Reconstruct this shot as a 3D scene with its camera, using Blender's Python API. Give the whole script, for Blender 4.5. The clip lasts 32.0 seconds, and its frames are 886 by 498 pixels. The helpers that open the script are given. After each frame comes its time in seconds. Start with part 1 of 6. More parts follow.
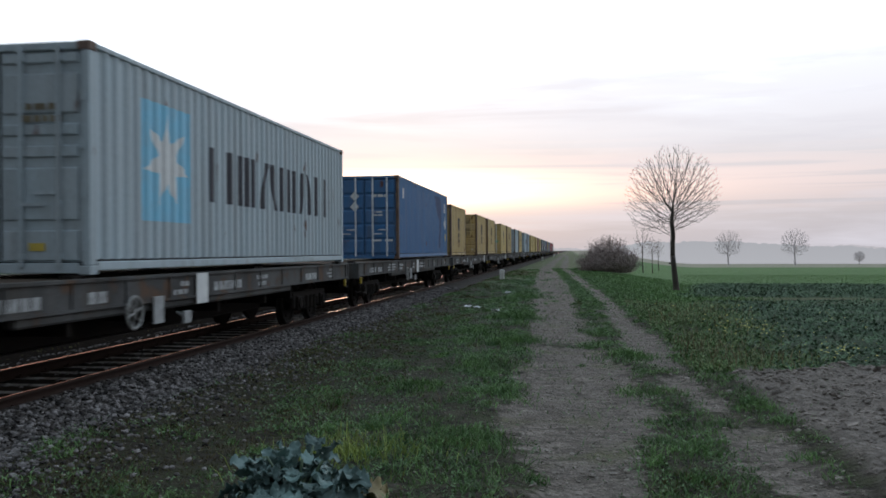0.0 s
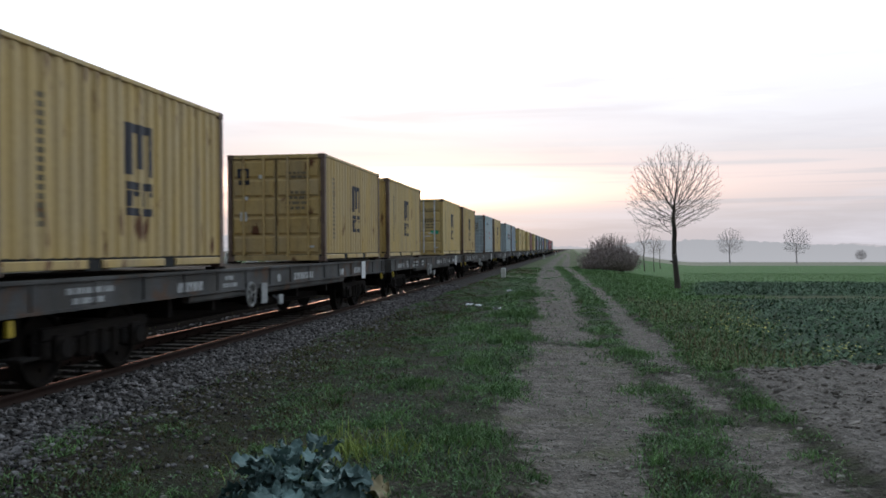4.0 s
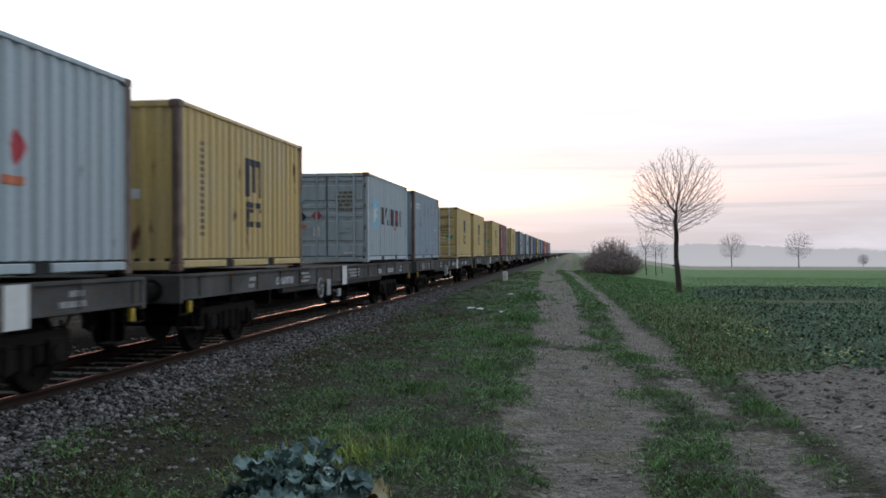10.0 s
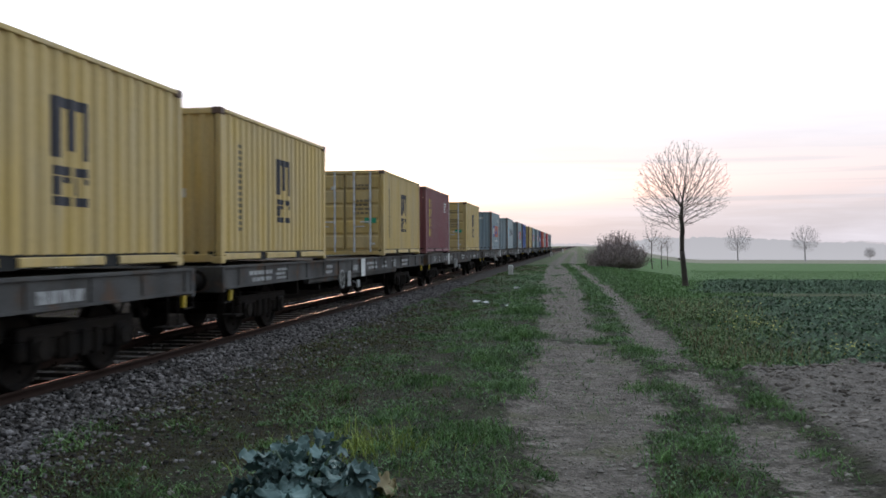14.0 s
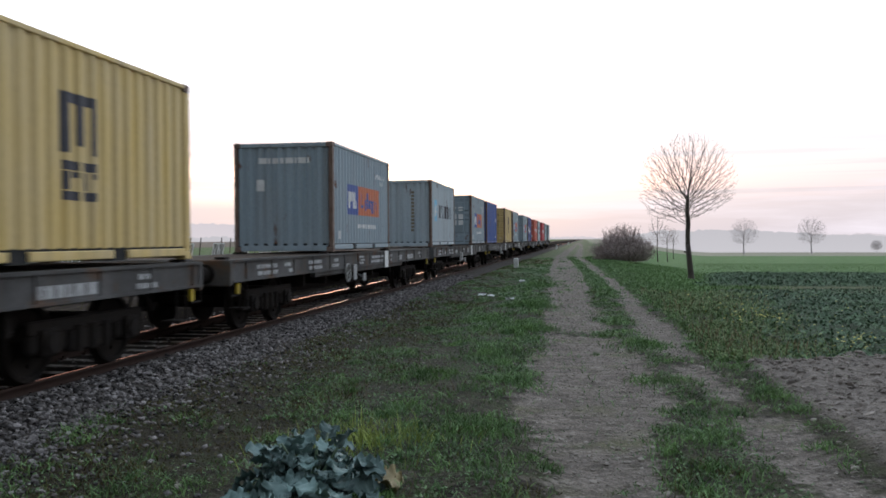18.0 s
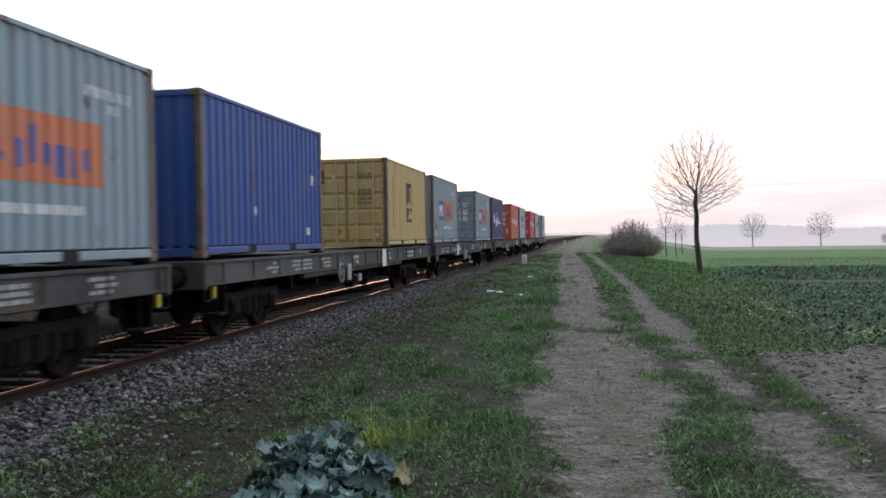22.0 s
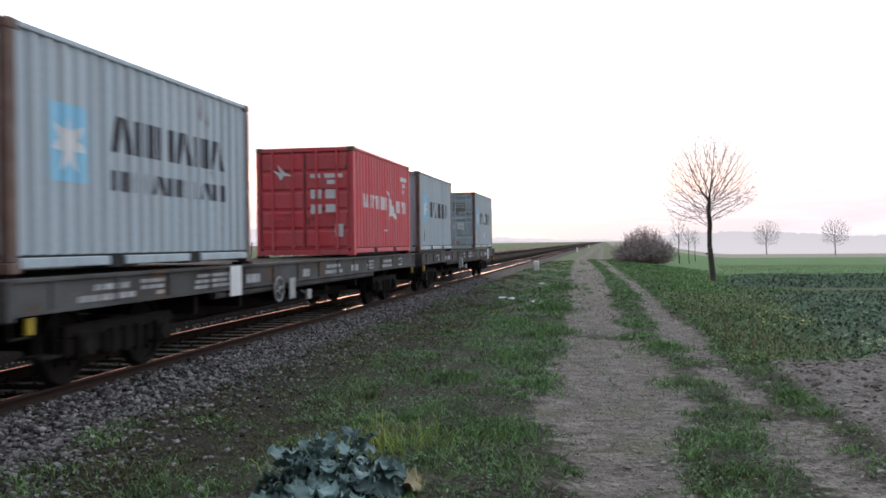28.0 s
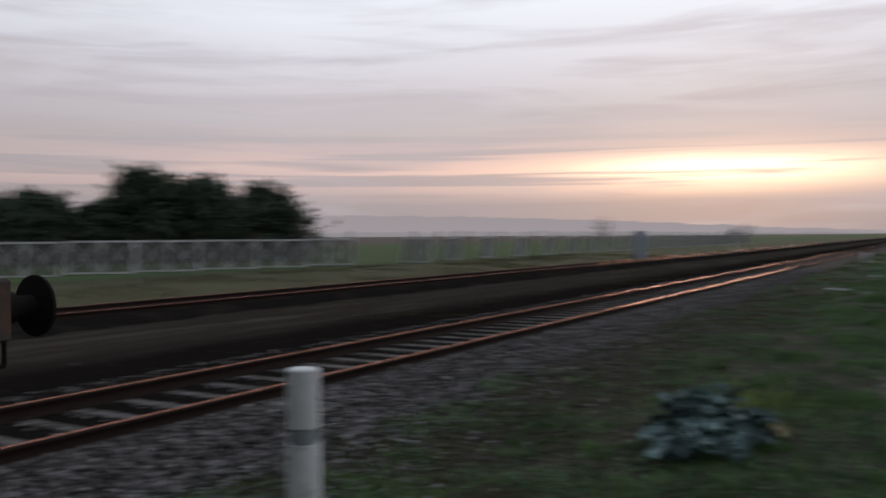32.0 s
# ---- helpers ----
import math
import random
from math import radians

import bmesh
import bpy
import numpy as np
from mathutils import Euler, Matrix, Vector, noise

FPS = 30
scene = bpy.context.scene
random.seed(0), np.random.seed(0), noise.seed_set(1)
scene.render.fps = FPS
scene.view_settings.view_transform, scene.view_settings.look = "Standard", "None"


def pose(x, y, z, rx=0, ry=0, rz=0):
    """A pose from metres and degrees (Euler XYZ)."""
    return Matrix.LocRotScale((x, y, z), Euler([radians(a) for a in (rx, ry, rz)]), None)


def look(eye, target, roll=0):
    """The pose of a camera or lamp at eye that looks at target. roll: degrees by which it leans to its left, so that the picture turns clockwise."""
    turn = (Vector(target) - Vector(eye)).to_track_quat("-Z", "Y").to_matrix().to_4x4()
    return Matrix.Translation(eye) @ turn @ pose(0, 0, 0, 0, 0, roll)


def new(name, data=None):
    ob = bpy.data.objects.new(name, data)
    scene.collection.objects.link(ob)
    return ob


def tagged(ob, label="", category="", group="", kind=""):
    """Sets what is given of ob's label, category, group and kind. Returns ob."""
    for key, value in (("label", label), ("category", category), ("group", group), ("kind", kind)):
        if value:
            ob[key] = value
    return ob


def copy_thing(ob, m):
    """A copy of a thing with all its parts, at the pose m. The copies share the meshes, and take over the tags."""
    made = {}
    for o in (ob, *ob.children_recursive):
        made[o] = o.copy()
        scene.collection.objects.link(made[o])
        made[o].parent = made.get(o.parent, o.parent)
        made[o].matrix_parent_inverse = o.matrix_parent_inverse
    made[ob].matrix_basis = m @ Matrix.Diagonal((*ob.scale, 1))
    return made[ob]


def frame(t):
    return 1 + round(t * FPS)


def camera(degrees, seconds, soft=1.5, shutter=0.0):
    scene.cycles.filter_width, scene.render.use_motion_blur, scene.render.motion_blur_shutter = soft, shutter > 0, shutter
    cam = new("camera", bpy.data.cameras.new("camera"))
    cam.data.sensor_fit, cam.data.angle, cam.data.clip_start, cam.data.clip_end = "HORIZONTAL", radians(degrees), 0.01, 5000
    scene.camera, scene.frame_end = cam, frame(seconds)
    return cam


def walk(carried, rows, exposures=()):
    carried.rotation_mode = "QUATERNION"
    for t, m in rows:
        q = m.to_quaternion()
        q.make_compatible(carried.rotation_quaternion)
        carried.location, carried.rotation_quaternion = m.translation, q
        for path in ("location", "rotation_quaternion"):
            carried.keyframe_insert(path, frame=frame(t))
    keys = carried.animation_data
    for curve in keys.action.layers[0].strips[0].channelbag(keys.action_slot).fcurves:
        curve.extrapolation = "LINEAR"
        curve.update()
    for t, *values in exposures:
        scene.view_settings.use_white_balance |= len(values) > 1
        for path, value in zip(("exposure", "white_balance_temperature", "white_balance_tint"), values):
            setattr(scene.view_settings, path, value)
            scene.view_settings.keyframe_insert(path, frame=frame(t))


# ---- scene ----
# The clip's own words for space: x to the right of the track, y along the line, z up from the railhead.
cam = camera(53.4, 32.0, soft=1.7, shutter=0.4)
EYE = [
    # seconds, x, y, z, tilt, turn, lean
    (0, 0, 0, 1.605, 0.13, 8.19, 0.39), (0.5, 0, 0, 1.605, 0.1, 8.18, 0.45), (1, 0, 0, 1.605, 0.09, 8.2, 0.42),
    (1.5, 0, 0, 1.605, 0.11, 8.25, 0.43), (2, 0, 0, 1.605, 0.1, 8.26, 0.41), (2.5, 0, 0, 1.605, 0.07, 8.28, 0.49),
    (3, 0, 0, 1.605, 0.05, 8.29, 0.45), (3.5, 0, 0, 1.605, 0.02, 8.29, 0.41), (5.5, 0, 0, 1.605, 0.04, 8.25, 0.23),
    (6, 0, 0, 1.605, 0.07, 8.24, 0.14), (6.5, 0, 0, 1.605, 0.1, 8.25, 0.16), (7, 0, 0, 1.605, 0.14, 8.27, 0.27),
    (7.5, 0, 0, 1.605, 0.16, 8.3, 0.23), (8, 0, 0, 1.605, 0.2, 8.33, 0.23), (8.5, 0, 0, 1.605, 0.26, 8.33, 0.2),
    (9, 0, 0, 1.605, 0.24, 8.34, 0.17), (9.5, 0, 0, 1.605, 0.26, 8.36, 0.27), (10, 0, 0, 1.605, 0.24, 8.4, 0.21),
    (10.5, 0, 0, 1.605, 0.25, 8.44, 0.15), (11, 0, 0, 1.605, 0.19, 8.46, 0.15), (11.5, 0, 0, 1.605, 0.14, 8.52, 0.32),
    (12, 0, 0, 1.605, 0.07, 8.58, 0.29), (12.5, 0, 0, 1.605, -0, 8.62, 0.23), (13, 0, 0, 1.605, -0.07, 8.66, 0.19),
    (13.5, 0, 0, 1.605, -0.09, 8.68, 0.32), (14, 0, 0, 1.605, -0.18, 8.76, 0.25), (14.5, 0, 0, 1.605, -0.23, 8.8, 0.27),
    (16.5, 0, 0, 1.605, -0.46, 8.86, 0.3), (17, 0, 0, 1.605, -0.47, 8.95, 0.28), (17.5, 0, 0, 1.605, -0.53, 9.04, 0.29),
    (18, 0, 0, 1.605, -0.61, 9.11, 0.39), (18.5, 0, 0, 1.605, -0.64, 9.17, 0.41), (19, 0, 0, 1.605, -0.73, 9.23, 0.28),
    (19.5, 0, 0, 1.605, -0.8, 9.3, 0.3), (20, 0, 0, 1.605, -0.81, 9.35, 0.42), (20.5, 0, 0, 1.605, -0.8, 9.42, 0.64),
    (21, 0, 0, 1.605, -0.81, 9.49, 0.83), (21.5, 0, 0, 1.605, -0.82, 9.56, 0.8), (22, 0, 0, 1.605, -0.8, 9.64, 0.93),
    (22.5, 0, 0, 1.605, -0.69, 9.74, 0.99), (23, 0, 0, 1.605, -0.61, 9.86, 0.88), (23.5, 0, 0, 1.605, -0.49, 9.91, 0.8),
    (24, 0, 0, 1.605, -0.39, 9.98, 0.72), (24.5, 0, 0, 1.605, -0.27, 10.1, 0.7), (25, 0, 0, 1.605, -0.16, 10.17, 0.77),
    (25.5, 0, 0, 1.605, -0.15, 10.24, 0.73), (27.5, 0, 0, 1.605, -0.37, 10.41, 0.78), (28, 0, 0, 1.605, -0.39, 10.42, 0.7),
    (28.5, 0, 0, 1.605, -0.45, 10.45, 0.65), (29, 0, 0, 1.605, -0.54, 10.49, 0.69), (29.5, 0, 0, 1.605, -0.62, 10.49, 0.69),
    (30, 0, 0, 1.605, -0.66, 10.58, 0.76), (30.3, 0, 0, 1.605, -0.6, 10.6, 0.7), (30.5, 0, -0.25, 1.605, -0.6, 10.2, 0.72),
    (30.7, 0, -0.75, 1.605, -0.57, 9.58, 0.8), (30.8, 0, -1.1, 1.605, -0.55, 9.15, 0.8), (31, 0, -1.58, 1.605, -0.5, 8.53, 0.75),
    (31.2, -0.02, -1.65, 1.605, -0.57, 8.57, 0.73), (31.4, -0.02, -1.65, 1.61, -0.8, 8.95, 0.73), (31.5, -0.02, -1.62, 1.61, -0.85, 9.3, 0.7),
    (31.6, 0, -1.6, 1.6, -0.68, 10.15, 0.6), (31.7, -0.01, -1.6, 1.6, -0.64, 12.9, 0.45), (31.8, -0.03, -1.6, 1.59, -0.65, 18.2, 0.3),
    (31.9, -0.07, -1.58, 1.58, -0.75, 23.95, 0.25), (32, -0.12, -1.54, 1.57, -0.85, 29.8, 0.4),
]
walk(cam, [(t, pose(x, y, z, 90 + tilt, 0, turn) @ pose(0, 0, 0, 0, 0, -lean)) for t, x, y, z, tilt, turn, lean in EYE],
     exposures=[(0.0, -0.22, 6250, 6), (6.0, -0.1, 6270, 6), (9.0, -0.04, 6300, 7), (13.0, 0.02, 6330, 8), (19.0, 0.24, 6450, 10), (24.0, 0.46, 6500, 11), (30.3, 0.5, 6520, 13), (31.0, -0.04, 6550, 13), (31.5, -0.48, 6600, 13), (32.0, -0.9, 6600, 13)])


# ---- light: the sun is behind thin cloud just over the horizon, a little to the left of the line ----
SUN_TURN, SUN_HEIGHT = 12.0, 4.0


def build_world():
    world = bpy.data.worlds.new("evening_sky")
    scene.world = world
    world.use_nodes = True
    nt = world.node_tree
    nt.nodes.clear()
    N, L = nt.nodes.new, nt.links.new
    out, bg = N("ShaderNodeOutputWorld"), N("ShaderNodeBackground")
    L(bg.outputs[0], out.inputs[0])
    sky = N("ShaderNodeTexSky")
    sky.sky_type, sky.sun_disc = "NISHITA", False
    sky.sun_elevation, sky.sun_rotation = radians(SUN_HEIGHT), radians(-SUN_TURN)
    sky.dust_density, sky.air_density = 2.0, 1.0
    tc, sep = N("ShaderNodeTexCoord"), N("ShaderNodeSeparateXYZ")
    L(tc.outputs["Generated"], sep.inputs[0])
    # veil of thin high cloud: pale, greyer and pinker towards the horizon
    ramp = N("ShaderNodeValToRGB")
    els = ramp.color_ramp.elements
    els[0].position, els[0].color = 0.0, (0.37, 0.345, 0.375, 1)
    els[1].position, els[1].color = 1.0, (0.60, 0.73, 0.90, 1)
    for pos, col in ((0.06, (0.43, 0.39, 0.41)), (0.11, (0.53, 0.495, 0.52)), (0.17, (0.72, 0.715, 0.775)), (0.26, (0.94, 1.01, 1.11)), (0.38, (0.98, 1.09, 1.22))):
        e = els.new(pos)
        e.color = (*col, 1)
    L(sep.outputs["Z"], ramp.inputs[0])

    def math_node(op, a, b=None, clamp=False):
        m = N("ShaderNodeMath")
        m.operation, m.use_clamp = op, clamp
        for i, v in enumerate((a, b)):
            if v is None:
                continue
            if isinstance(v, (int, float)):
                m.inputs[i].default_value = v
            else:
                L(v, m.inputs[i])
        return m.outputs[0]

    def mix(fac, a, b, kind="MIX"):
        m = N("ShaderNodeMix")
        m.data_type, m.blend_type = "RGBA", kind
        for sock, v in ((m.inputs[0], fac), (m.inputs[6], a), (m.inputs[7], b)):
            if isinstance(v, (int, float)):
                sock.default_value = v
            elif isinstance(v, tuple):
                sock.default_value = (*v, 1)
            else:
                L(v, sock)
        return m.outputs[2]

    # cloud streaks: flat layers, stretched along the horizon
    flat = N("ShaderNodeMapping")
    flat.inputs["Scale"].default_value = (2.2, 2.2, 24.0)
    L(tc.outputs["Generated"], flat.inputs[0])
    noise_1 = N("ShaderNodeTexNoise")
    noise_1.inputs["Scale"].default_value, noise_1.inputs["Detail"].default_value, noise_1.inputs["Roughness"].default_value = 1.6, 6, 0.55
    noise_1.inputs["Distortion"].default_value = 0.4
    L(flat.outputs[0], noise_1.inputs["Vector"])
    streak = N("ShaderNodeMapRange")
    streak.inputs["From Min"].default_value, streak.inputs["From Max"].default_value = 0.47, 0.66
    L(noise_1.outputs["Fac"], streak.inputs["Value"])
    low = N("ShaderNodeMapRange")
    low.inputs["From Min"].default_value, low.inputs["From Max"].default_value = 0.42, 0.10
    L(sep.outputs["Z"], low.inputs["Value"])
    cloud = math_node("MULTIPLY", math_node("MULTIPLY", streak.outputs[0], low.outputs[0]), 0.75)
    col = mix(cloud, ramp.outputs[0], (0.50, 0.47, 0.515))
    # a broken bank of mauve-grey cloud higher up
    broad = N("ShaderNodeMapping")
    broad.inputs["Scale"].default_value, broad.inputs["Location"].default_value = (1.5, 1.5, 9.5), (0.35, 0.0, 0.2)
    L(tc.outputs["Generated"], broad.inputs[0])
    noise_2 = N("ShaderNodeTexNoise")
    noise_2.inputs["Scale"].default_value, noise_2.inputs["Detail"].default_value, noise_2.inputs["Roughness"].default_value = 1.7, 8, 0.6
    noise_2.inputs["Distortion"].default_value = 0.5
    L(broad.outputs[0], noise_2.inputs["Vector"])

    def between(value, lo, hi):
        r = N("ShaderNodeMapRange")
        r.interpolation_type = "SMOOTHSTEP"
        r.inputs["From Min"].default_value, r.inputs["From Max"].default_value = lo, hi
        L(value, r.inputs["Value"])
        return r.outputs[0]
    layer = math_node("MULTIPLY", between(sep.outputs["Z"], 0.08, 0.13), between(sep.outputs["Z"], 0.30, 0.17))
    patch = math_node("MULTIPLY", between(noise_2.outputs["Fac"], 0.43, 0.62), layer)
    col = mix(math_node("MULTIPLY", patch, 0.6), col, (0.60, 0.565, 0.60))
    # fine bars across the glow
    fine_map = N("ShaderNodeMapping")
    fine_map.inputs["Scale"].default_value = (1.4, 1.4, 52.0)
    L(tc.outputs["Generated"], fine_map.inputs[0])
    noise_3 = N("ShaderNodeTexNoise")
    noise_3.inputs["Scale"].default_value, noise_3.inputs["Detail"].default_value, noise_3.inputs["Roughness"].default_value = 1.5, 5, 0.5
    noise_3.inputs["Distortion"].default_value = 0.7
    L(fine_map.outputs[0], noise_3.inputs["Vector"])
    bars = between(noise_3.outputs["Fac"], 0.47, 0.6)
    # brighter to the west, where the sun has gone behind the cloud; dim overhead and behind
    west = N("ShaderNodeMapRange")
    west.inputs["From Min"].default_value, west.inputs["From Max"].default_value = -0.6, 0.75
    west.inputs["To Min"].default_value, west.inputs["To Max"].default_value = 0.45, 1.80
    L(sep.outputs["Y"], west.inputs["Value"])
    col = mix(1.0, col, west.outputs[0], "MULTIPLY")
    # the glow round the hidden sun, cut off below by the haze bank on the horizon
    bank = N("ShaderNodeMapRange")
    bank.interpolation_type = "SMOOTHSTEP"
    bank.inputs["From Min"].default_value, bank.inputs["From Max"].default_value = 0.022, 0.052
    L(sep.outputs["Z"], bank.inputs["Value"])
    sx = math.sin(radians(-SUN_TURN))
    near_sun = math_node("GREATER_THAN", sep.outputs["Y"], 0.0)
    thin = math_node("MULTIPLY", math_node("SUBTRACT", 1.0, math_node("MULTIPLY", streak.outputs[0], 0.5)), math_node("SUBTRACT", 1.0, math_node("MULTIPLY", bars, 0.85)))
    for spread, flat_, height, tint, most in ((0.22, 4.4, 0.075, (1.8, 1.28, 1.14), 0.7), (0.62, 7.5, 0.064, (3.0, 1.85, 1.2), 0.75), (1.1, 9.0, 0.070, (4.8, 3.7, 2.6), 1.0)):
        dx = math_node("MULTIPLY", math_node("SUBTRACT", sep.outputs["X"], sx if spread > 0.3 else sx - 0.12), spread)
        dz = math_node("MULTIPLY", math_node("SUBTRACT", sep.outputs["Z"], height), flat_)
        d2 = math_node("ADD", math_node("MULTIPLY", dx, dx), math_node("MULTIPLY", dz, dz))
        glow = math_node("MULTIPLY", math_node("MULTIPLY", math_node("EXPONENT", math_node("MULTIPLY", d2, -60.0)), near_sun), bank.outputs[0])
        col = mix(math_node("MULTIPLY", math_node("MULTIPLY", glow, thin), most, True), col, tint)
    # the clear sky's own colour over it
    sky_low = mix(1.0, sky.outputs[0], (0.11, 0.11, 0.11), "MULTIPLY")
    col = mix(0.06, col, sky_low)
    L(col, bg.inputs[0])
    bg.inputs[1].default_value = 1.0


build_world()
sun = new("sun", bpy.data.lights.new("sun", "SUN"))
sun.data.energy, sun.data.angle, sun.data.color = 0.5, radians(14), (1.0, 0.78, 0.6)
sun.matrix_world = look((0, 0, 0), (math.sin(radians(SUN_TURN)), -math.cos(radians(SUN_TURN)), -math.tan(radians(SUN_HEIGHT + 2))))


# ---- materials ----
def material(name, colour, rough=0.7, metal=0.0, second=None, scale=6.0, fine=60.0, amount=0.5, bump=0.15, stain=None, stain_scale=1.6, stain_from=0.56,
             stain_to=0.68, stretch=(1, 1, 1), per_piece=0.0, spec=0.5, by_island=False, grime=0.0):
    """A surface with variation at two scales, optional stains, and optional change of tone from piece to piece."""
    m = bpy.data.materials.new(name)
    m.use_nodes = True
    nt = m.node_tree
    N, L = nt.nodes.new, nt.links.new
    bsdf = nt.nodes["Principled BSDF"]
    tc, mp = N("ShaderNodeTexCoord"), N("ShaderNodeMapping")
    mp.inputs["Scale"].default_value = stretch
    L(tc.outputs["Object"], mp.inputs[0])
    info = N("ShaderNodeObjectInfo")
    shift = N("ShaderNodeVectorMath")
    shift.operation = "MULTIPLY_ADD"
    shift.inputs[1].default_value, shift.inputs[2].default_value = (37.0, 53.0, 71.0), (0, 0, 0)
    L(info.outputs["Random"], shift.inputs[0])
    move = N("ShaderNodeVectorMath")
    L(mp.outputs[0], move.inputs[0])
    L(shift.outputs[0], move.inputs[1])

    def noise_node(s, detail=5):
        n = N("ShaderNodeTexNoise")
        n.inputs["Scale"].default_value, n.inputs["Detail"].default_value = s, detail
        L(move.outputs[0], n.inputs["Vector"])
        return n.outputs["Fac"]

    def mix(fac, a, b, kind="MIX"):
        x = N("ShaderNodeMix")
        x.data_type, x.blend_type = "RGBA", kind
        for sock, v in ((x.inputs[0], fac), (x.inputs[6], a), (x.inputs[7], b)):
            if isinstance(v, (int, float)):
                sock.default_value = v
            elif isinstance(v, tuple):
                sock.default_value = (*v[:3], 1)
            else:
                L(v, sock)
        return x.outputs[2]

    def ramp(value, lo, hi):
        r = N("ShaderNodeMapRange")
        r.inputs["From Min"].default_value, r.inputs["From Max"].default_value = lo, hi
        L(value, r.inputs["Value"])
        return r.outputs[0]

    second = second or tuple(c * 0.62 for c in colour)
    big, small = noise_node(scale), noise_node(fine, 3)
    col = mix(ramp(big, 0.32, 0.7), colour, second)
    dark = mix(1.0, col, (0.62, 0.6, 0.58), "MULTIPLY")
    grain = N("ShaderNodeMath")
    grain.operation = "MULTIPLY"
    grain.inputs[1].default_value = amount
    L(ramp(small, 0.4, 0.72), grain.inputs[0])
    col = mix(grain.outputs[0], col, dark)
    if grime:
        run_ = N("ShaderNodeMapping")
        run_.inputs["Scale"].default_value = (2.2, 2.2, 0.22)
        L(move.outputs[0], run_.inputs[0])
        drip = N("ShaderNodeTexNoise")
        drip.inputs["Scale"].default_value, drip.inputs["Detail"].default_value = 1.8, 8
        L(run_.outputs[0], drip.inputs["Vector"])
        amount_ = N("ShaderNodeMath")
        amount_.operation = "MULTIPLY"
        amount_.inputs[1].default_value = grime
        L(ramp(drip.outputs["Fac"], 0.46, 0.74), amount_.inputs[0])
        col = mix(amount_.outputs[0], col, (0.10, 0.085, 0.07))
    if stain:
        col = mix(ramp(noise_node(stain_scale, 8), stain_from, stain_to), col, stain)
    if per_piece:
        tone = N("ShaderNodeMapRange")
        tone.inputs["To Min"].default_value, tone.inputs["To Max"].default_value = 1 - per_piece, 1 + per_piece
        if by_island:
            L(N("ShaderNodeNewGeometry").outputs["Random Per Island"], tone.inputs["Value"])
        else:
            L(info.outputs["Random"], tone.inputs["Value"])
        hsv = N("ShaderNodeHueSaturation")
        L(tone.outputs[0], hsv.inputs["Value"])
        L(col, hsv.inputs["Color"])
        col = hsv.outputs[0]
    L(col, bsdf.inputs["Base Color"])
    bsdf.inputs["Roughness"].default_value, bsdf.inputs["Metallic"].default_value = rough, metal
    bsdf.inputs["Specular IOR Level"].default_value = spec
    if bump:
        b = N("ShaderNodeBump")
        b.inputs["Strength"].default_value, b.inputs["Distance"].default_value = bump, 0.02
        L(small, b.inputs["Height"])
        L(b.outputs[0], bsdf.inputs["Normal"])
    return m


RUST = (0.13, 0.055, 0.03)


def paint(name, colour, rust=0.62, rough=0.5):
    """Container paint: sun-bleached, streaked from above, rust breaking through."""
    colour = tuple(c * 1.1 for c in colour)
    grey = sum(colour) / 3
    faded = tuple(c * 0.72 + grey * 0.28 * 1.05 for c in colour)
    return material(name, colour, rough, 0.0, faded, 1.3, 30, 0.35, 0.04, RUST, 3.0, rust, rust + 0.07, (1.0, 1.6, 0.45), spec=0.2, grime=0.32)


PAINTS = {
    "yellow": paint("yellow_paint", (0.54, 0.385, 0.14), 0.66),
    "clean_yellow": paint("clean_yellow_paint", (0.58, 0.42, 0.15), 0.74),
    "rusty_yellow": paint("rusty_yellow_paint", (0.50, 0.35, 0.13), 0.625),
    "grey": paint("pale_grey_paint", (0.365, 0.435, 0.475), 0.67),
    "blue_grey": paint("blue_grey_paint", (0.26, 0.33, 0.41), 0.63),
    "teal_grey": paint("teal_grey_paint", (0.245, 0.315, 0.36), 0.645),
    "blue": paint("faded_blue_paint", (0.05, 0.155, 0.34), 0.655),
    "deep_blue": paint("deep_blue_paint", (0.025, 0.08, 0.30), 0.66),
    "navy": paint("navy_paint", (0.03, 0.05, 0.20), 0.68),
    "maroon": paint("maroon_paint", (0.225, 0.08, 0.095), 0.69),
    "red": paint("red_paint", (0.60, 0.065, 0.08), 0.68),
    "orange_red": paint("orange_red_paint", (0.60, 0.115, 0.07), 0.66),
}
rust_post = material("rusty_corner_steel", (0.19, 0.135, 0.11), 0.8, 0.0, (0.11, 0.065, 0.045), 4, 50, 0.6, 0.2)
# galvanised grey made paler: the light the rods catch is in the colour
galv = material("galvanised_rod", (0.78, 0.80, 0.83), 0.45, 0.0, scale=8, bump=0.05)
# near black: shade of floor gaps and pockets as colour; also the gaskets
shade_and_gasket = material("recess_shade_and_gasket", (0.02, 0.02, 0.02), 0.95, bump=0)
ink_black = material("black_marking", (0.03, 0.03, 0.045), 0.6, scale=4, bump=0.0)
ink_white = material("white_marking", (0.70, 0.71, 0.70), 0.6, second=(0.6, 0.6, 0.6), scale=5, amount=0.3, bump=0.0)
stencil_mat = material("worn_stencil_paint", (0.46, 0.47, 0.48), 0.7, second=(0.2, 0.2, 0.2), scale=9, amount=0.6, bump=0.0)
dull_white = material("grimy_white_plate", (0.36, 0.37, 0.375), 0.7, second=(0.24, 0.24, 0.24), scale=7, amount=0.5, bump=0.0)
ink_sky = material("sky_blue_marking", (0.22, 0.55, 0.75), 0.6, second=(0.25, 0.5, 0.66), scale=4, amount=0.3, bump=0.0)
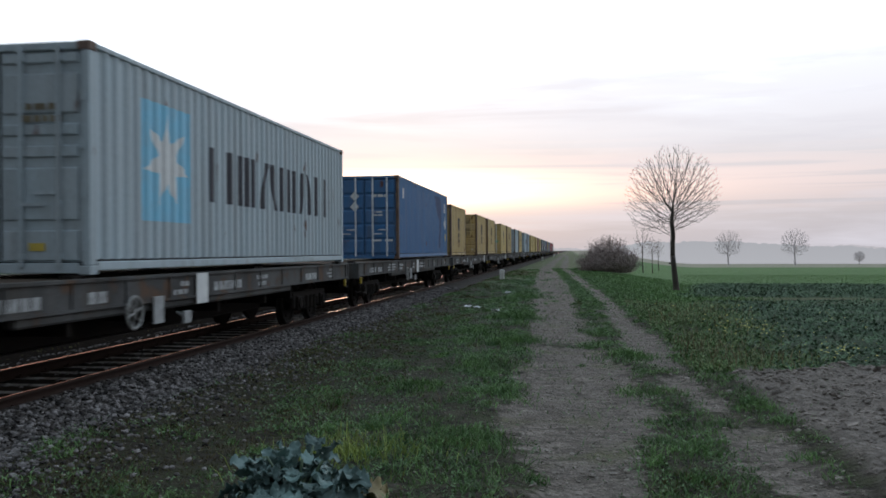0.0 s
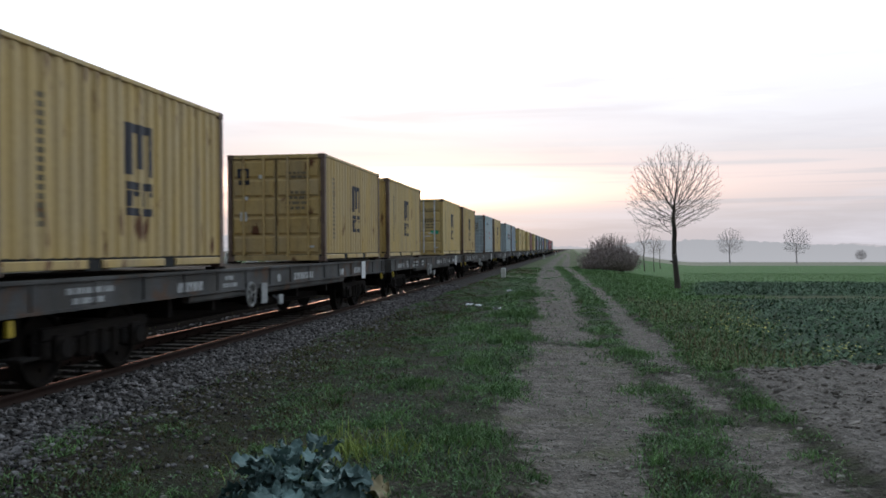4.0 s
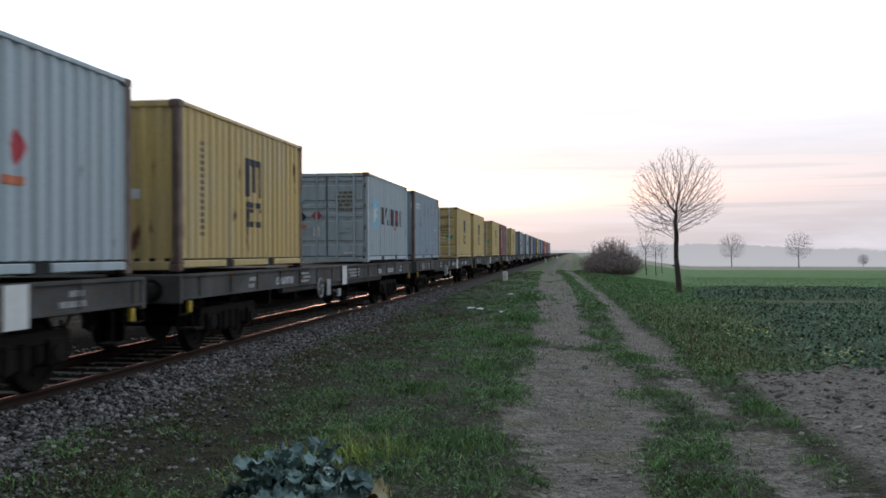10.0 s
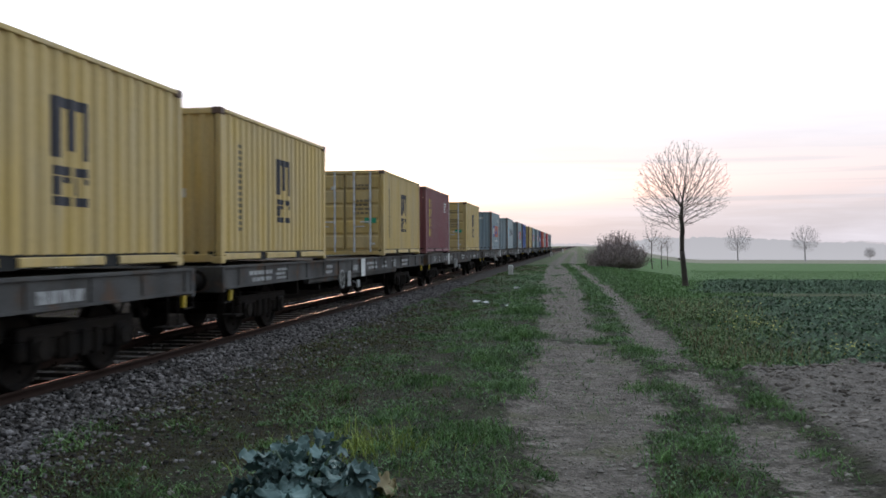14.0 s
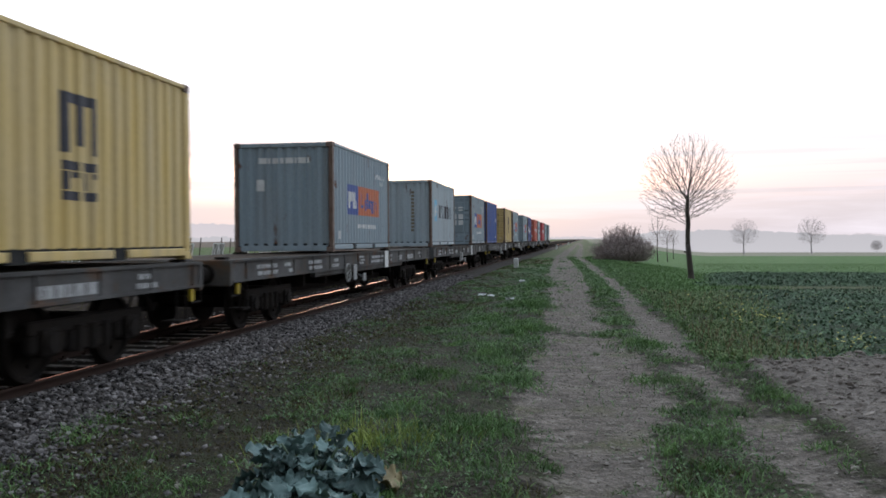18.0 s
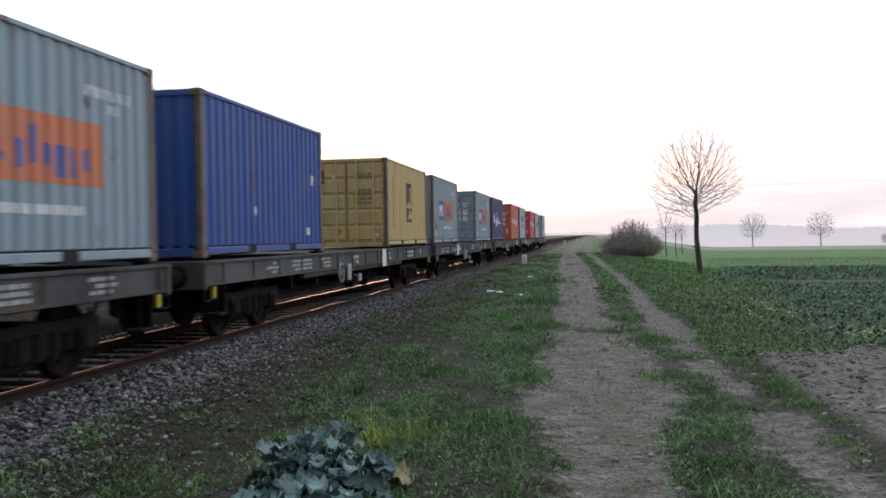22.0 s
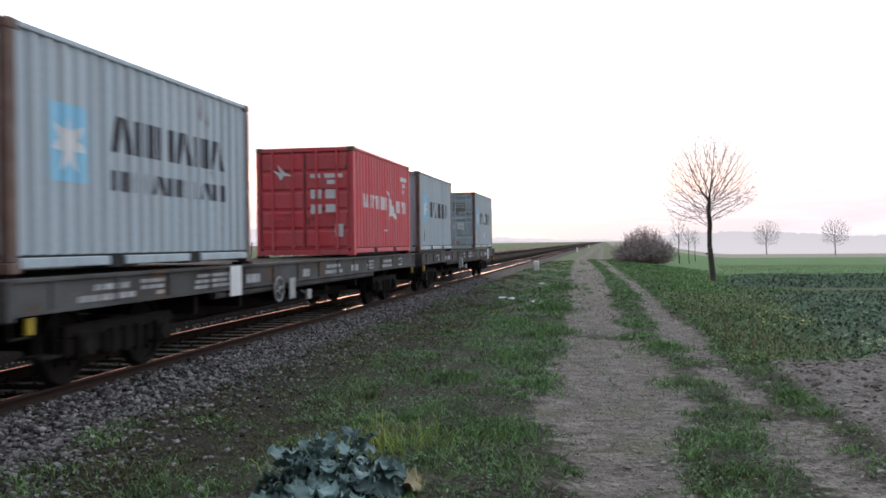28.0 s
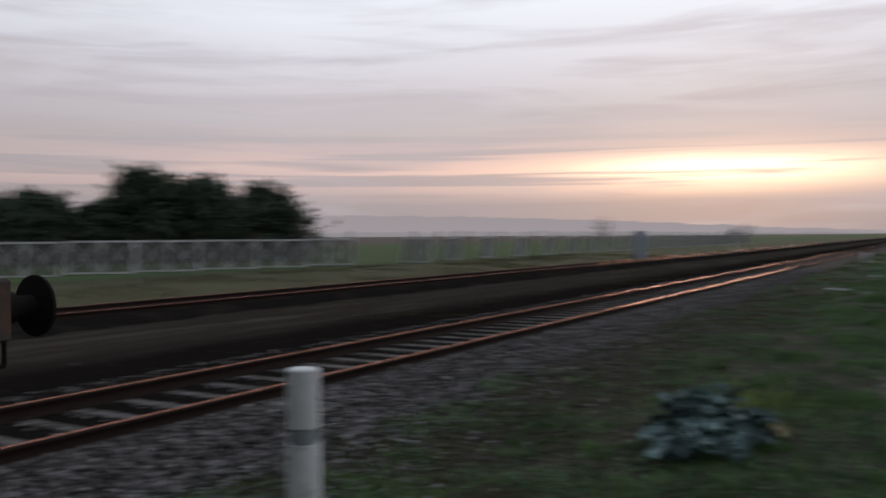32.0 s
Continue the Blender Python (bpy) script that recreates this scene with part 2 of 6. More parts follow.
ink_blue = material("blue_marking", (0.06, 0.10, 0.36), 0.6, second=(0.10, 0.14, 0.34), scale=4, amount=0.3, bump=0.0)
ink_navy = material("dark_spray_paint", (0.035, 0.06, 0.15), 0.6, second=(0.045, 0.09, 0.2), scale=3, amount=0.4, bump=0.0)
ink_orange = material("orange_marking", (0.62, 0.17, 0.07), 0.6, second=(0.5, 0.17, 0.09), scale=4, amount=0.3, bump=0.0)
ink_red = material("red_marking", (0.5, 0.05, 0.07), 0.6, scale=4, amount=0.2, bump=0.0)
ink_green = material("green_sticker", (0.05, 0.42, 0.24), 0.5, scale=4, amount=0.2, bump=0.0)
ink_yellow = material("yellow_marking", (0.66, 0.50, 0.08), 0.6, scale=4, amount=0.2, bump=0.0)
ink_brown = material("dull_marking", (0.22, 0.18, 0.11), 0.6, scale=4, amount=0.2, bump=0.0)
wagon_paint = material("weathered_wagon_steel", (0.115, 0.114, 0.114), 0.8, 0.0, (0.045, 0.043, 0.042), 1.1, 24, 0.55, 0.2, (0.11, 0.07, 0.05), 2.2, 0.56, 0.68, spec=0.12, grime=0.5)
# brake-dusted steel, blackened further: underside shade put into its colour
under_steel = material("brake_dust_and_shade_steel", (0.014, 0.0125, 0.012), 0.9, 0.0, (0.02, 0.016, 0.013), 4, 50, 0.5, 0.2, spec=0.1)
deck_steel = material("deck_planks", (0.075, 0.056, 0.042), 0.95, 0.0, (0.04, 0.03, 0.024), 3, 40, 0.5, 0.2, spec=0.08)
hand_yellow = material("yellow_handhold", (0.65, 0.47, 0.04), 0.5, scale=6, bump=0.05)
# ---- building blocks ----
def mesh_of(name, verts, faces, mat, smooth=False):
    me = bpy.data.meshes.new(name)
    me.from_pydata([tuple(v) for v in verts], [], [tuple(f) for f in faces])
    me.materials.append(mat)
    if smooth:
        me.shade_smooth()
    me.update()
    return me


def part(name, data, parent, label=""):
    ob = new(name, data)
    ob.parent = parent
    return tagged(ob, label)


def thing(name, m, label, category, group="", kind=""):
    ob = new(name)
    ob.empty_display_size = 0.2
    ob.matrix_world = m
    return tagged(ob, label, category, group, kind)


class Geo:
    """Vertices and faces, gathered shape by shape."""

    def __init__(self):
        self.v, self.f = [], []

    def box(self, x0, x1, y0, y1, z0, z1, chamfer=0.0):
        c = min(chamfer, (x1 - x0) / 3, (y1 - y0) / 3, (z1 - z0) / 3)
        n = len(self.v)
        if c <= 0:
            self.v += [(x, y, z) for z in (z0, z1) for x, y in ((x0, y0), (x1, y0), (x1, y1), (x0, y1))]
            self.f += [tuple(n + i for i in q) for q in ((3, 2, 1, 0), (4, 5, 6, 7), (0, 1, 5, 4), (1, 2, 6, 5), (2, 3, 7, 6), (3, 0, 4, 7))]
            return self
        for z, k in ((z0, c), (z0 + c, 0), (z1 - c, 0), (z1, c)):
            self.v += [(x0 + k, y0 + k, z), (x1 - k, y0 + k, z), (x1 - k, y1 - k, z), (x0 + k, y1 - k, z)]
        for r in range(3):
            for i in range(4):
                j = (i + 1) % 4
                self.f.append((n + 4 * r + i, n + 4 * r + j, n + 4 * r + 4 + j, n + 4 * r + 4 + i))
        self.f += [(n + 3, n + 2, n + 1, n), (n + 12, n + 13, n + 14, n + 15)]
        return self

    def tube(self, rings, sides=8, close=True):
        """rings: (centre, axis u, axis v, radius) from end to end."""
        n = len(self.v)
        for c, u, v, r in rings:
            for i in range(sides):
                a = 2 * math.pi * i / sides
                self.v.append(tuple(Vector(c) + (Vector(u) * math.cos(a) + Vector(v) * math.sin(a)) * r))
        for k in range(len(rings) - 1):
            for i in range(sides):
                j = (i + 1) % sides
                self.f.append((n + k * sides + i, n + k * sides + j, n + (k + 1) * sides + j, n + (k + 1) * sides + i))
        if close:
            self.f.append(tuple(n + i for i in reversed(range(sides))))
            self.f.append(tuple(n + (len(rings) - 1) * sides + i for i in range(sides)))
        return self

    def rod(self, a, b, r, sides=6):
        d = (Vector(b) - Vector(a)).normalized()
        u = d.orthogonal().normalized()
        w = d.cross(u)
        return self.tube([(a, u, w, r), (b, u, w, r)], sides)

    def ring(self, c, radius, thick, axis="x", n=20, m=6):
        start = len(self.v)
        for i in range(n):
            a = 2 * math.pi * i / n
            for j in range(m):
                b = 2 * math.pi * j / m
                rr = radius + thick * math.cos(b)
                p, q, s = rr * math.cos(a), rr * math.sin(a), thick * math.sin(b)
                self.v.append((c[0] + s, c[1] + p, c[2] + q) if axis == "x" else (c[0] + p, c[1] + s, c[2] + q))
        for i in range(n):
            for j in range(m):
                self.f.append((start + i * m + j, start + ((i + 1) % n) * m + j, start + ((i + 1) % n) * m + (j + 1) % m, start + i * m + (j + 1) % m))
        return self

    def mesh(self, name, mat, smooth=False):
        return mesh_of(name, self.v, self.f, mat, smooth)


# ---- the line: geometry of the train's run ----
LINE_X, NEXT_LINE_X, PITCH = -7.04, -17.0, 19.74
DECK, FLOOR, TALL, WIDE, L20, L40 = 1.318, 1.338, 2.591, 2.438, 6.058, 12.192


LAG_T, LAG_M = (30.3, 30.5, 30.7, 30.85, 31.0, 31.15, 31.3, 31.5, 31.65, 31.8, 32.0), (0.0, 0.15, 0.5, 0.85, 1.15, 1.45, 1.6, 1.5, 1.15, 0.75, 0.75)


def run(t):
    """Metres that the train has gone by t seconds: it gathers speed, and drags a little at the end."""
    return 3.53 + 8.687 * t + 0.03128 * t * t + 0.000215 * t ** 3 - float(np.interp(t, LAG_T, LAG_M))


# ---- container parts ----
def wave(length, depth=0.036, pitch=0.278):
    """Trapezoid corrugation along a panel: (distance, how far in)."""
    n = max(1, round(length / pitch))
    p = length / n
    pts = []
    for i in range(n):
        o = i * p
        pts += [(o, 0.0), (o + 0.27 * p, 0.0), (o + 0.5 * p, depth), (o + 0.77 * p, depth)]
    pts.append((length, 0.0))
    return pts


def in_at(pts, s):
    for (a, da), (b, db) in zip(pts, pts[1:]):
        if a <= s <= b:
            return da + (db - da) * (s - a) / max(b - a, 1e-6)
    return 0.0


def panel(pts, place, z0, z1, flip=False):
    g = Geo()
    for s, d in pts:
        g.v += [place(s, d, z0), place(s, d, z1)]
    for i in range(len(pts) - 1):
        q = (2 * i, 2 * i + 2, 2 * i + 3, 2 * i + 1)
        g.f.append(q[::-1] if flip else q)
    return g


def decal(shapes, pts, place, lift=0.004):
    """Painted marking that follows a corrugated panel. shapes: outlines as lists of (s, z)."""
    g = Geo()
    for poly in shapes:
        lo, hi = min(p[0] for p in poly), max(p[0] for p in poly)
        cuts = sorted({round(c, 4) for c in (lo, hi, *[s for s, d in pts if lo < s < hi], *[p[0] for p in poly])})
        known = {}

        def corner(s, z):
            key = (round(s, 4), round(z, 4))
            if key not in known:
                known[key] = len(g.v)
                g.v.append(place(s, in_at(pts, s) - lift, z))
            return known[key]
        for a, b in zip(cuts, cuts[1:]):
            if b - a < 2e-4:
                continue
            m = (a + b) / 2
            over = []
            for p, q in zip(poly, poly[1:] + poly[:1]):
                if (p[0] - m) * (q[0] - m) < 0:
                    z = [p[1] + (q[1] - p[1]) * (c - p[0]) / (q[0] - p[0]) for c in (a, m, b)]
                    over.append((z[1], z[0], z[2]))
            over.sort()
            for (_, a0, b0), (_, a1, b1) in zip(over[::2], over[1::2]):
                ring = [corner(a, a0), corner(b, b0), corner(b, b1), corner(a, a1)]
                ring = [v for k, v in enumerate(ring) if v != ring[k - 1]]
                if len(ring) > 2:
                    g.f.append(tuple(ring))
    return g


def rect(s0, s1, z0, z1):
    return [(s0, z0), (s1, z0), (s1, z1), (s0, z1)]


def star(cs, cz, r, points=7, inner=0.42):
    return [(cs + r * k * math.sin(a), cz + r * k * math.cos(a)) for i in range(points * 2) for a in (math.pi * i / points,) for k in ((1.0, inner)[i % 2],)]


def blocks(s0, s1, z0, z1, n, seed):
    """A name turned into plain bars: pairs of uprights, some leaning together, some with a third between."""
    rnd = random.Random(seed)
    w = (s1 - s0) / n
    res, last = [], -1
    for i in range(n):
        a, b = s0 + i * w + 0.09 * w, s0 + (i + 1) * w - 0.09 * w
        k = rnd.choice([q for q in (0, 1, 2) if q != last])
        last = k
        t = 0.24 * (b - a)
        if k == 1:
            lean_ = 0.22 * (b - a)
            res += [[(a, z0), (a + t, z0), (a + t + lean_, z1), (a + lean_, z1)], [(b - t, z0), (b, z0), (b - lean_, z1), (b - t - lean_, z1)]]
        else:
            res += [rect(a, a + t, z0, z1), rect(b - t, b, z0, z1)]
        if k == 2:
            res.append(rect((a + b - t) / 2, (a + b + t) / 2, z0, z1))
    return res


def lines(s0, s1, z0, z1, rows, seed, fill=0.55):
    """Small unreadable writing as short bars."""
    rnd = random.Random(seed)
    h = (z1 - z0) / rows
    res = []
    for r in range(rows):
        s = s0
        while s < s1 - 0.04:
            w = min(rnd.uniform(0.06, 0.2), s1 - s)
            res.append(rect(s, s + w, z0 + r * h, z0 + r * h + h * fill))
            s += w + 0.035
    return res


def column(s, z0, z1, n, w, seed):
    """Upright writing as a column of small bars."""
    h = (z1 - z0) / n
    return [rect(s, s + w, z0 + i * h, z0 + i * h + 0.62 * h) for i in range(n)]


def stacked_mark(cs, z0, k=1.0):
    """Dark mark of three joined upright bars over two groups of level bars, as plain blocks."""
    s = cs - 0.52 * k
    res = [[(s + x * k, z0 + z * k) for x, z in ((0.0, 0.72), (0.2, 0.72), (0.2, 1.48), (0.42, 1.48), (0.42, 0.84), (0.6, 0.84), (0.6, 1.48), (0.82, 1.48), (0.82, 0.72), (1.02, 0.72), (1.02, 1.64), (0.0, 1.64))]]
    for o in (0.04, 0.56):
        res += [rect(s + (o + q) * k, s + (o + q + w) * k, z0 + lo * k, z0 + hi * k) for q, w, lo, hi in ((0.0, 0.42, 0.46, 0.60), (0.0, 0.15, 0.16, 0.44), (0.0, 0.42, 0.0, 0.14), (0.27, 0.15, 0.35, 0.44))]
    return res


def raised(x0, x1, y0, y1, z0, z1, slope):
    """A pressed panel on a door: flat in front at y0, its edges sloping back to y1."""
    g = Geo()
    g.v = [(x0, y1, z0), (x1, y1, z0), (x1, y1, z1), (x0, y1, z1)]
    g.v += [(x0 + slope * 0.6, y0, z0 + slope), (x1 - slope * 0.6, y0, z0 + slope), (x1 - slope * 0.6, y0, z1 - slope), (x0 + slope * 0.6, y0, z1 - slope)]
    g.f = [(4, 5, 6, 7), (0, 1, 5, 4), (1, 2, 6, 5), (2, 3, 7, 6), (3, 0, 4, 7)]
    return g


MESHES = {}


def cached(key, make):
    if key not in MESHES:
        MESHES[key] = make()
    return MESHES[key]


def container(m, length, colour, doors_first, label, marks=(), post="paint", rods=False, tall=TALL, group="containers on the train"):
    """An ISO box. Its origin is at the middle of its base; the end at -y faces the camera. marks: (panel, material, outlines)."""
    p, half, hw = PAINTS[colour], length / 2, WIDE / 2
    box = thing("shipping_container", m, label, "container", group)
    key = (length, colour, tall)
    post_mat = rust_post if post == "rust" else p
    side_pts, end_pts = wave(length - 0.28), wave(WIDE - 0.24, 0.045, 0.25)
    y0 = -half + 0.14

    def right(s, d, z):
        return (hw - 0.012 - d, y0 + s, z)

    def left(s, d, z):
        return (-hw + 0.012 + d, y0 + s, z)

    def front(s, d, z):
        return (-hw + 0.12 + s, -half + 0.02 + d, z)

    def back(s, d, z):
        return (-hw + 0.12 + s, half - 0.02 - d, z)

    for place, flip in ((right, False), (left, True)):
        part("side_panel", cached((key, "side", flip), lambda: panel(side_pts, place, 0.19, tall - 0.055, flip).mesh("side_panel", p)), box)
    roof = Geo().box(-hw + 0.03, hw - 0.03, -half + 0.06, half - 0.06, tall - 0.04, tall - 0.012)
    for i in range(int(length / 0.3)):
        y = -half + 0.3 + i * 0.3
        if y < half - 0.25:
            roof.box(-hw + 0.16, hw - 0.16, y, y + 0.12, tall - 0.012, tall - 0.002)
    part("roof", cached((key, "roof"), lambda: roof.mesh("roof", p)), box)
    # black floor slab: paints the shade in the gaps round the bottom rail
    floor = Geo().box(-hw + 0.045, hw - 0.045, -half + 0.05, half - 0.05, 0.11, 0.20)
    part("floor_frame", cached((key, "floor"), lambda: floor.mesh("floor_frame", shade_and_gasket)), box)
    for sx in (-1, 1):
        for sy in (-1, 1):
            a, b = sorted((sx * hw, sx * (hw - 0.10)))
            c, d = sorted((sy * half, sy * (half - 0.15)))
            part("corner_post", cached((key, post, "post", sx, sy), lambda: Geo().box(a + 0.004, b - 0.004, c + 0.004, d - 0.004, 0.118, tall - 0.118, 0.012).mesh("corner_post", post_mat)), box,
                 "rust-streaked corner post" if post == "rust" else "")
            for z in (0.0, tall - 0.118):
                cx, dx = sorted((sx * hw, sx * (hw - 0.162)))
                cy, dy = sorted((sy * half, sy * (half - 0.178)))
                part("corner_casting", cached((key, post, "cast", sx, sy, z), lambda: Geo().box(cx, dx, cy, dy, z, z + 0.118, 0.012).mesh("corner_casting", rust_post if post == "rust" or z else p)), box)
        part("top_rail", cached((key, "top", sx), lambda: Geo().box(*sorted((sx * hw, sx * (hw - 0.06))), -half + 0.17, half - 0.17, tall - 0.075, tall - 0.01, 0.01).mesh("top_rail", p)), box)
        # bottom rail with two fork pockets
        cuts = [-half + 0.17, -1.03 - 0.18, -1.03 + 0.18, 1.03 - 0.18, 1.03 + 0.18, half - 0.17] if length < 7 else [-half + 0.17, half - 0.17]
        rail = Geo()
        for a, b in zip(cuts[::2], cuts[1::2]):
            rail.box(*sorted((sx * hw, sx * (hw - 0.05))), a, b, 0.055, 0.165, 0.01)
        part("bottom_rail", cached((key, "low", sx), lambda: rail.mesh("bottom_rail", p)), box)
        if length < 7:
            for cy in (-1.03, 1.03):
                # black block in the pocket, painted as its shaded hollow
                pocket = cached(("pocket", sx), lambda: Geo().box(*sorted((sx * (hw - 0.03), sx * (hw - 0.5))), -0.18, 0.18, 0.03, 0.15).mesh("fork_pocket", shade_and_gasket))
                ob = part("fork_pocket", pocket, box)
                ob.location = (0, cy, 0)
    for sy in (-1, 1):
        a, b = sorted((sy * half, sy * (half - 0.08)))
        part("end_sill", cached((key, "sill", sy), lambda: Geo().box(-hw + 0.165, hw - 0.165, a + 0.003, b, 0.02, 0.15, 0.01).mesh("end_sill", p)), box)
        part("end_header", cached((key, "header", sy), lambda: Geo().box(-hw + 0.165, hw - 0.165, a + 0.003, b, tall - 0.11, tall - 0.01, 0.01).mesh("end_header", p)), box)
    corr_end, door_end = (back, front) if doors_first else (front, back)
    part("end_panel", cached((key, "corr", doors_first), lambda: panel(end_pts, corr_end, 0.14, tall - 0.10, doors_first).mesh("end_panel", p)), box)
    sy = -1 if doors_first else 1
    for k in (0, 1):
        a = -hw + 0.115 + k * (WIDE / 2 - 0.11)
        b = a + WIDE / 2 - 0.125

        def leaf():
            g = Geo()
            yo, yi = sy * (half - 0.045), sy * (half - 0.085)
            g.box(a, b, *sorted((yo, yi)), 0.16, tall - 0.12, 0.008)
            return g.mesh("door", p)
        leaf_ob = part("door", cached((key, "door", doors_first, k), leaf), box)
        bands = ((0.0, 0.15), (0.195, 0.45), (0.495, 0.555), (0.60, 0.66), (0.705, 0.90), (0.945, 1.0)) if "grey" in colour else [(i / 5 + 0.008, (i + 1) / 5 - 0.008) for i in range(5)]
        edge = 0.02 if "grey" in colour else 0.05
        for i, (lo, hi) in enumerate(bands if doors_first else ()):
            z, z1 = (0.17 + f * (tall - 0.30) for f in (lo, hi))
            part("door_rib", cached((key, "rib", k, i), lambda: raised(a + 0.04, b - 0.04, -half + 0.012, -half + 0.046, z, z1, edge).mesh("door_rib", p)), leaf_ob)
        if doors_first:
            for q in (0.27, 0.73):
                x = a + (b - a) * q
                rod = part("lock_rod", cached((key, "rod", rods, k, q), lambda: Geo().rod((x, -half - 0.012, 0.10), (x, -half - 0.012, tall - 0.06), 0.034, 8).mesh("lock_rod", galv if rods else p)), leaf_ob,
                           "bright galvanised lock rod" if rods else "")
                hz = 0.86 if q < 0.5 else 1.0
                part("handle", cached((key, "handle", rods, k, q), lambda: Geo().box(x - 0.02, x + 0.30 * (1 if q < 0.5 else -1) + 0.02, -half - 0.035, -half - 0.02, hz, hz + 0.035).mesh("handle", galv if rods else p) if q < 0.5 else
                     Geo().box(x - 0.32, x + 0.02, -half - 0.035, -half - 0.02, hz, hz + 0.035).mesh("handle", galv if rods else p)), leaf_ob)
                for z in (0.2, 0.85, 1.6, tall - 0.25):
                    part("rod_bracket", cached((key, "bracket", k, q, z), lambda: Geo().box(x - 0.045, x + 0.045, -half - 0.03, -half + 0.03, z, z + 0.07, 0.006).mesh("rod_bracket", p)), leaf_ob)
            hx = a - 0.03 if k == 0 else b + 0.03
            for z in (0.3, 0.95, 1.55, 2.15):
                part("hinge", cached((key, "hinge", k, z), lambda: Geo().rod((hx, -half - 0.008, z), (hx, -half - 0.008, z + 0.13), 0.022).mesh("hinge", post_mat)), leaf_ob)
            part("door_gasket", cached((key, "gasket", k), lambda: Geo().box(*((b + 0.002, b + 0.012) if k == 0 else (a - 0.012, a - 0.002)), -half + 0.02, -half + 0.05, 0.16, tall - 0.12).mesh("door_gasket", shade_and_gasket)), leaf_ob)
    spots = {"side": (side_pts, right), "front": (end_pts, front), "door": ([(0, 0.0), (WIDE - 0.24, 0.0)], lambda s, d, z: (-hw + 0.12 + s, -half + 0.0 + d, z))}
    for k, (where, mat, shapes) in enumerate(marks):
        pts, place = spots[where]
        lift, small = (0.003 if where != "door" else 0.0) + 0.0012 * k, []
        for poly in shapes:
            ss, zz = [q[0] for q in poly], [q[1] for q in poly]
            if (max(ss) - min(ss)) * (max(zz) - min(zz)) > 0.03:
                part("painted_mark", decal([poly], pts, place, lift=lift).mesh("painted_mark", mat), box)
            else:
                small.append(poly)
        if small:
            tagged(part("small_print", decal(small, pts, place, lift=lift).mesh("small_print", mat), box), kind="stuff")
    return box
# ---- flat wagons ----
def wheelset_mesh():
    g = Geo()
    X, Y, Z = (1, 0, 0), (0, 1, 0), (0, 0, 1)
    for s in (-1, 1):
        prof = [(0.62, 0.10), (0.64, 0.16), (0.69, 0.17), (0.70, 0.40), (0.69, 0.44), (0.685, 0.49), (0.715, 0.49), (0.725, 0.462), (0.815, 0.455), (0.82, 0.40), (0.77, 0.38), (0.76, 0.17), (0.83, 0.14), (0.84, 0.09)]
        g.tube([((s * x, 0, 0), Y, Z, r) for x, r in prof], 28)
        for k in range(6):
            a = k * math.pi / 3
            g.rod((s * 0.765, 0.27 * math.cos(a), 0.27 * math.sin(a)), (s * 0.79, 0.27 * math.cos(a), 0.27 * math.sin(a)), 0.025, 6)
    g.tube([((x, 0, 0), Y, Z, r) for x, r in ((-1.02, 0.06), (-0.84, 0.075), (0.84, 0.075), (1.02, 0.06))], 12)
    return g.mesh("wheelset", under_steel)


def bogie_mesh():
    g = Geo()
    for s in (-1, 1):
        a, b = sorted((s * 0.93, s * 1.04))
        g.box(a, b, -1.25, 1.25, 0.56, 0.72, 0.02)
        g.box(a, b, -0.45, 0.45, 0.30, 0.58, 0.03)
        for y in (-0.9, 0.9):
            for dy in (-0.28, 0.28):
                g.tube([((s * 0.985, y + dy, z), (1, 0, 0), (0, 1, 0), r) for z, r in ((0.36, 0.07), (0.40, 0.085), (0.56, 0.085))], 10)
        for y in (-0.3, 0.0, 0.3):
            g.tube([((s * 1.03, y, z), (1, 0, 0), (0, 1, 0), 0.065) for z in (0.30, 0.62)], 10)
    g.box(-1.0, 1.0, -0.22, 0.22, 0.40, 0.74, 0.03)
    for y in (-1.2, 1.2):
        g.box(-0.95, 0.95, y - 0.05, y + 0.05, 0.50, 0.62, 0.01)
    return g.mesh("bogie_frame", under_steel)


def axle_box_mesh():
    g = Geo().box(0.92, 1.09, -0.16, 0.16, -0.15, 0.17, 0.03)
    g.tube([((x, 0, 0), (0, 1, 0), (0, 0, 1), r) for x, r in ((1.07, 0.12), (1.12, 0.12), (1.13, 0.09))], 14)
    return g.mesh("axle_box", under_steel)


W_HALF = 9.24


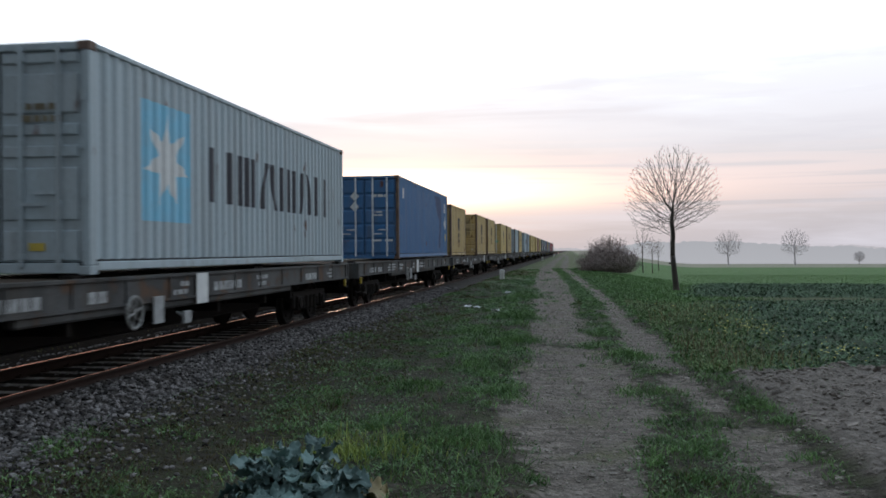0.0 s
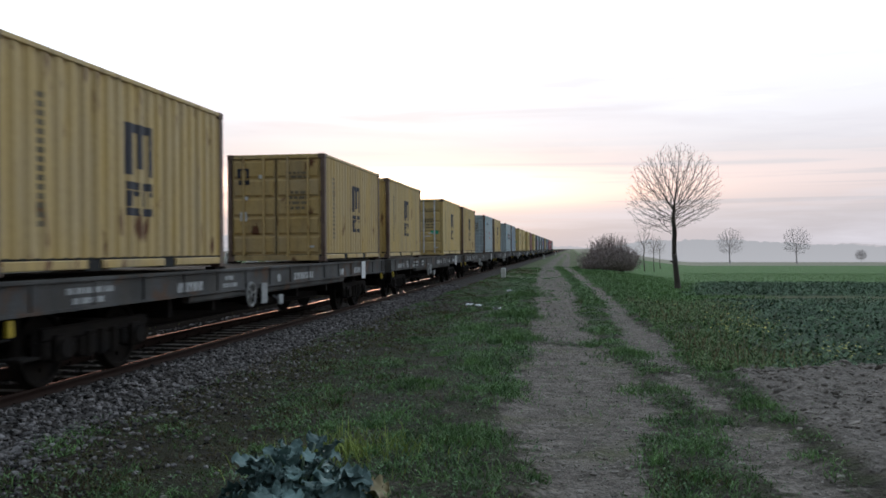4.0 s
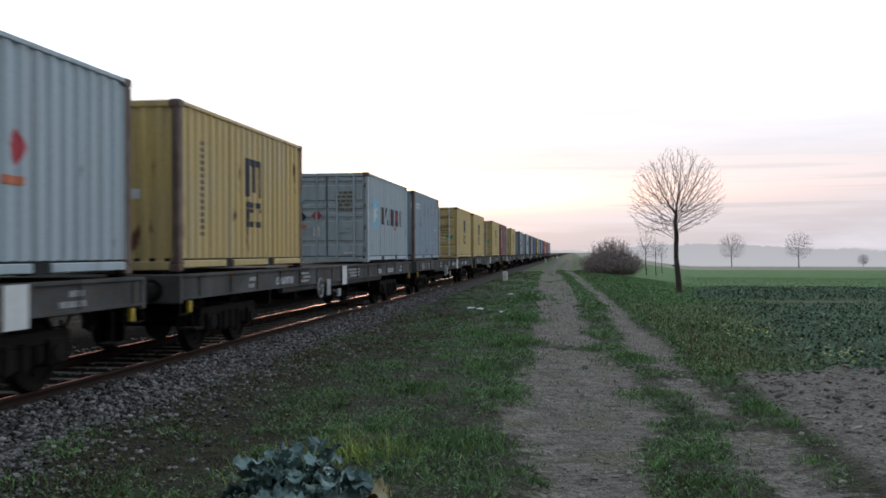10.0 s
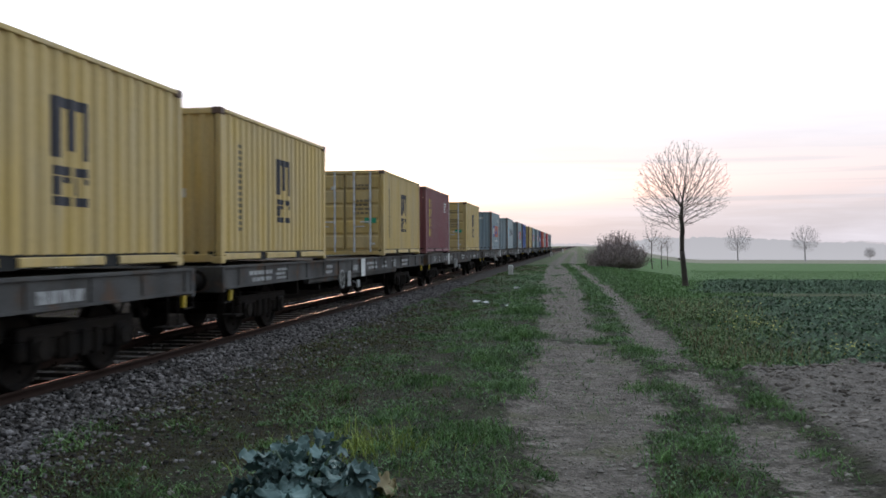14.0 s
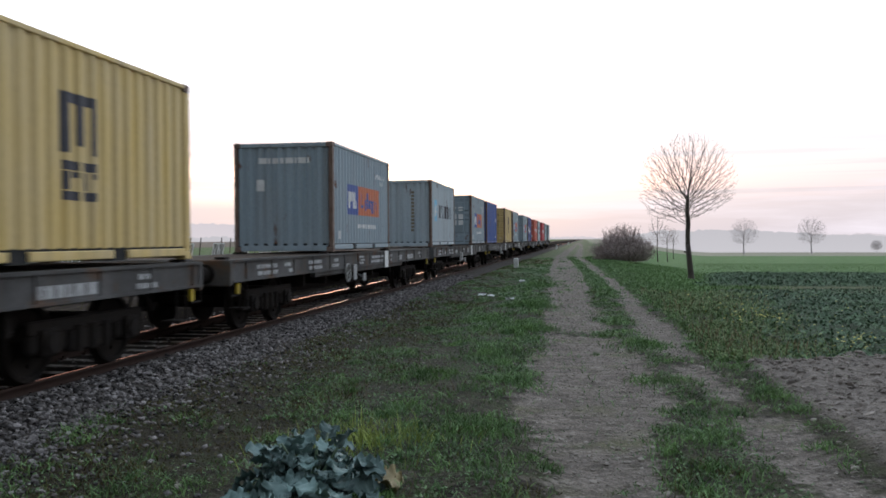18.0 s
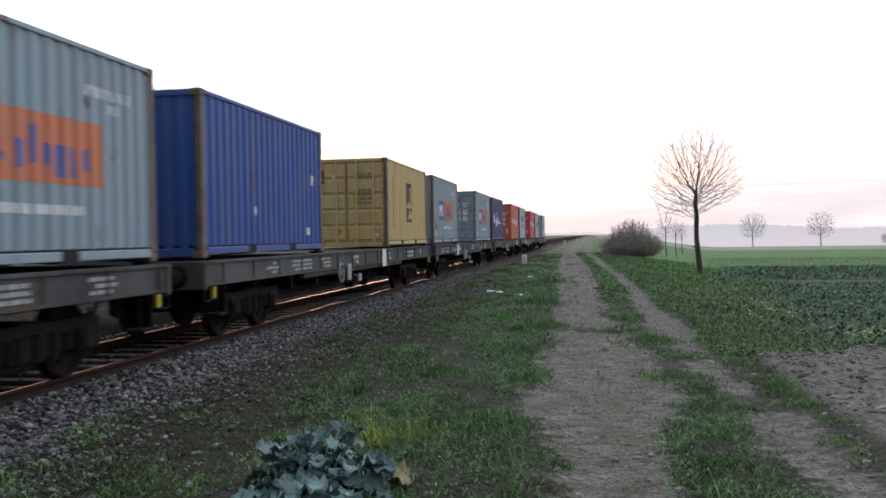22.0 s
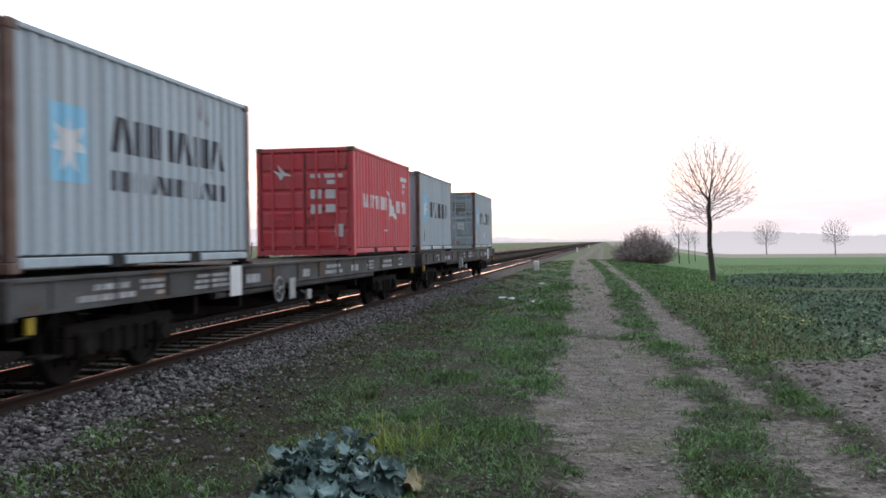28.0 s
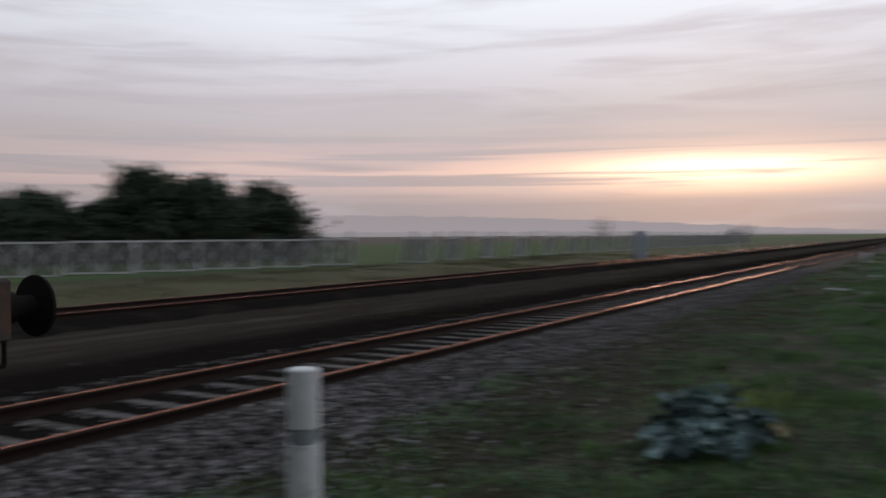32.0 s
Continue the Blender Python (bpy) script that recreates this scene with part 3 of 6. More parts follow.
def wagon(m, seed):
    rnd = random.Random(seed)
    w = thing("flat_wagon", m, "weathered grey bogie flat wagon carrying containers on the track", "flat wagon", "wagons of the train")
    for s in (-1, 1):
        def beam():
            g = Geo()
            a, b = sorted((s * 1.18, s * 1.30))
            g.box(a, b, -W_HALF, W_HALF, DECK - 0.40, DECK - 0.02, 0.012)
            g.box(*sorted((s * 1.30, s * 1.335)), -W_HALF, W_HALF, DECK - 0.06, DECK - 0.02)
            g.box(*sorted((s * 1.30, s * 1.335)), -W_HALF, W_HALF, DECK - 0.40, DECK - 0.365)
            for i in range(15):
                y = -W_HALF + 0.6 + i * 1.26
                g.box(*sorted((s * 1.30, s * 1.325)), y, y + 0.03, DECK - 0.37, DECK - 0.05)
            # fish-belly middle
            a, b = sorted((s * 1.16, s * 1.28))
            g.box(a, b, -4.6, 4.6, DECK - 0.52, DECK - 0.39, 0.03)
            return g.mesh("side_beam", wagon_paint)
        part("side_beam", cached(("beam", s), beam), w)
    def deck():
        g = Geo().box(-1.18, 1.18, -W_HALF + 0.02, W_HALF - 0.02, DECK - 0.06, DECK - 0.025)
        for i in range(12):
            y = -W_HALF + 0.5 + i * 1.6
            g.box(-1.17, 1.17, y, y + 0.1, DECK - 0.2, DECK - 0.06)
        return g.mesh("deck", deck_steel)
    part("deck", cached("deck", deck), w)

    # deep twin-web centre sill, shallow over the bogies, with cross-bearers out to the side beams
    for x in (-0.36, 0.28):
        part("centre_web", cached(("web", x), lambda: Geo().box(x, x + 0.08, -5.3, 5.3, 0.42, DECK - 0.06, 0.01).mesh("centre_web", under_steel)), w)
        for y0 in (-W_HALF + 0.1, 5.3):
            part("draft_web", cached(("draft", x, y0), lambda: Geo().box(x, x + 0.08, y0, y0 + W_HALF - 5.4, DECK - 0.5, DECK - 0.06).mesh("draft_web", under_steel)), w)
    part("bottom_plate", cached("bottom_plate", lambda: Geo().box(-0.40, 0.40, -5.25, 5.25, 0.395, 0.415).mesh("bottom_plate", under_steel)), w)
    for y in (-5.0, -3.4, -1.1, 1.1, 3.4, 5.0):
        bearer = part("cross_bearer", cached("bearer", lambda: Geo().box(-1.16, 1.16, -0.05, 0.05, 0.62, DECK - 0.08).mesh("cross_bearer", under_steel)), w)
        bearer.location.y = y
    for sy in (-1, 1):
        part("headstock", cached(("head", sy), lambda: Geo().box(-1.32, 1.32, *sorted((sy * (W_HALF - 0.005), sy * (W_HALF + 0.10))), DECK - 0.46, DECK - 0.02, 0.02).mesh("headstock", wagon_paint)), w)
        for sx in (-1, 1):
            X, Z = (1, 0, 0), (0, 0, 1)
            y = sy * (W_HALF + 0.10)
            buf = part("buffer", cached(("buffer", sx, sy), lambda: Geo().tube([((sx * 0.875, y + sy * d, 1.06), X, Z, r) for d, r in ((0, 0.17), (0.03, 0.17), (0.035, 0.12), (0.3, 0.12), (0.3, 0.085), (0.5, 0.085))], 18).mesh("buffer", under_steel)), w)
            part("buffer_head", cached(("bufhead", sx, sy), lambda: Geo().tube([((sx * 0.875, y + sy * d, 1.06), X, Z, r) for d, r in ((0.47, 0.10), (0.49, 0.235), (0.515, 0.235), (0.53, 0.15))], 26).mesh("buffer_head", under_steel)), buf)
            x = sx * 1.30
            hold = Geo()
            hold.rod((x, sy * (W_HALF - 0.25), DECK - 0.42), (x, sy * (W_HALF - 0.25), DECK - 0.62), 0.016)
            hold.rod((x, sy * (W_HALF - 0.25), DECK - 0.62), (x, sy * (W_HALF + 0.06), DECK - 0.62), 0.016)
            hold.rod((x, sy * (W_HALF + 0.06), DECK - 0.62), (x, sy * (W_HALF + 0.06), DECK - 0.40), 0.016)
            bar = part("handhold", cached(("hold", sx, sy), lambda: hold.mesh("handhold", under_steel)), w)
            part("grip", cached(("grip", sx, sy), lambda: Geo().box(x - 0.025, x + 0.025, sy * (W_HALF - 0.25) - 0.035, sy * (W_HALF - 0.25) + 0.035, DECK - 0.60, DECK - 0.42, 0.01).mesh("grip", hand_yellow)), bar, "yellow painted grip")
            step = Geo().box(*sorted((sx * 1.05, sx * 1.34)), sy * (W_HALF - 0.55) - 0.16, sy * (W_HALF - 0.55) + 0.16, 0.44, 0.47)
            for dy in (-0.15, 0.15):
                step.rod((sx * 1.28, sy * (W_HALF - 0.55) + dy, 0.45), (sx * 1.28, sy * (W_HALF - 0.55) + dy, DECK - 0.38), 0.015)
            part("footstep", cached(("step", sx, sy), lambda: step.mesh("footstep", under_steel)), w)
        hook = Geo().box(-0.06, 0.06, *sorted((sy * (W_HALF + 0.1), sy * (W_HALF + 0.42))), 0.98, 1.10, 0.02)
        hook.rod((0, sy * (W_HALF + 0.3), 1.04), (0.0, sy * (W_HALF + 0.62), 0.84), 0.03)
        part("coupling", cached(("hook", sy), lambda: hook.mesh("coupling", under_steel)), w)
        hose = Geo()
        prev = None
        for i in range(9):
            a = i / 8
            q = (0.32 * sy, sy * (W_HALF + 0.12 + 0.4 * math.sin(a * 1.5)), 0.95 - 0.42 * math.sin(a * math.pi * 0.75))
            if prev:
                hose.rod(prev, q, 0.028)
            prev = q
        part("brake_hose", cached(("hose", sy), lambda: hose.mesh("brake_hose", under_steel)), w)
        bogie = part("bogie", cached("bogie", bogie_mesh), w)
        bogie.location = (0, sy * 6.75, 0)
        for dy in (-0.9, 0.9):
            ws = part("wheelset", cached("wheelset", wheelset_mesh), bogie)
            ws.location = (0, dy, 0.46)
            WHEELS.append(ws)
            for s in (-1, 1):
                ab = part("axle_box", cached("axle_box", axle_box_mesh), bogie)
                ab.location, ab.rotation_euler = (0, dy, 0.46), (0, 0, 0 if s > 0 else math.pi)
    # brake wheel, cylinder, levers and boxes under the middle
    for s, y in ((1, -2.2), (-1, 2.2)):
        g = Geo().ring((s * 1.36, y, 0.82), 0.21, 0.022, "x", 22, 6)
        for k in range(3):
            a = k * math.pi / 3 + 0.3
            g.rod((s * 1.36, y + 0.2 * math.cos(a), 0.82 + 0.2 * math.sin(a)), (s * 1.36, y - 0.2 * math.cos(a), 0.82 - 0.2 * math.sin(a)), 0.014)
        g.rod((s * 1.1, y, 0.82), (s * 1.38, y, 0.82), 0.03)
        part("brake_wheel", cached(("bw", s), lambda: g.mesh("brake_wheel", material("worn_grey_handwheel", (0.3, 0.3, 0.29), 0.6))), w, "pale worn brake handwheel")
        part("brake_plate", cached(("bp", s), lambda: Geo().box(*sorted((s * 1.34, s * 1.36)), y + 0.55, y + 0.85, 0.62, 1.0, 0.004).mesh("brake_plate", dull_white)), w, "white stencilled plate")
        part("changeover_lever", cached(("lev", s), lambda: Geo().rod((s * 1.2, y + 1.6, 0.72), (s * 1.36, y + 1.6, 0.62), 0.02).box(*sorted((s * 1.33, s * 1.37)), y + 1.5, y + 1.74, 0.55, 0.74, 0.01).mesh("changeover_lever", dull_white)), w, "pale brake changeover lever")
    part("brake_cylinder", cached("cyl", lambda: Geo().tube([((0.55, y, 0.72), (1, 0, 0), (0, 0, 1), r) for y, r in ((-0.5, 0.1), (-0.45, 0.2), (0.3, 0.2), (0.34, 0.1), (0.6, 0.04))], 16).mesh("brake_cylinder", under_steel)), w)
    part("air_tank", cached("tank", lambda: Geo().tube([((-0.5, y, 0.70), (1, 0, 0), (0, 0, 1), r) for y, r in ((0.2, 0.05), (0.25, 0.2), (1.35, 0.2), (1.4, 0.05))], 16).mesh("air_tank", under_steel)), w)
    part("brake_rigging", cached("rig", lambda: Geo().rod((0.1, -5.5, 0.62), (0.1, 5.5, 0.62), 0.03).rod((0.5, -3, 0.66), (-0.3, -3, 0.66), 0.035).rod((0.5, 3, 0.66), (-0.3, 3, 0.66), 0.035).mesh("brake_rigging", under_steel)), w)
    # white stencil panels on the near beam
    zs = DECK - 0.33
    spots = [(-8.0, 0.9), (-6.6, 0.35), (-5.2, 1.0), (-3.4, 0.5), (-0.8, 0.3), (0.6, 1.1), (2.6, 0.35), (4.0, 0.45), (5.4, 0.9), (7.4, 0.4)]
    g = Geo()
    for y, wd in spots:
        if rnd.random() < 0.8:
            n = rnd.choice((1, 2, 2, 3))
            hh = 0.24 / n
            for k in range(n):
                z = zs + k * hh
                a = y + rnd.uniform(-0.2, 0.2)
                while a < y + wd:
                    b = a + rnd.uniform(0.08, 0.22)
                    g.box(1.302, 1.306, a, b, z, z + hh * 0.6)
                    a = b + 0.04
    tagged(part("stencil_lettering", g.mesh("stencil_lettering", stencil_mat), w, "white stencilled data as bars"), kind="stuff")
    panel_y = rnd.choice((-4.2, -0.2, 1.9, 6.3))
    part("data_panel", cached(("panel", panel_y), lambda: Geo().box(1.336, 1.345, panel_y, panel_y + 0.42, DECK - 0.5, DECK - 0.03).mesh("data_panel", ink_white)), w, "white data panel")
    # container spigots
    sp = Geo()
    for y in (-9.05, -3.2, -2.95, 2.95, 3.2, 9.05):
        for s in (-1, 1):
            sp.box(s * 1.05 - 0.09, s * 1.05 + 0.09, y - 0.09, y + 0.09, DECK - 0.03, FLOOR - 0.001)
    tagged(part("spigot_set", cached("spigots", lambda: sp.mesh("spigot_set", under_steel)), w), kind="stuff")
    return w


WHEELS, TRAIN = [], []
FRONT, MIDDLE, REAR = -9.16 + L20 / 2, 0.03, 9.16 - L20 / 2

yellow_side = [("side", ink_black, stacked_mark(3.06, 0.75, 0.76)), ("side", ink_brown, column(0.72, 0.55, 2.1, 15, 0.09, 1))]
yellow_front = [("front", ink_brown, column(0.62, 0.5, 2.2, 14, 0.11, 2)), ("front", ink_white, [rect(1.5, 1.68, 1.1, 1.25)])]
yellow_door = [("door", ink_black, [rect(0.14, 0.22, 2.02, 2.22), rect(0.26, 0.32, 2.02, 2.22), rect(0.37, 0.43, 2.02, 2.22), rect(0.14, 0.43, 2.2, 2.25), rect(0.16, 0.28, 1.86, 1.97), rect(0.32, 0.44, 1.86, 1.97)]),
               ("door", ink_brown, lines(1.35, 1.95, 2.0, 2.2, 2, 3) + lines(1.35, 1.95, 1.25, 1.75, 4, 4)), ("door", ink_white, [rect(0.68, 0.8, 2.0, 2.1), rect(0.2, 0.38, 0.98, 1.2), rect(1.9, 2.05, 0.33, 0.38), rect(0.3, 0.4, 1.48, 1.58)])]
green_label = [("door", ink_green, [rect(1.72, 2.08, 0.98, 1.14)])]
grey_star = [("side", ink_sky, [rect(0.55, 1.23, 1.0, 1.86)]), ("side", ink_black, blocks(1.62, 5.2, 1.15, 1.68, 6, 5))]


def star_mark(cs, cz, r):
    return [("side", ink_white, [star(cs, cz, r)])]


grey_door = [("door", ink_sky, [rect(0.18, 0.38, 1.9, 2.1)]), ("door", ink_brown, lines(1.3, 1.95, 1.7, 2.15, 4, 8)), ("door", ink_white, [rect(0.55, 0.75, 1.7, 1.95), rect(1.5, 1.8, 0.85, 1.2), rect(1.3, 1.4, 0.9, 1.1)]),
             ("door", ink_red, [[(0.62, 0.68), (0.75, 0.81), (0.88, 0.68), (0.75, 0.55)]]), ("door", ink_orange, [rect(1.35, 1.6, 0.24, 0.34)])]
hazard_door = [("door", ink_sky, [rect(0.2, 0.42, 1.75, 1.98)]), ("door", ink_black, [[(0.22, 1.32), (0.36, 1.46), (0.50, 1.32), (0.36, 1.18)]]), ("door", ink_red, [[(0.64, 1.36), (0.8, 1.52), (0.96, 1.36), (0.8, 1.2)]]),
               ("door", ink_orange, [rect(0.22, 0.5, 1.0, 1.1)]), ("door", ink_brown, lines(1.35, 1.95, 1.5, 2.1, 5, 9)), ("door", ink_white, [rect(0.7, 0.9, 0.75, 1.05), rect(1.6, 1.95, 0.25, 0.3)])]
two_tone = [("side", ink_blue, [rect(1.2, 2.25, 0.92, 1.68)]), ("side", ink_orange, [rect(2.26, 4.65, 0.92, 1.68)]),
            ("side", ink_white, blocks(4.3, 5.4, 2.0, 2.13, 5, 11) + blocks(4.8, 5.1, 1.83, 1.95, 2, 12) + lines(2.2, 4.2, 0.58, 0.7, 1, 13, 0.9) + [rect(0.35, 0.55, 0.3, 0.5)])]


def over_two_tone():
    """White rings on the blue field and dark bars on the orange, 3 mm over the first coat."""
    white = [rect(1.34, 1.46, 1.08, 1.5), rect(1.46, 1.66, 1.26, 1.34), rect(1.56, 1.68, 1.3, 1.5), rect(1.82, 1.94, 1.08, 1.5), rect(1.94, 2.12, 1.08, 1.16), rect(2.06, 2.16, 1.1, 1.3)]
    blue = [rect(2.52, 2.64, 1.12, 1.5), rect(2.64, 2.8, 1.12, 1.2), rect(3.0, 3.12, 1.06, 1.36), rect(3.25, 3.33, 1.12, 1.54), rect(3.5, 3.58, 1.12, 1.36), rect(3.72, 3.86, 1.0, 1.36), rect(4.0, 4.08, 1.0, 1.36), rect(4.24, 4.36, 1.1, 1.36)]
    return white, blue


strip_front = [("front", ink_white, lines(0.5, 1.75, 2.1, 2.24, 1, 15, 0.95) + [rect(0.42, 0.62, 1.45, 1.72)])]
label_door = [("door", ink_white, [rect(1.28, 1.52, z, z + 0.26) for z in (1.02, 1.34)] + [rect(1.62, 1.88, z, z + 0.26) for z in (1.02, 1.34)] + [rect(1.3, 1.5, 1.9, 1.98), rect(1.6, 1.95, 1.9, 1.98), rect(1.62, 1.84, 1.76, 1.85), rect(0.55, 0.72, 0.5, 0.56)]),
              ("door", ink_red, [rect(0.16, 0.3, 1.78, 1.92)]), ("door", ink_blue, [rect(0.3, 0.44, 1.78, 1.92)])]
red_door = [("door", ink_white, [rect(1.25, 1.52, z, z + 0.22) for z in (1.0, 1.36)] + [rect(1.62, 1.9, z, z + 0.22) for z in (1.0, 1.36)] + [rect(1.25, 1.5, 1.85, 1.95), rect(1.6, 2.05, 1.85, 1.95), rect(1.66, 1.92, 1.7, 1.8), rect(1.85, 2.05, 0.45, 0.75),
             [(0.2, 2.12), (0.5, 1.98), (0.42, 2.2), (0.62, 2.0), (0.86, 1.9), (0.6, 1.92), (0.5, 1.8), (0.42, 1.96)]])]
red_side = [("side", ink_white, blocks(0.65, 3.15, 1.18, 1.52, 7, 17) + blocks(4.3, 5.5, 1.14, 1.48, 3, 18) + [[(3.2, 1.75), (3.55, 1.5), (3.95, 1.25), (4.35, 0.9), (3.9, 1.02), (3.6, 1.05), (3.3, 0.92), (3.5, 1.2)]]
             + [rect(4.75, 5.5, 2.08, 2.2), rect(5.0, 5.3, 1.9, 2.02), rect(5.05, 5.2, 1.72, 1.84), rect(2.9, 3.1, 0.6, 0.65)])]


def load(i, slot, length, colour, doors, label, marks=(), post="paint", rods=False, tall=TALL):
    """A box on wagon i. It is keyed with the train below."""
    y = {"front": FRONT, "middle": MIDDLE, "rear": REAR, "long": 9.16 - L40 / 2}[slot]
    at = pose(LINE_X, (i * PITCH - 3.1) + y - run(0), FLOOR)
    TRAIN.append((container(at, length, colour, doors, label, marks, post, rods, tall), (i * PITCH - 3.1) + y, FLOOR))


def build_train():
    for i in range(1, 17):
        TRAIN.append((wagon(pose(LINE_X, i * PITCH - 3.1 - run(0), 0), 40 + i), i * PITCH - 3.1, 0.0))
    wht, blu = over_two_tone()
    tt = two_tone + [("side", ink_white, wht), ("side", ink_blue, blu)]
    star20 = star_mark(0.89, 1.43, 0.34)
    m40 = [("side", ink_sky, [rect(1.26, 2.78, 0.72, 2.42)]), ("side", ink_white, [star(2.02, 1.6, 0.74)]), ("side", ink_black, blocks(3.45, 10.6, 1.1, 2.0, 6, 21))]
    load(1, "long", L40, "grey", True, "pale grey forty-foot container with a blue star panel", m40 + [("door", ink_brown, lines(1.35, 1.95, 1.9, 2.2, 2, 22)), ("door", ink_yellow, [rect(1.5, 1.72, 0.3, 0.4)])], "paint", False, 2.896)
    b40 = [("side", ink_white, [rect(0.7, 1.05, 2.15, 2.5), [(10.9, 1.8), (11.2, 1.5), (11.35, 1.9), (11.5, 1.5), (11.3, 1.25), (11.0, 1.5)], *column(11.0, 2.05, 2.5, 4, 0.4, 1)]), ("side", ink_yellow, [rect(11.3, 11.55, 0.75, 1.05)]),
           ("side", ink_navy, [[(8.1, 2.7), (9.9, 2.7), (10.2, 1.9), (9.7, 0.4), (9.2, 0.4), (9.6, 1.6), (8.9, 1.9)]])]
    load(2, "long", L40, "blue", True, "faded blue forty-foot container with silver lock rods", b40 + [("door", ink_white, [[(0.60, 2.18), (0.76, 2.36), (0.92, 2.18), (0.76, 2.02)], [(0.60, 1.82), (0.76, 2.0), (0.92, 1.82), (0.76, 1.64)], rect(1.42, 1.7, 0.62, 0.68), rect(1.82, 2.1, 0.62, 0.68), *lines(1.35, 1.9, 2.15, 2.28, 1, 23, 0.7), *lines(1.4, 1.75, 1.5, 1.72, 2, 24, 0.45)])], "rust", True, 2.896)
    for i, slot, colour, rods in ((3, "front", "rusty_yellow", 0), (3, "rear", "rusty_yellow", 0), (4, "front", "yellow", 0), (4, "rear", "clean_yellow", 1), (5, "front", "rusty_yellow", 0), (6, "front", "yellow", 0), (7, "rear", "clean_yellow", 1),
                                  (8, "front", "clean_yellow", 0), (8, "rear", "clean_yellow", 1), (9, "rear", "clean_yellow", 1), (12, "rear", "yellow", 0)):
        front = slot == "front"
        label = "yellow container with dark block mark" + (", ribbed end wall" if front else ", silver lock rods and green sticker" if rods else ", rusty painted doors")
        load(i, slot, L20, colour, not front, label, yellow_side + (yellow_front if front else yellow_door + (green_label if rods else [])), "rust" if not rods and colour != "clean_yellow" else "paint", bool(rods))
    load(5, "rear", L20, "grey", True, "pale blue-grey container with hazard diamonds on its doors", [("side", ink_sky, [rect(0.45, 0.72, 1.9, 2.2)]), ("side", ink_black, blocks(1.15, 2.75, 1.95, 2.12, 8, 31)), ("side", ink_red, [[(3.35, 1.42), (3.5, 1.62), (3.65, 1.42), (3.5, 1.2)]]),
                                                                                        ("side", ink_orange, [rect(3.25, 3.6, 1.0, 1.1)])] + hazard_door, "rust")
    load(6, "rear", L20, "grey", True, "pale grey container with star panel and hazard diamonds", grey_star + star20 + [("side", ink_red, [[(3.8, 1.45), (4.0, 1.72), (4.2, 1.45), (4.0, 1.2)]]), ("side", ink_orange, [rect(3.6, 3.95, 1.0, 1.12)])] + hazard_door)
    load(7, "front", L20, "blue_grey", False, "faded blue-grey container with worn lettering and rusty posts", [("side", ink_white, lines(0.5, 1.2, 1.95, 2.2, 2, 33) + [rect(4.9, 5.2, 1.2, 1.25)]), ("front", ink_white, column(1.0, 0.7, 2.1, 12, 0.12, 3))], "rust")
    load(9, "front", L20, "maroon", False, "dark maroon container with upright yellow bars", [("side", ink_yellow, [r for k in range(4) for z in (0.66 + k * 0.39,) for r in (rect(0.78, 0.87, z, z + 0.32), rect(1.11, 1.2, z, z + 0.32))]),
                                                                                ("side", ink_white, lines(4.6, 5.2, 1.75, 2.2, 4, 34)), ("front", ink_white, column(1.05, 0.6, 2.2, 13, 0.13, 4))])
    load(10, "middle", L20, "teal_grey", False, "rust-streaked blue-grey container with blue and orange panel", tt + strip_front, "rust")
    load(11, "front", L20, "grey", False, "weathered grey container with blue star panel", grey_star + star20 + [("front", ink_brown, column(1.5, 0.6, 2.2, 12, 0.12, 5))], "rust")
    load(11, "rear", L20, "teal_grey", True, "blue-grey container with labelled doors and orange panel", tt + label_door, "rust")
    load(12, "front", L20, "deep_blue", False, "deep blue ribbed container with few markings", [("side", ink_white, [rect(2.0, 2.15, 0.7, 0.85), rect(4.9, 5.1, 0.35, 0.5), rect(5.2, 5.35, 1.4, 1.6)]), ("front", ink_white, column(1.25, 0.6, 2.2, 12, 0.12, 6))], "rust")
    load(13, "front", L20, "teal_grey", False, "blue-grey container with white strip and orange panel", tt + strip_front, "rust")
    load(13, "rear", L20, "teal_grey", True, "grey-green container with white labels on its doors", tt + label_door, "paint")
    swirl = [[(1.75, 0.9), (2.0, 1.6), (2.3, 1.75), (2.1, 1.45), (2.35, 1.0), (2.1, 0.8)], rect(2.45, 2.55, 1.05, 1.3), rect(2.65, 2.75, 0.85, 1.5), rect(2.85, 3.1, 1.05, 1.15), rect(3.2, 3.3, 1.02, 1.3), rect(3.45, 3.75, 1.05, 1.14), rect(3.85, 3.95, 1.05, 1.3), rect(4.1, 4.45, 1.02, 1.12),
             star(0.95, 1.35, 0.38, 5, 0.6)]
    load(14, "front", L20, "navy", False, "navy blue container with a white swirling mark", [("side", ink_white, swirl), ("side", ink_red, [rect(0.9, 1.05, 1.3, 1.5)]), ("front", ink_white, column(0.9, 0.6, 2.2, 12, 0.12, 7))], "rust")
    load(14, "rear", L20, "orange_red", True, "orange-red container with white bird and lettering bars", red_side + [("side", ink_red, [[(3.25, 1.6), (3.5, 1.35), (3.45, 1.0), (3.3, 1.1)]])] + red_door)
    load(15, "front", L20, "grey", False, "pale grey container, star panel and two rows of bars", [("side", ink_sky, [rect(0.55, 1.3, 1.0, 1.86)]), ("side", ink_black, blocks(1.75, 5.0, 1.42, 1.86, 6, 41) + blocks(1.75, 5.0, 0.95, 1.2, 7, 42)), ("front", ink_brown, column(1.6, 0.9, 2.2, 10, 0.12, 8))] + star_mark(0.92, 1.43, 0.36), "rust")
    load(15, "rear", L20, "red", True, "red container with white bird and labelled doors", red_side + red_door)
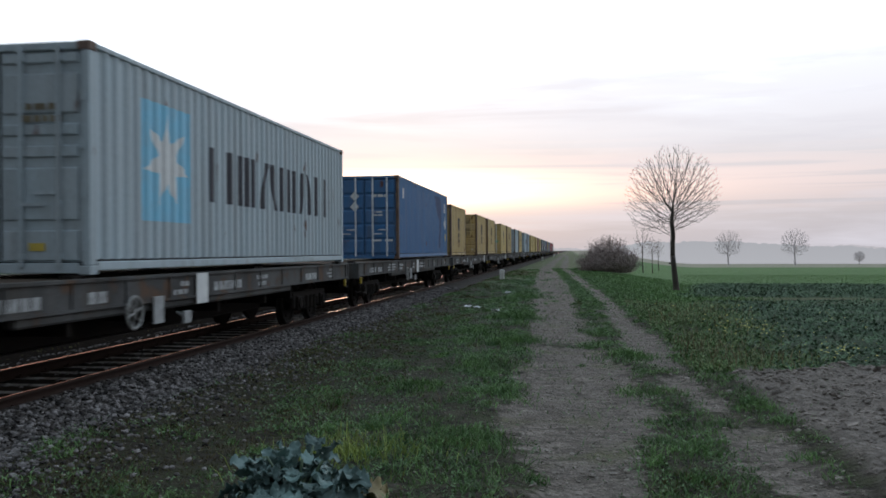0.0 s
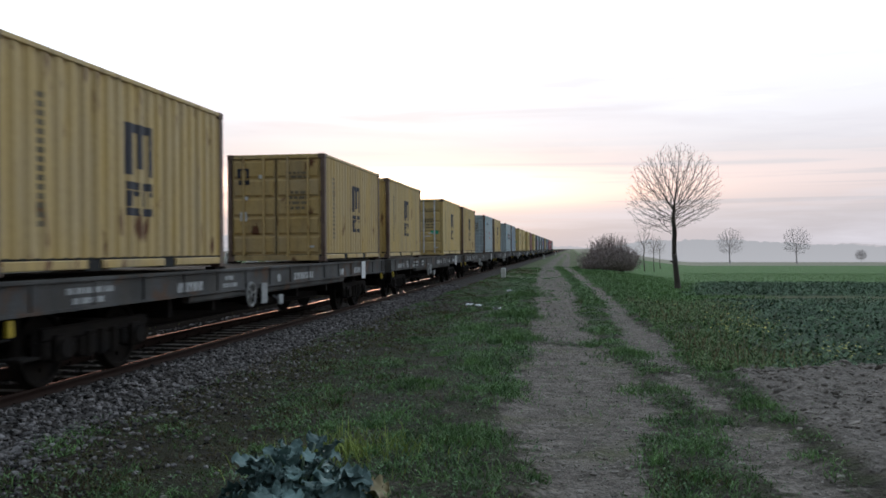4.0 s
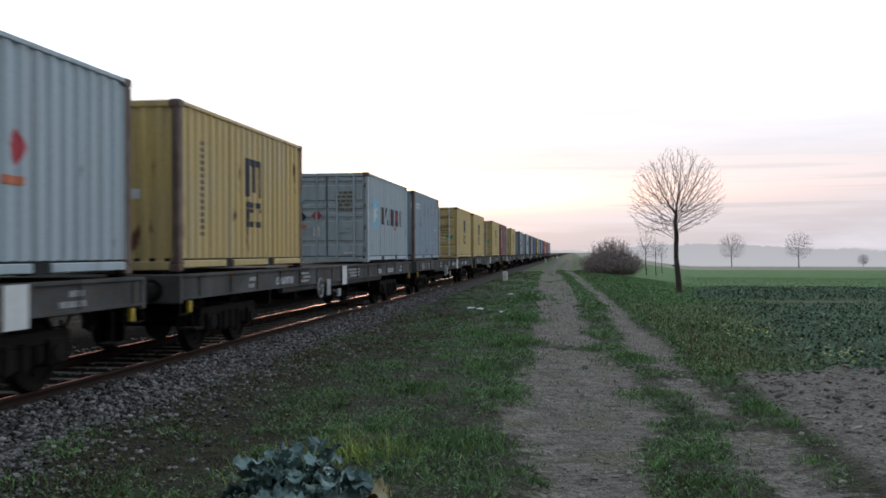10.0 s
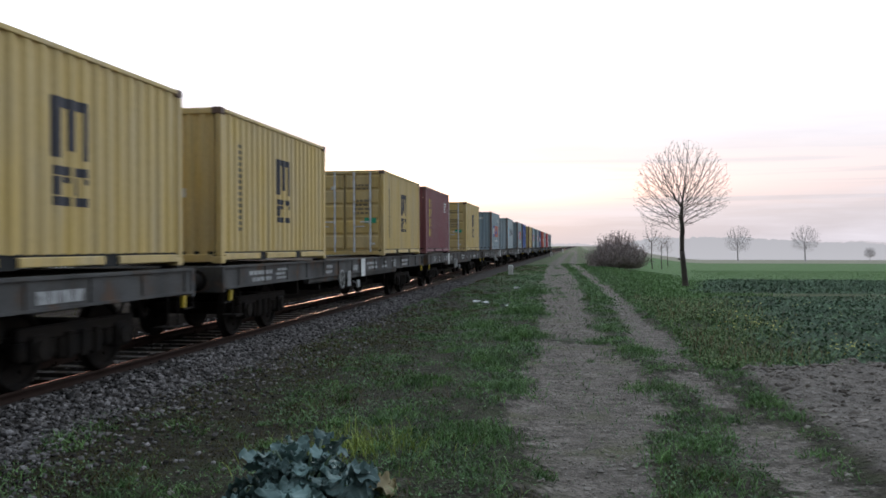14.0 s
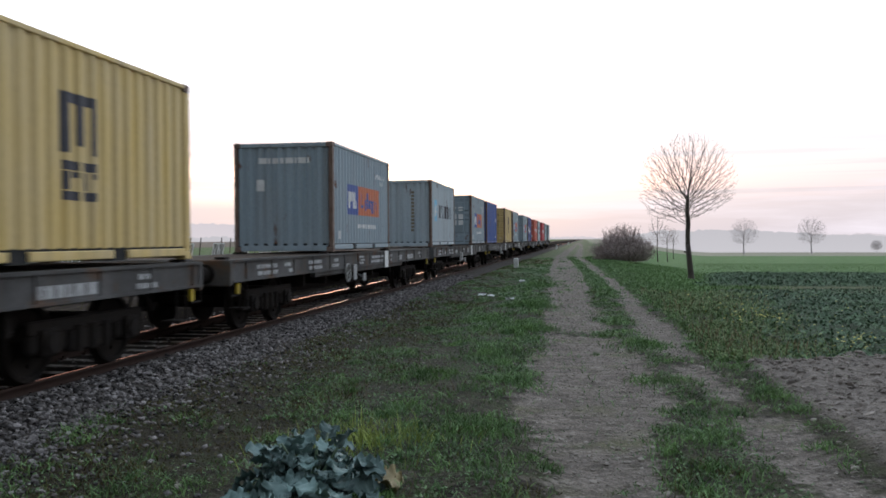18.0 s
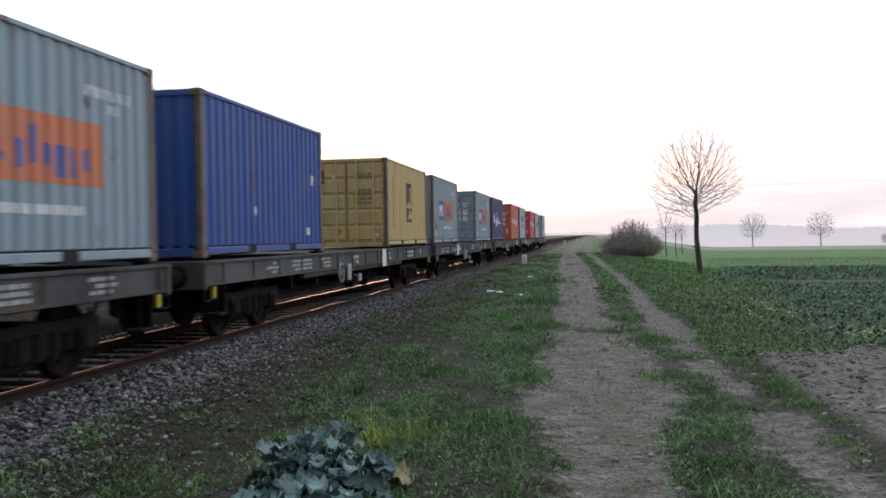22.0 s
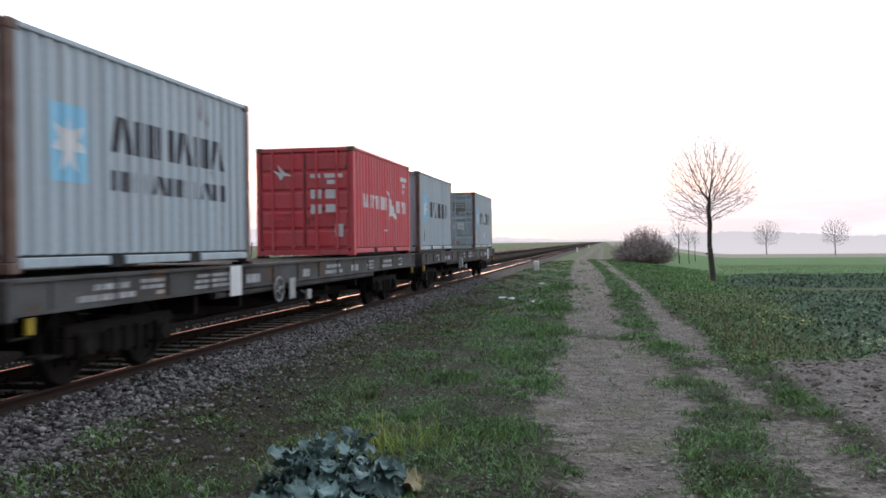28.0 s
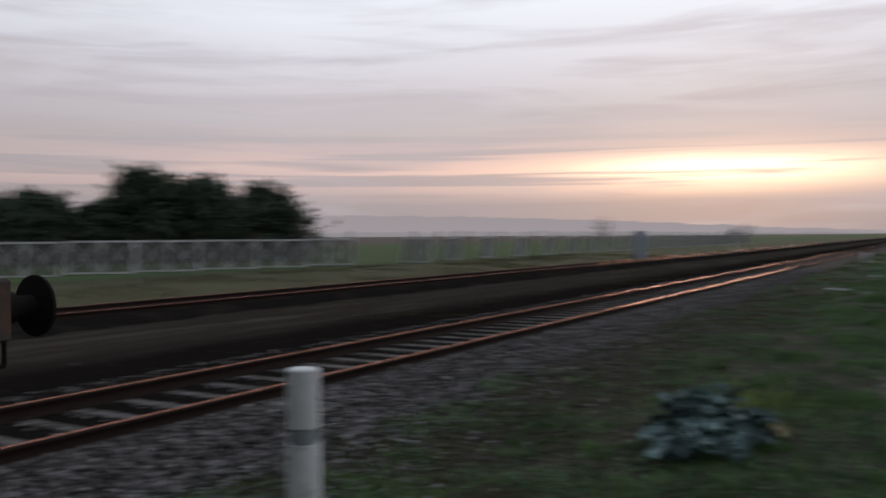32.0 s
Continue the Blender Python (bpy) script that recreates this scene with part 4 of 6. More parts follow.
    load(16, "front", L20, "grey", False, "pale grey container with star panel, streaked wall", grey_star + star20 + [("front", ink_brown, column(1.55, 0.7, 2.2, 11, 0.12, 9))], "rust")
    load(16, "rear", L20, "grey", True, "last pale grey container, hazard label on its doors", grey_star + star20 + grey_door + [("side", ink_yellow, [rect(5.3, 5.45, 0.75, 0.9)]), ("side", ink_white, [[(2.9, 1.75), (3.3, 1.55), (3.5, 1.15), (3.1, 1.3)], [(2.7, 0.6), (3.1, 0.75), (3.0, 0.45)]])], "rust")
# ---- the lie of the land ----
def smooth_step(a, b, v):
    k = np.clip((v - a) / (b - a), 0, 1)
    return k * k * (3 - 2 * k)


def rough_noise(x, y, scale, seed=0.0):
    """Cheap smooth noise for whole arrays: a few crossed waves."""
    x, y = np.asarray(x) * scale, np.asarray(y) * scale
    r = np.zeros(np.broadcast(x, y).shape)
    for i, (a, b, c) in enumerate(((1.0, 0.3, 0.0), (-0.5, 1.1, 1.7), (0.7, -0.9, 4.1), (1.9, 1.3, 2.2), (-2.3, 0.8, 5.0), (0.4, 2.7, 0.9))):
        r = r + np.sin(a * x + b * y + c + seed * (i + 1) + 0.9 * np.sin(0.6 * b * x - 0.5 * a * y + seed)) / (1 + 0.35 * i)
    return r / 3.2


def land(x, y):
    """Height of the ground: level by the path, a shallow dip beside the track bed, falling gently away over the fields to the right."""
    x, y = np.asarray(x, float), np.asarray(y, float)
    far = np.hypot(x, y)
    turn = np.degrees(np.arctan2(x, np.maximum(y, 0.1)))
    fall = -0.0155 * np.clip(far - 22, 0, 5000) * smooth_step(0.5, 8.0, turn) * (y > 0)
    dip = -0.10 * smooth_step(-1.6, -3.4, x) - 0.13 * smooth_step(-4.4, -5.4, x) + 0.16 * smooth_step(-19.0, -24.0, x)
    z = fall + dip
    near = np.exp(-(far / 60) ** 2)
    z = z + near * (0.030 * rough_noise(x, y, 1.7) + 0.022 * rough_noise(x, y, 5.3, 1.0)) * (1 - 0.4 * bare(x, y))
    # the wheel ruts are trodden in
    return z - 0.035 * bare(x, y) * near


RUT_Y = (5.0, 6.0, 7.0, 8.0, 9.1, 10.7, 12.8, 16.0, 21.6, 29.0, 44.0, 80.0)
RUTS = (((-0.22, -0.25, -0.36, -0.56, -0.69, -0.7, -0.6, -0.7, -0.87, -1.17, -1.8, -2.7), (0.40, 0.42, 0.48, 0.7, 0.8, 0.8, 0.64, 0.41, 0.17, 0.2, -0.1, -1.6)),
        ((1.5, 1.45, 1.28, 1.29, 1.3, 1.07, 1.04, 0.95, 0.89, 0.93, 0.3, -0.9), (1.85, 1.8, 1.76, 1.69, 1.6, 1.5, 1.52, 1.55, 1.36, 1.38, 0.95, -0.2)))


def bare(x, y):
    """1 on the trodden ruts of the farm track, 0 in the grass."""
    x, y = np.asarray(x, float), np.asarray(y, float)
    wob = 0.15 * rough_noise(x, y, 2.6, 0.4) + 0.09 * rough_noise(x, y, 6.5, 2.0) + 0.05 * rough_noise(x, y, 15.0, 1.0)
    res = np.zeros(np.broadcast(x, y).shape)
    for lo, hi in RUTS:
        a, b = np.interp(y, RUT_Y, lo), np.interp(y, RUT_Y, hi)
        res = np.maximum(res, smooth_step(a - 0.26, a + 0.2, x + wob) * smooth_step(b + 0.26, b - 0.2, x + wob))
    # grass has crept back into it here and there
    return res * (1 - 0.75 * smooth_step(0.42, 0.75, rough_noise(x, y * 0.7, 2.2, 6.3)))


def tilled(x, y):
    """1 on the tilled brown soil at the field's corner."""
    x, y = np.asarray(x, float), np.asarray(y, float)
    wob = 0.10 * rough_noise(x, y, 2.0, 3.0)
    return smooth_step(1.98, 2.22, x + wob) * smooth_step(12.3, 11.6, y - 0.12 * x + wob)


def crop(x, y):
    """1 in the broad-leaved crop beyond it: a near plot and, past a bare strip, a second sowing."""
    x, y = np.asarray(x, float), np.asarray(y, float)
    wob = 0.4 * rough_noise(x, y, 1.1, 5.0) + 0.3 * rough_noise(x, y, 3.0, 1.0)
    edge = np.interp(y, (11, 12.5, 15.6, 20, 27, 36, 46, 55), (2.6, 2.75, 2.95, 3.4, 3.9, 5.0, 6.6, 8.0))
    near = smooth_step(11.4, 12.4, y - 0.12 * x + wob * 0.5) * smooth_step(30.0, 27.5, y - 0.1 * x + wob)
    second = smooth_step(32.8, 34.6, y + wob) * smooth_step(55.0, 51.5, y + wob)
    return smooth_step(-0.7, 0.9, x - edge + wob) * np.maximum(near, second)


def clod_rise(x, y):
    """Lumps of the tilled soil."""
    return tilled(x, y) * (0.11 * np.abs(rough_noise(x, y, 3.6, 1.5)) + 0.06 * np.abs(rough_noise(x, y, 8.0, 0.5)))


def build_ground():
    turns = np.concatenate([np.linspace(-180, -50, 40, endpoint=False), np.linspace(-50, 40, 430, endpoint=False), np.linspace(40, 180, 42, endpoint=False)])
    rings = np.concatenate([[0.0, 0.8, 1.6, 2.4], 3.0 * 1.0205 ** np.arange(0, 362)])
    A, R = np.meshgrid(np.radians(turns), rings)
    x, y = R * np.sin(A), R * np.cos(A)
    z = land(x, y)
    # clods of the tilled soil
    z = z + clod_rise(x, y)
    n, k = len(rings), len(turns)
    verts = np.stack([x, y, z], -1).reshape(-1, 3)
    i, j = np.meshgrid(np.arange(n - 1), np.arange(k), indexing="ij")
    j2 = (j + 1) % k
    faces = np.stack([i * k + j, i * k + j2, (i + 1) * k + j2, (i + 1) * k + j], -1).reshape(-1, 4)
    me = bpy.data.meshes.new("ground")
    me.from_pydata(verts.tolist(), [], faces[:, ::-1].tolist())
    for name, fn in (("bare", bare), ("tilled", tilled), ("crop", crop)):
        at = me.attributes.new(name, "FLOAT", "POINT")
        at.data.foreach_set("value", fn(x, y).reshape(-1).astype(np.float32))
    me.materials.append(ground_material())
    me.shade_smooth()
    return tagged(new("ground", me), "grassy ground with a rutted farm track and fields", "ground", kind="structure")


def ground_material():
    m = bpy.data.materials.new("ground_of_grass_and_soil")
    m.use_nodes = True
    nt = m.node_tree
    N, L = nt.nodes.new, nt.links.new
    bsdf = nt.nodes["Principled BSDF"]
    tc, sep = N("ShaderNodeTexCoord"), N("ShaderNodeSeparateXYZ")
    L(tc.outputs["Object"], sep.inputs[0])

    def noise_node(s, detail=6):
        n = N("ShaderNodeTexNoise")
        n.inputs["Scale"].default_value, n.inputs["Detail"].default_value = s, detail
        L(tc.outputs["Object"], n.inputs["Vector"])
        return n.outputs["Fac"]

    def ramp(value, lo, hi):
        r = N("ShaderNodeMapRange")
        r.inputs["From Min"].default_value, r.inputs["From Max"].default_value = lo, hi
        L(value, r.inputs["Value"])
        return r.outputs[0]

    def mix(fac, a, b):
        x = N("ShaderNodeMix")
        x.data_type = "RGBA"
        for sock, v in ((x.inputs[0], fac), (x.inputs[6], a), (x.inputs[7], b)):
            if isinstance(v, (int, float)):
                sock.default_value = v
            elif isinstance(v, tuple):
                sock.default_value = (*v, 1)
            else:
                L(v, sock)
        return x.outputs[2]

    def math_node(op, a, b):
        q = N("ShaderNodeMath")
        q.operation = op
        for i, v in enumerate((a, b)):
            if isinstance(v, (int, float)):
                q.inputs[i].default_value = v
            else:
                L(v, q.inputs[i])
        return q.outputs[0]

    def attr(name):
        a = N("ShaderNodeAttribute")
        a.attribute_name = name
        return a.outputs["Fac"]

    big, mid, fine = noise_node(0.35), noise_node(2.4), noise_node(26.0, 4)
    turf = mix(ramp(mid, 0.35, 0.65), (0.040, 0.046, 0.021), (0.048, 0.039, 0.030))
    turf = mix(ramp(fine, 0.45, 0.75), turf, (0.03, 0.034, 0.015))
    turf = mix(ramp(noise_node(6.5), 0.48, 0.62), turf, (0.02, 0.017, 0.012))
    # far turf turns paler along y: haze put into the grass colour
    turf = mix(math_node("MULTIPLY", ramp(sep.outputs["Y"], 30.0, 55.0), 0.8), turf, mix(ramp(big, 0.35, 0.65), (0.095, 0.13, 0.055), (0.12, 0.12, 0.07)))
    # dark soil and moss by the ballast, train's shade put into the colour
    turf = mix(math_node("MULTIPLY", ramp(sep.outputs["X"], -2.4, -3.7), math_node("MULTIPLY", ramp(sep.outputs["Y"], 45.0, 30.0), 0.75)), turf, mix(ramp(noise_node(3.3), 0.42, 0.6), (0.028, 0.027, 0.013), (0.03, 0.022, 0.017)))
    # the fields: young green corn beyond, brown grass and stubble further off
    young = mix(ramp(noise_node(0.12), 0.3, 0.7), (0.092, 0.165, 0.056), (0.105, 0.175, 0.064))
    young = mix(ramp(mid, 0.4, 0.75), young, (0.075, 0.135, 0.048))
    right = math_node("MULTIPLY", ramp(sep.outputs["X"], 1.5, 4.0), ramp(sep.outputs["Y"], 19.0, 27.0))
    col = mix(right, turf, young)
    # stubble tan lightened: distance haze put into its colour
    stubble = mix(ramp(big, 0.35, 0.65), (0.25, 0.23, 0.17), (0.21, 0.20, 0.145))
    col = mix(math_node("MULTIPLY", right, ramp(sep.outputs["Y"], 270.0, 300.0)), col, stubble)
    left_green = ramp(sep.outputs["X"], -26.0, -32.0)
    col = mix(left_green, col, mix(ramp(big, 0.3, 0.7), (0.07, 0.115, 0.037), (0.085, 0.11, 0.045)))
    col = mix(math_node("MULTIPLY", left_green, ramp(sep.outputs["X"], -92.0, -106.0)), col, (0.13, 0.10, 0.078))
    verge = math_node("MULTIPLY", ramp(sep.outputs["X"], -19.0, -20.5), ramp(sep.outputs["X"], -30.0, -26.0))
    col = mix(verge, col, mix(ramp(mid, 0.35, 0.65), (0.12, 0.105, 0.055), (0.085, 0.085, 0.04)))
    # gravelly earth between the lines
    bed = math_node("MULTIPLY", ramp(sep.outputs["X"], -4.7, -5.3), ramp(sep.outputs["X"], -20.0, -19.0))
    gravel = mix(ramp(fine, 0.35, 0.7), (0.062, 0.050, 0.042), (0.028, 0.023, 0.019))
    gravel = mix(ramp(mid, 0.45, 0.65), gravel, (0.05, 0.04, 0.033))
    along = N("ShaderNodeMapping")
    along.inputs["Scale"].default_value = (1.6, 0.16, 1.0)
    L(tc.outputs["Object"], along.inputs[0])
    strew = N("ShaderNodeTexNoise")
    strew.inputs["Scale"].default_value, strew.inputs["Detail"].default_value = 1.2, 7
    L(along.outputs[0], strew.inputs["Vector"])
    gravel = mix(ramp(strew.outputs["Fac"], 0.5, 0.72), gravel, (0.085, 0.07, 0.06))
    # near-black strip by the track: the train's shade painted into the gravel
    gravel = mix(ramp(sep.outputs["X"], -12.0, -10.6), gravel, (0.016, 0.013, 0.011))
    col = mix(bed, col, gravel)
    soil = mix(ramp(mid, 0.3, 0.7), (0.255, 0.218, 0.19), (0.12, 0.102, 0.088))
    soil = mix(ramp(fine, 0.42, 0.75), soil, (0.075, 0.062, 0.052))
    streak = N("ShaderNodeMapping")
    streak.inputs["Scale"].default_value = (1.7, 3.2, 1.0)
    L(tc.outputs["Object"], streak.inputs[0])
    track = N("ShaderNodeTexNoise")
    track.inputs["Scale"].default_value, track.inputs["Detail"].default_value, track.inputs["Roughness"].default_value = 1.9, 9, 0.72
    L(streak.outputs[0], track.inputs["Vector"])
    soil = mix(ramp(track.outputs["Fac"], 0.47, 0.6), soil, (0.075, 0.064, 0.052))
    soil = mix(ramp(noise_node(1.1), 0.55, 0.7), soil, (0.10, 0.10, 0.055))
    soil = mix(ramp(noise_node(60.0, 2), 0.62, 0.72), soil, (0.33, 0.28, 0.235))
    edge = ramp(math_node("ADD", attr("bare"), math_node("MULTIPLY", math_node("SUBTRACT", noise_node(7.0, 9), 0.5), 2.2)), 0.3, 0.75)
    col = mix(edge, col, soil)
    clod = mix(ramp(noise_node(14.0), 0.35, 0.7), (0.19, 0.163, 0.142), (0.11, 0.092, 0.079))
    col = mix(attr("tilled"), col, clod)
    col = mix(attr("crop"), col, (0.045, 0.062, 0.036))
    # a strip of bare brown between the two sowings
    strip = math_node("MULTIPLY", ramp(sep.outputs["X"], 3.6, 5.6), math_node("MULTIPLY", ramp(sep.outputs["Y"], 28.5, 30.0), ramp(sep.outputs["Y"], 34.5, 33.0)))
    col = mix(math_node("MULTIPLY", strip, 0.8), col, (0.095, 0.082, 0.05))
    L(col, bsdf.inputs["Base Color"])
    bsdf.inputs["Roughness"].default_value = 0.95
    L(math_node("MULTIPLY", math_node("SUBTRACT", 1.0, bed), 0.13), bsdf.inputs["Specular IOR Level"])
    b = N("ShaderNodeBump")
    b.inputs["Strength"].default_value, b.inputs["Distance"].default_value = 1.0, 0.05
    L(math_node("ADD", fine, math_node("ADD", mid, noise_node(9.0))), b.inputs["Height"])
    L(b.outputs[0], bsdf.inputs["Normal"])
    return m


# ---- the two lines of rail ----
stone_mat = material("grey_ballast_stone", (0.215, 0.198, 0.194), 0.9, 0, (0.04, 0.035, 0.032), 9, 60, 0.5, 0.3, per_piece=0.8, spec=0.05, by_island=True)
stone_piece = material("grey_ballast_piece", (0.215, 0.198, 0.194), 0.9, 0, (0.04, 0.035, 0.032), 9, 60, 0.5, 0.3, per_piece=0.8, spec=0.05)
# bed stone darkened: shade under the train is put into its colour
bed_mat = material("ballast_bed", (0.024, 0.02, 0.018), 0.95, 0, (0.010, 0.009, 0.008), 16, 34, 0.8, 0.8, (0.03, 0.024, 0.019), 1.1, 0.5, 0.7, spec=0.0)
shoulder_mat = material("ballast_shoulder_stone", (0.085, 0.076, 0.07), 0.95, 0, (0.03, 0.026, 0.023), 14, 30, 0.8, 0.9, (0.05, 0.04, 0.033), 1.3, 0.5, 0.65, spec=0.08)
rail_side = material("rusty_rail_web", (0.035, 0.021, 0.017), 0.8, 0.0, (0.03, 0.018, 0.014), 3, 60, 0.5, 0.2, spec=0.1)
# polished steel with the reflected sunset's orange put into colour and tint
rail_top = material("sunset_tinted_railhead", (0.46, 0.24, 0.19), 0.18, 1.0, (0.40, 0.20, 0.155), 1.5, 40, 0.2, 0.02)
rail_top.node_tree.nodes["Principled BSDF"].inputs["Specular Tint"].default_value = (1.0, 0.63, 0.5, 1)
sleeper_mat = material("concrete_sleeper", (0.20, 0.185, 0.175), 0.9, 0, (0.07, 0.062, 0.055), 3, 40, 0.5, 0.25, (0.08, 0.055, 0.04), 2.5, 0.55, 0.7, per_piece=0.15, spec=0.05)


def rail_mesh(y0, y1, name, head):
    """Flat-bottomed rail, extruded along the line in lengths; its top at z = 0."""
    if head:
        prof = [(-0.015, -0.0012), (-0.012, 0.0006), (0.012, 0.0006), (0.015, -0.0012)]
    else:
        prof = [(0.012, -0.0008), (0.034, -0.004), (0.036, -0.035), (0.010, -0.05), (0.008, -0.125), (0.06, -0.142), (0.064, -0.154), (-0.064, -0.154), (-0.06, -0.142), (-0.008, -0.125), (-0.010, -0.05), (-0.036, -0.035), (-0.034, -0.004), (-0.012, -0.0008), (0.012, -0.0008)]
    ys = [y0 + (y1 - y0) * (i / 60) ** 2 for i in range(61)]
    g = Geo()
    for y in ys:
        g.v += [(x, y, z) for x, z in prof]
    k = len(prof)
    for i in range(len(ys) - 1):
        for j in range(k - 1):
            g.f.append((i * k + j, (i + 1) * k + j, (i + 1) * k + j + 1, i * k + j + 1))
    return g.mesh(name, rail_top if head else rail_side, True)


def sleeper_mesh():
    g = Geo()
    prof = [(-1.25, 0.15, 0.20), (-0.95, 0.15, 0.20), (-0.5, 0.13, 0.19), (0.5, 0.13, 0.19), (0.95, 0.15, 0.20), (1.25, 0.15, 0.20)]
    for x, b, h in prof:
        g.v += [(x, -b, -0.22), (x, -b * 0.7, h - 0.22), (x, b * 0.7, h - 0.22), (x, b, -0.22)]
    for i in range(len(prof) - 1):
        for j in range(3):
            g.f.append((4 * i + j, 4 * i + j + 1, 4 * i + j + 5, 4 * i + j + 4))
    g.f += [(0, 3, 2, 1), (20, 21, 22, 23)]
    return g.mesh("sleeper", sleeper_mat)


def clip_mesh():
    g = Geo()
    for r in (-0.7535, 0.7535):
        for s in (-1, 1):
            g.box(r + s * 0.075 - 0.035, r + s * 0.075 + 0.035, -0.06, 0.06, -0.155, -0.125, 0.01)
            g.rod((r + s * 0.085, 0, -0.15), (r + s * 0.085, 0, -0.09), 0.016)
    return g.mesh("rail_fastening", rail_side)


def stone_meshes(mat, count=9):
    out = []
    rnd = random.Random(5)
    for _ in range(count):
        bm = bmesh.new()
        bmesh.ops.create_icosphere(bm, subdivisions=1, radius=1.0)
        sq = (rnd.uniform(0.75, 1.25), rnd.uniform(0.7, 1.1), rnd.uniform(0.5, 0.8))
        for v in bm.verts:
            k = rnd.uniform(0.72, 1.18)
            v.co = Vector((v.co.x * sq[0], v.co.y * sq[1], v.co.z * sq[2])) * k
        me = bpy.data.meshes.new("ballast_stone")
        bm.to_mesh(me)
        bm.free()
        me.materials.append(mat)
        out.append(me)
    return out


def scatter_mesh(name, sources, places, mat):
    """Joins many small copies into one mesh. places: (x, y, z, size, turn, tilt)."""
    V, F, base = [], [], 0
    data = [(np.array([v.co[:] for v in s.vertices]), [tuple(p.vertices) for p in s.polygons]) for s in sources]
    for i, (x, y, z, size, turn, tilt) in enumerate(places):
        v, f = data[i % len(data)]
        c, s, ct, st = math.cos(turn), math.sin(turn), math.cos(tilt), math.sin(tilt)
        rot = np.array([[c, -s * ct, s * st], [s, c * ct, -c * st], [0, st, ct]])
        V.append(v @ rot.T * size + (x, y, z))
        F += [tuple(base + q for q in p) for p in f]
        base += len(v)
    me = bpy.data.meshes.new(name)
    me.from_pydata(np.concatenate(V).tolist(), [], F)
    me.materials.append(mat)
    return me


def railway(name, x, y0, y1, near, label):
    line = thing(name, pose(x, 0, 0), label, "railway track", kind="structure")
    for s in (-0.7535, 0.7535):
        r = part("rail", cached(("rail", y0, y1), lambda: rail_mesh(y0, y1, "rail", False)), line, "rusty steel rail")
        r.location.x = s
        h = part("railhead", cached(("head", y0, y1), lambda: rail_mesh(y0, y1, "railhead", True)), r, "polished running surface")
    g = Geo()
    ys = [y0 + (y1 - y0) * (i / 80) ** 2 for i in range(81)]
    prof = [(-3.0, -0.42), (-2.2, -0.20), (-1.5, -0.10), (-0.86, -0.10), (-0.8, -0.155), (0.8, -0.155), (0.86, -0.10), (1.55, -0.10), (2.75, -0.34)]
    for y in ys:
        g.v += [(px, y, pz) for px, pz in prof]
    for i in range(80):
        for j in range(len(prof) - 1):
            g.f.append((i * 9 + j, i * 9 + j + 1, (i + 1) * 9 + j + 1, (i + 1) * 9 + j))
    outer = Geo()
    outer.v = g.v
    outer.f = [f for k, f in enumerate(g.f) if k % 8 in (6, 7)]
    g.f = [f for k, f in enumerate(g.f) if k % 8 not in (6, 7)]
    part("ballast_bed", g.mesh("ballast_bed", bed_mat, True), line, "dark ballast, under-train shade put into its colour")
    part("ballast_shoulder", outer.mesh("ballast_shoulder", shoulder_mat if x > -10 else bed_mat, True), line, "grey crushed-stone ballast" if x > -10 else "dark weedy ballast")
    me, clip = cached("sleeper", sleeper_mesh), cached("clip", clip_mesh)
    for i in range(int((near - y0) / 0.6)):
        sl = part("sleeper", me, line)
        sl.location = (0, y0 + 0.3 + i * 0.6, -0.122)
        if y0 + i * 0.6 < 40 and x > -10:
            part("rail_fastening", clip, sl).location = (0, 0, 0.122)
    return line


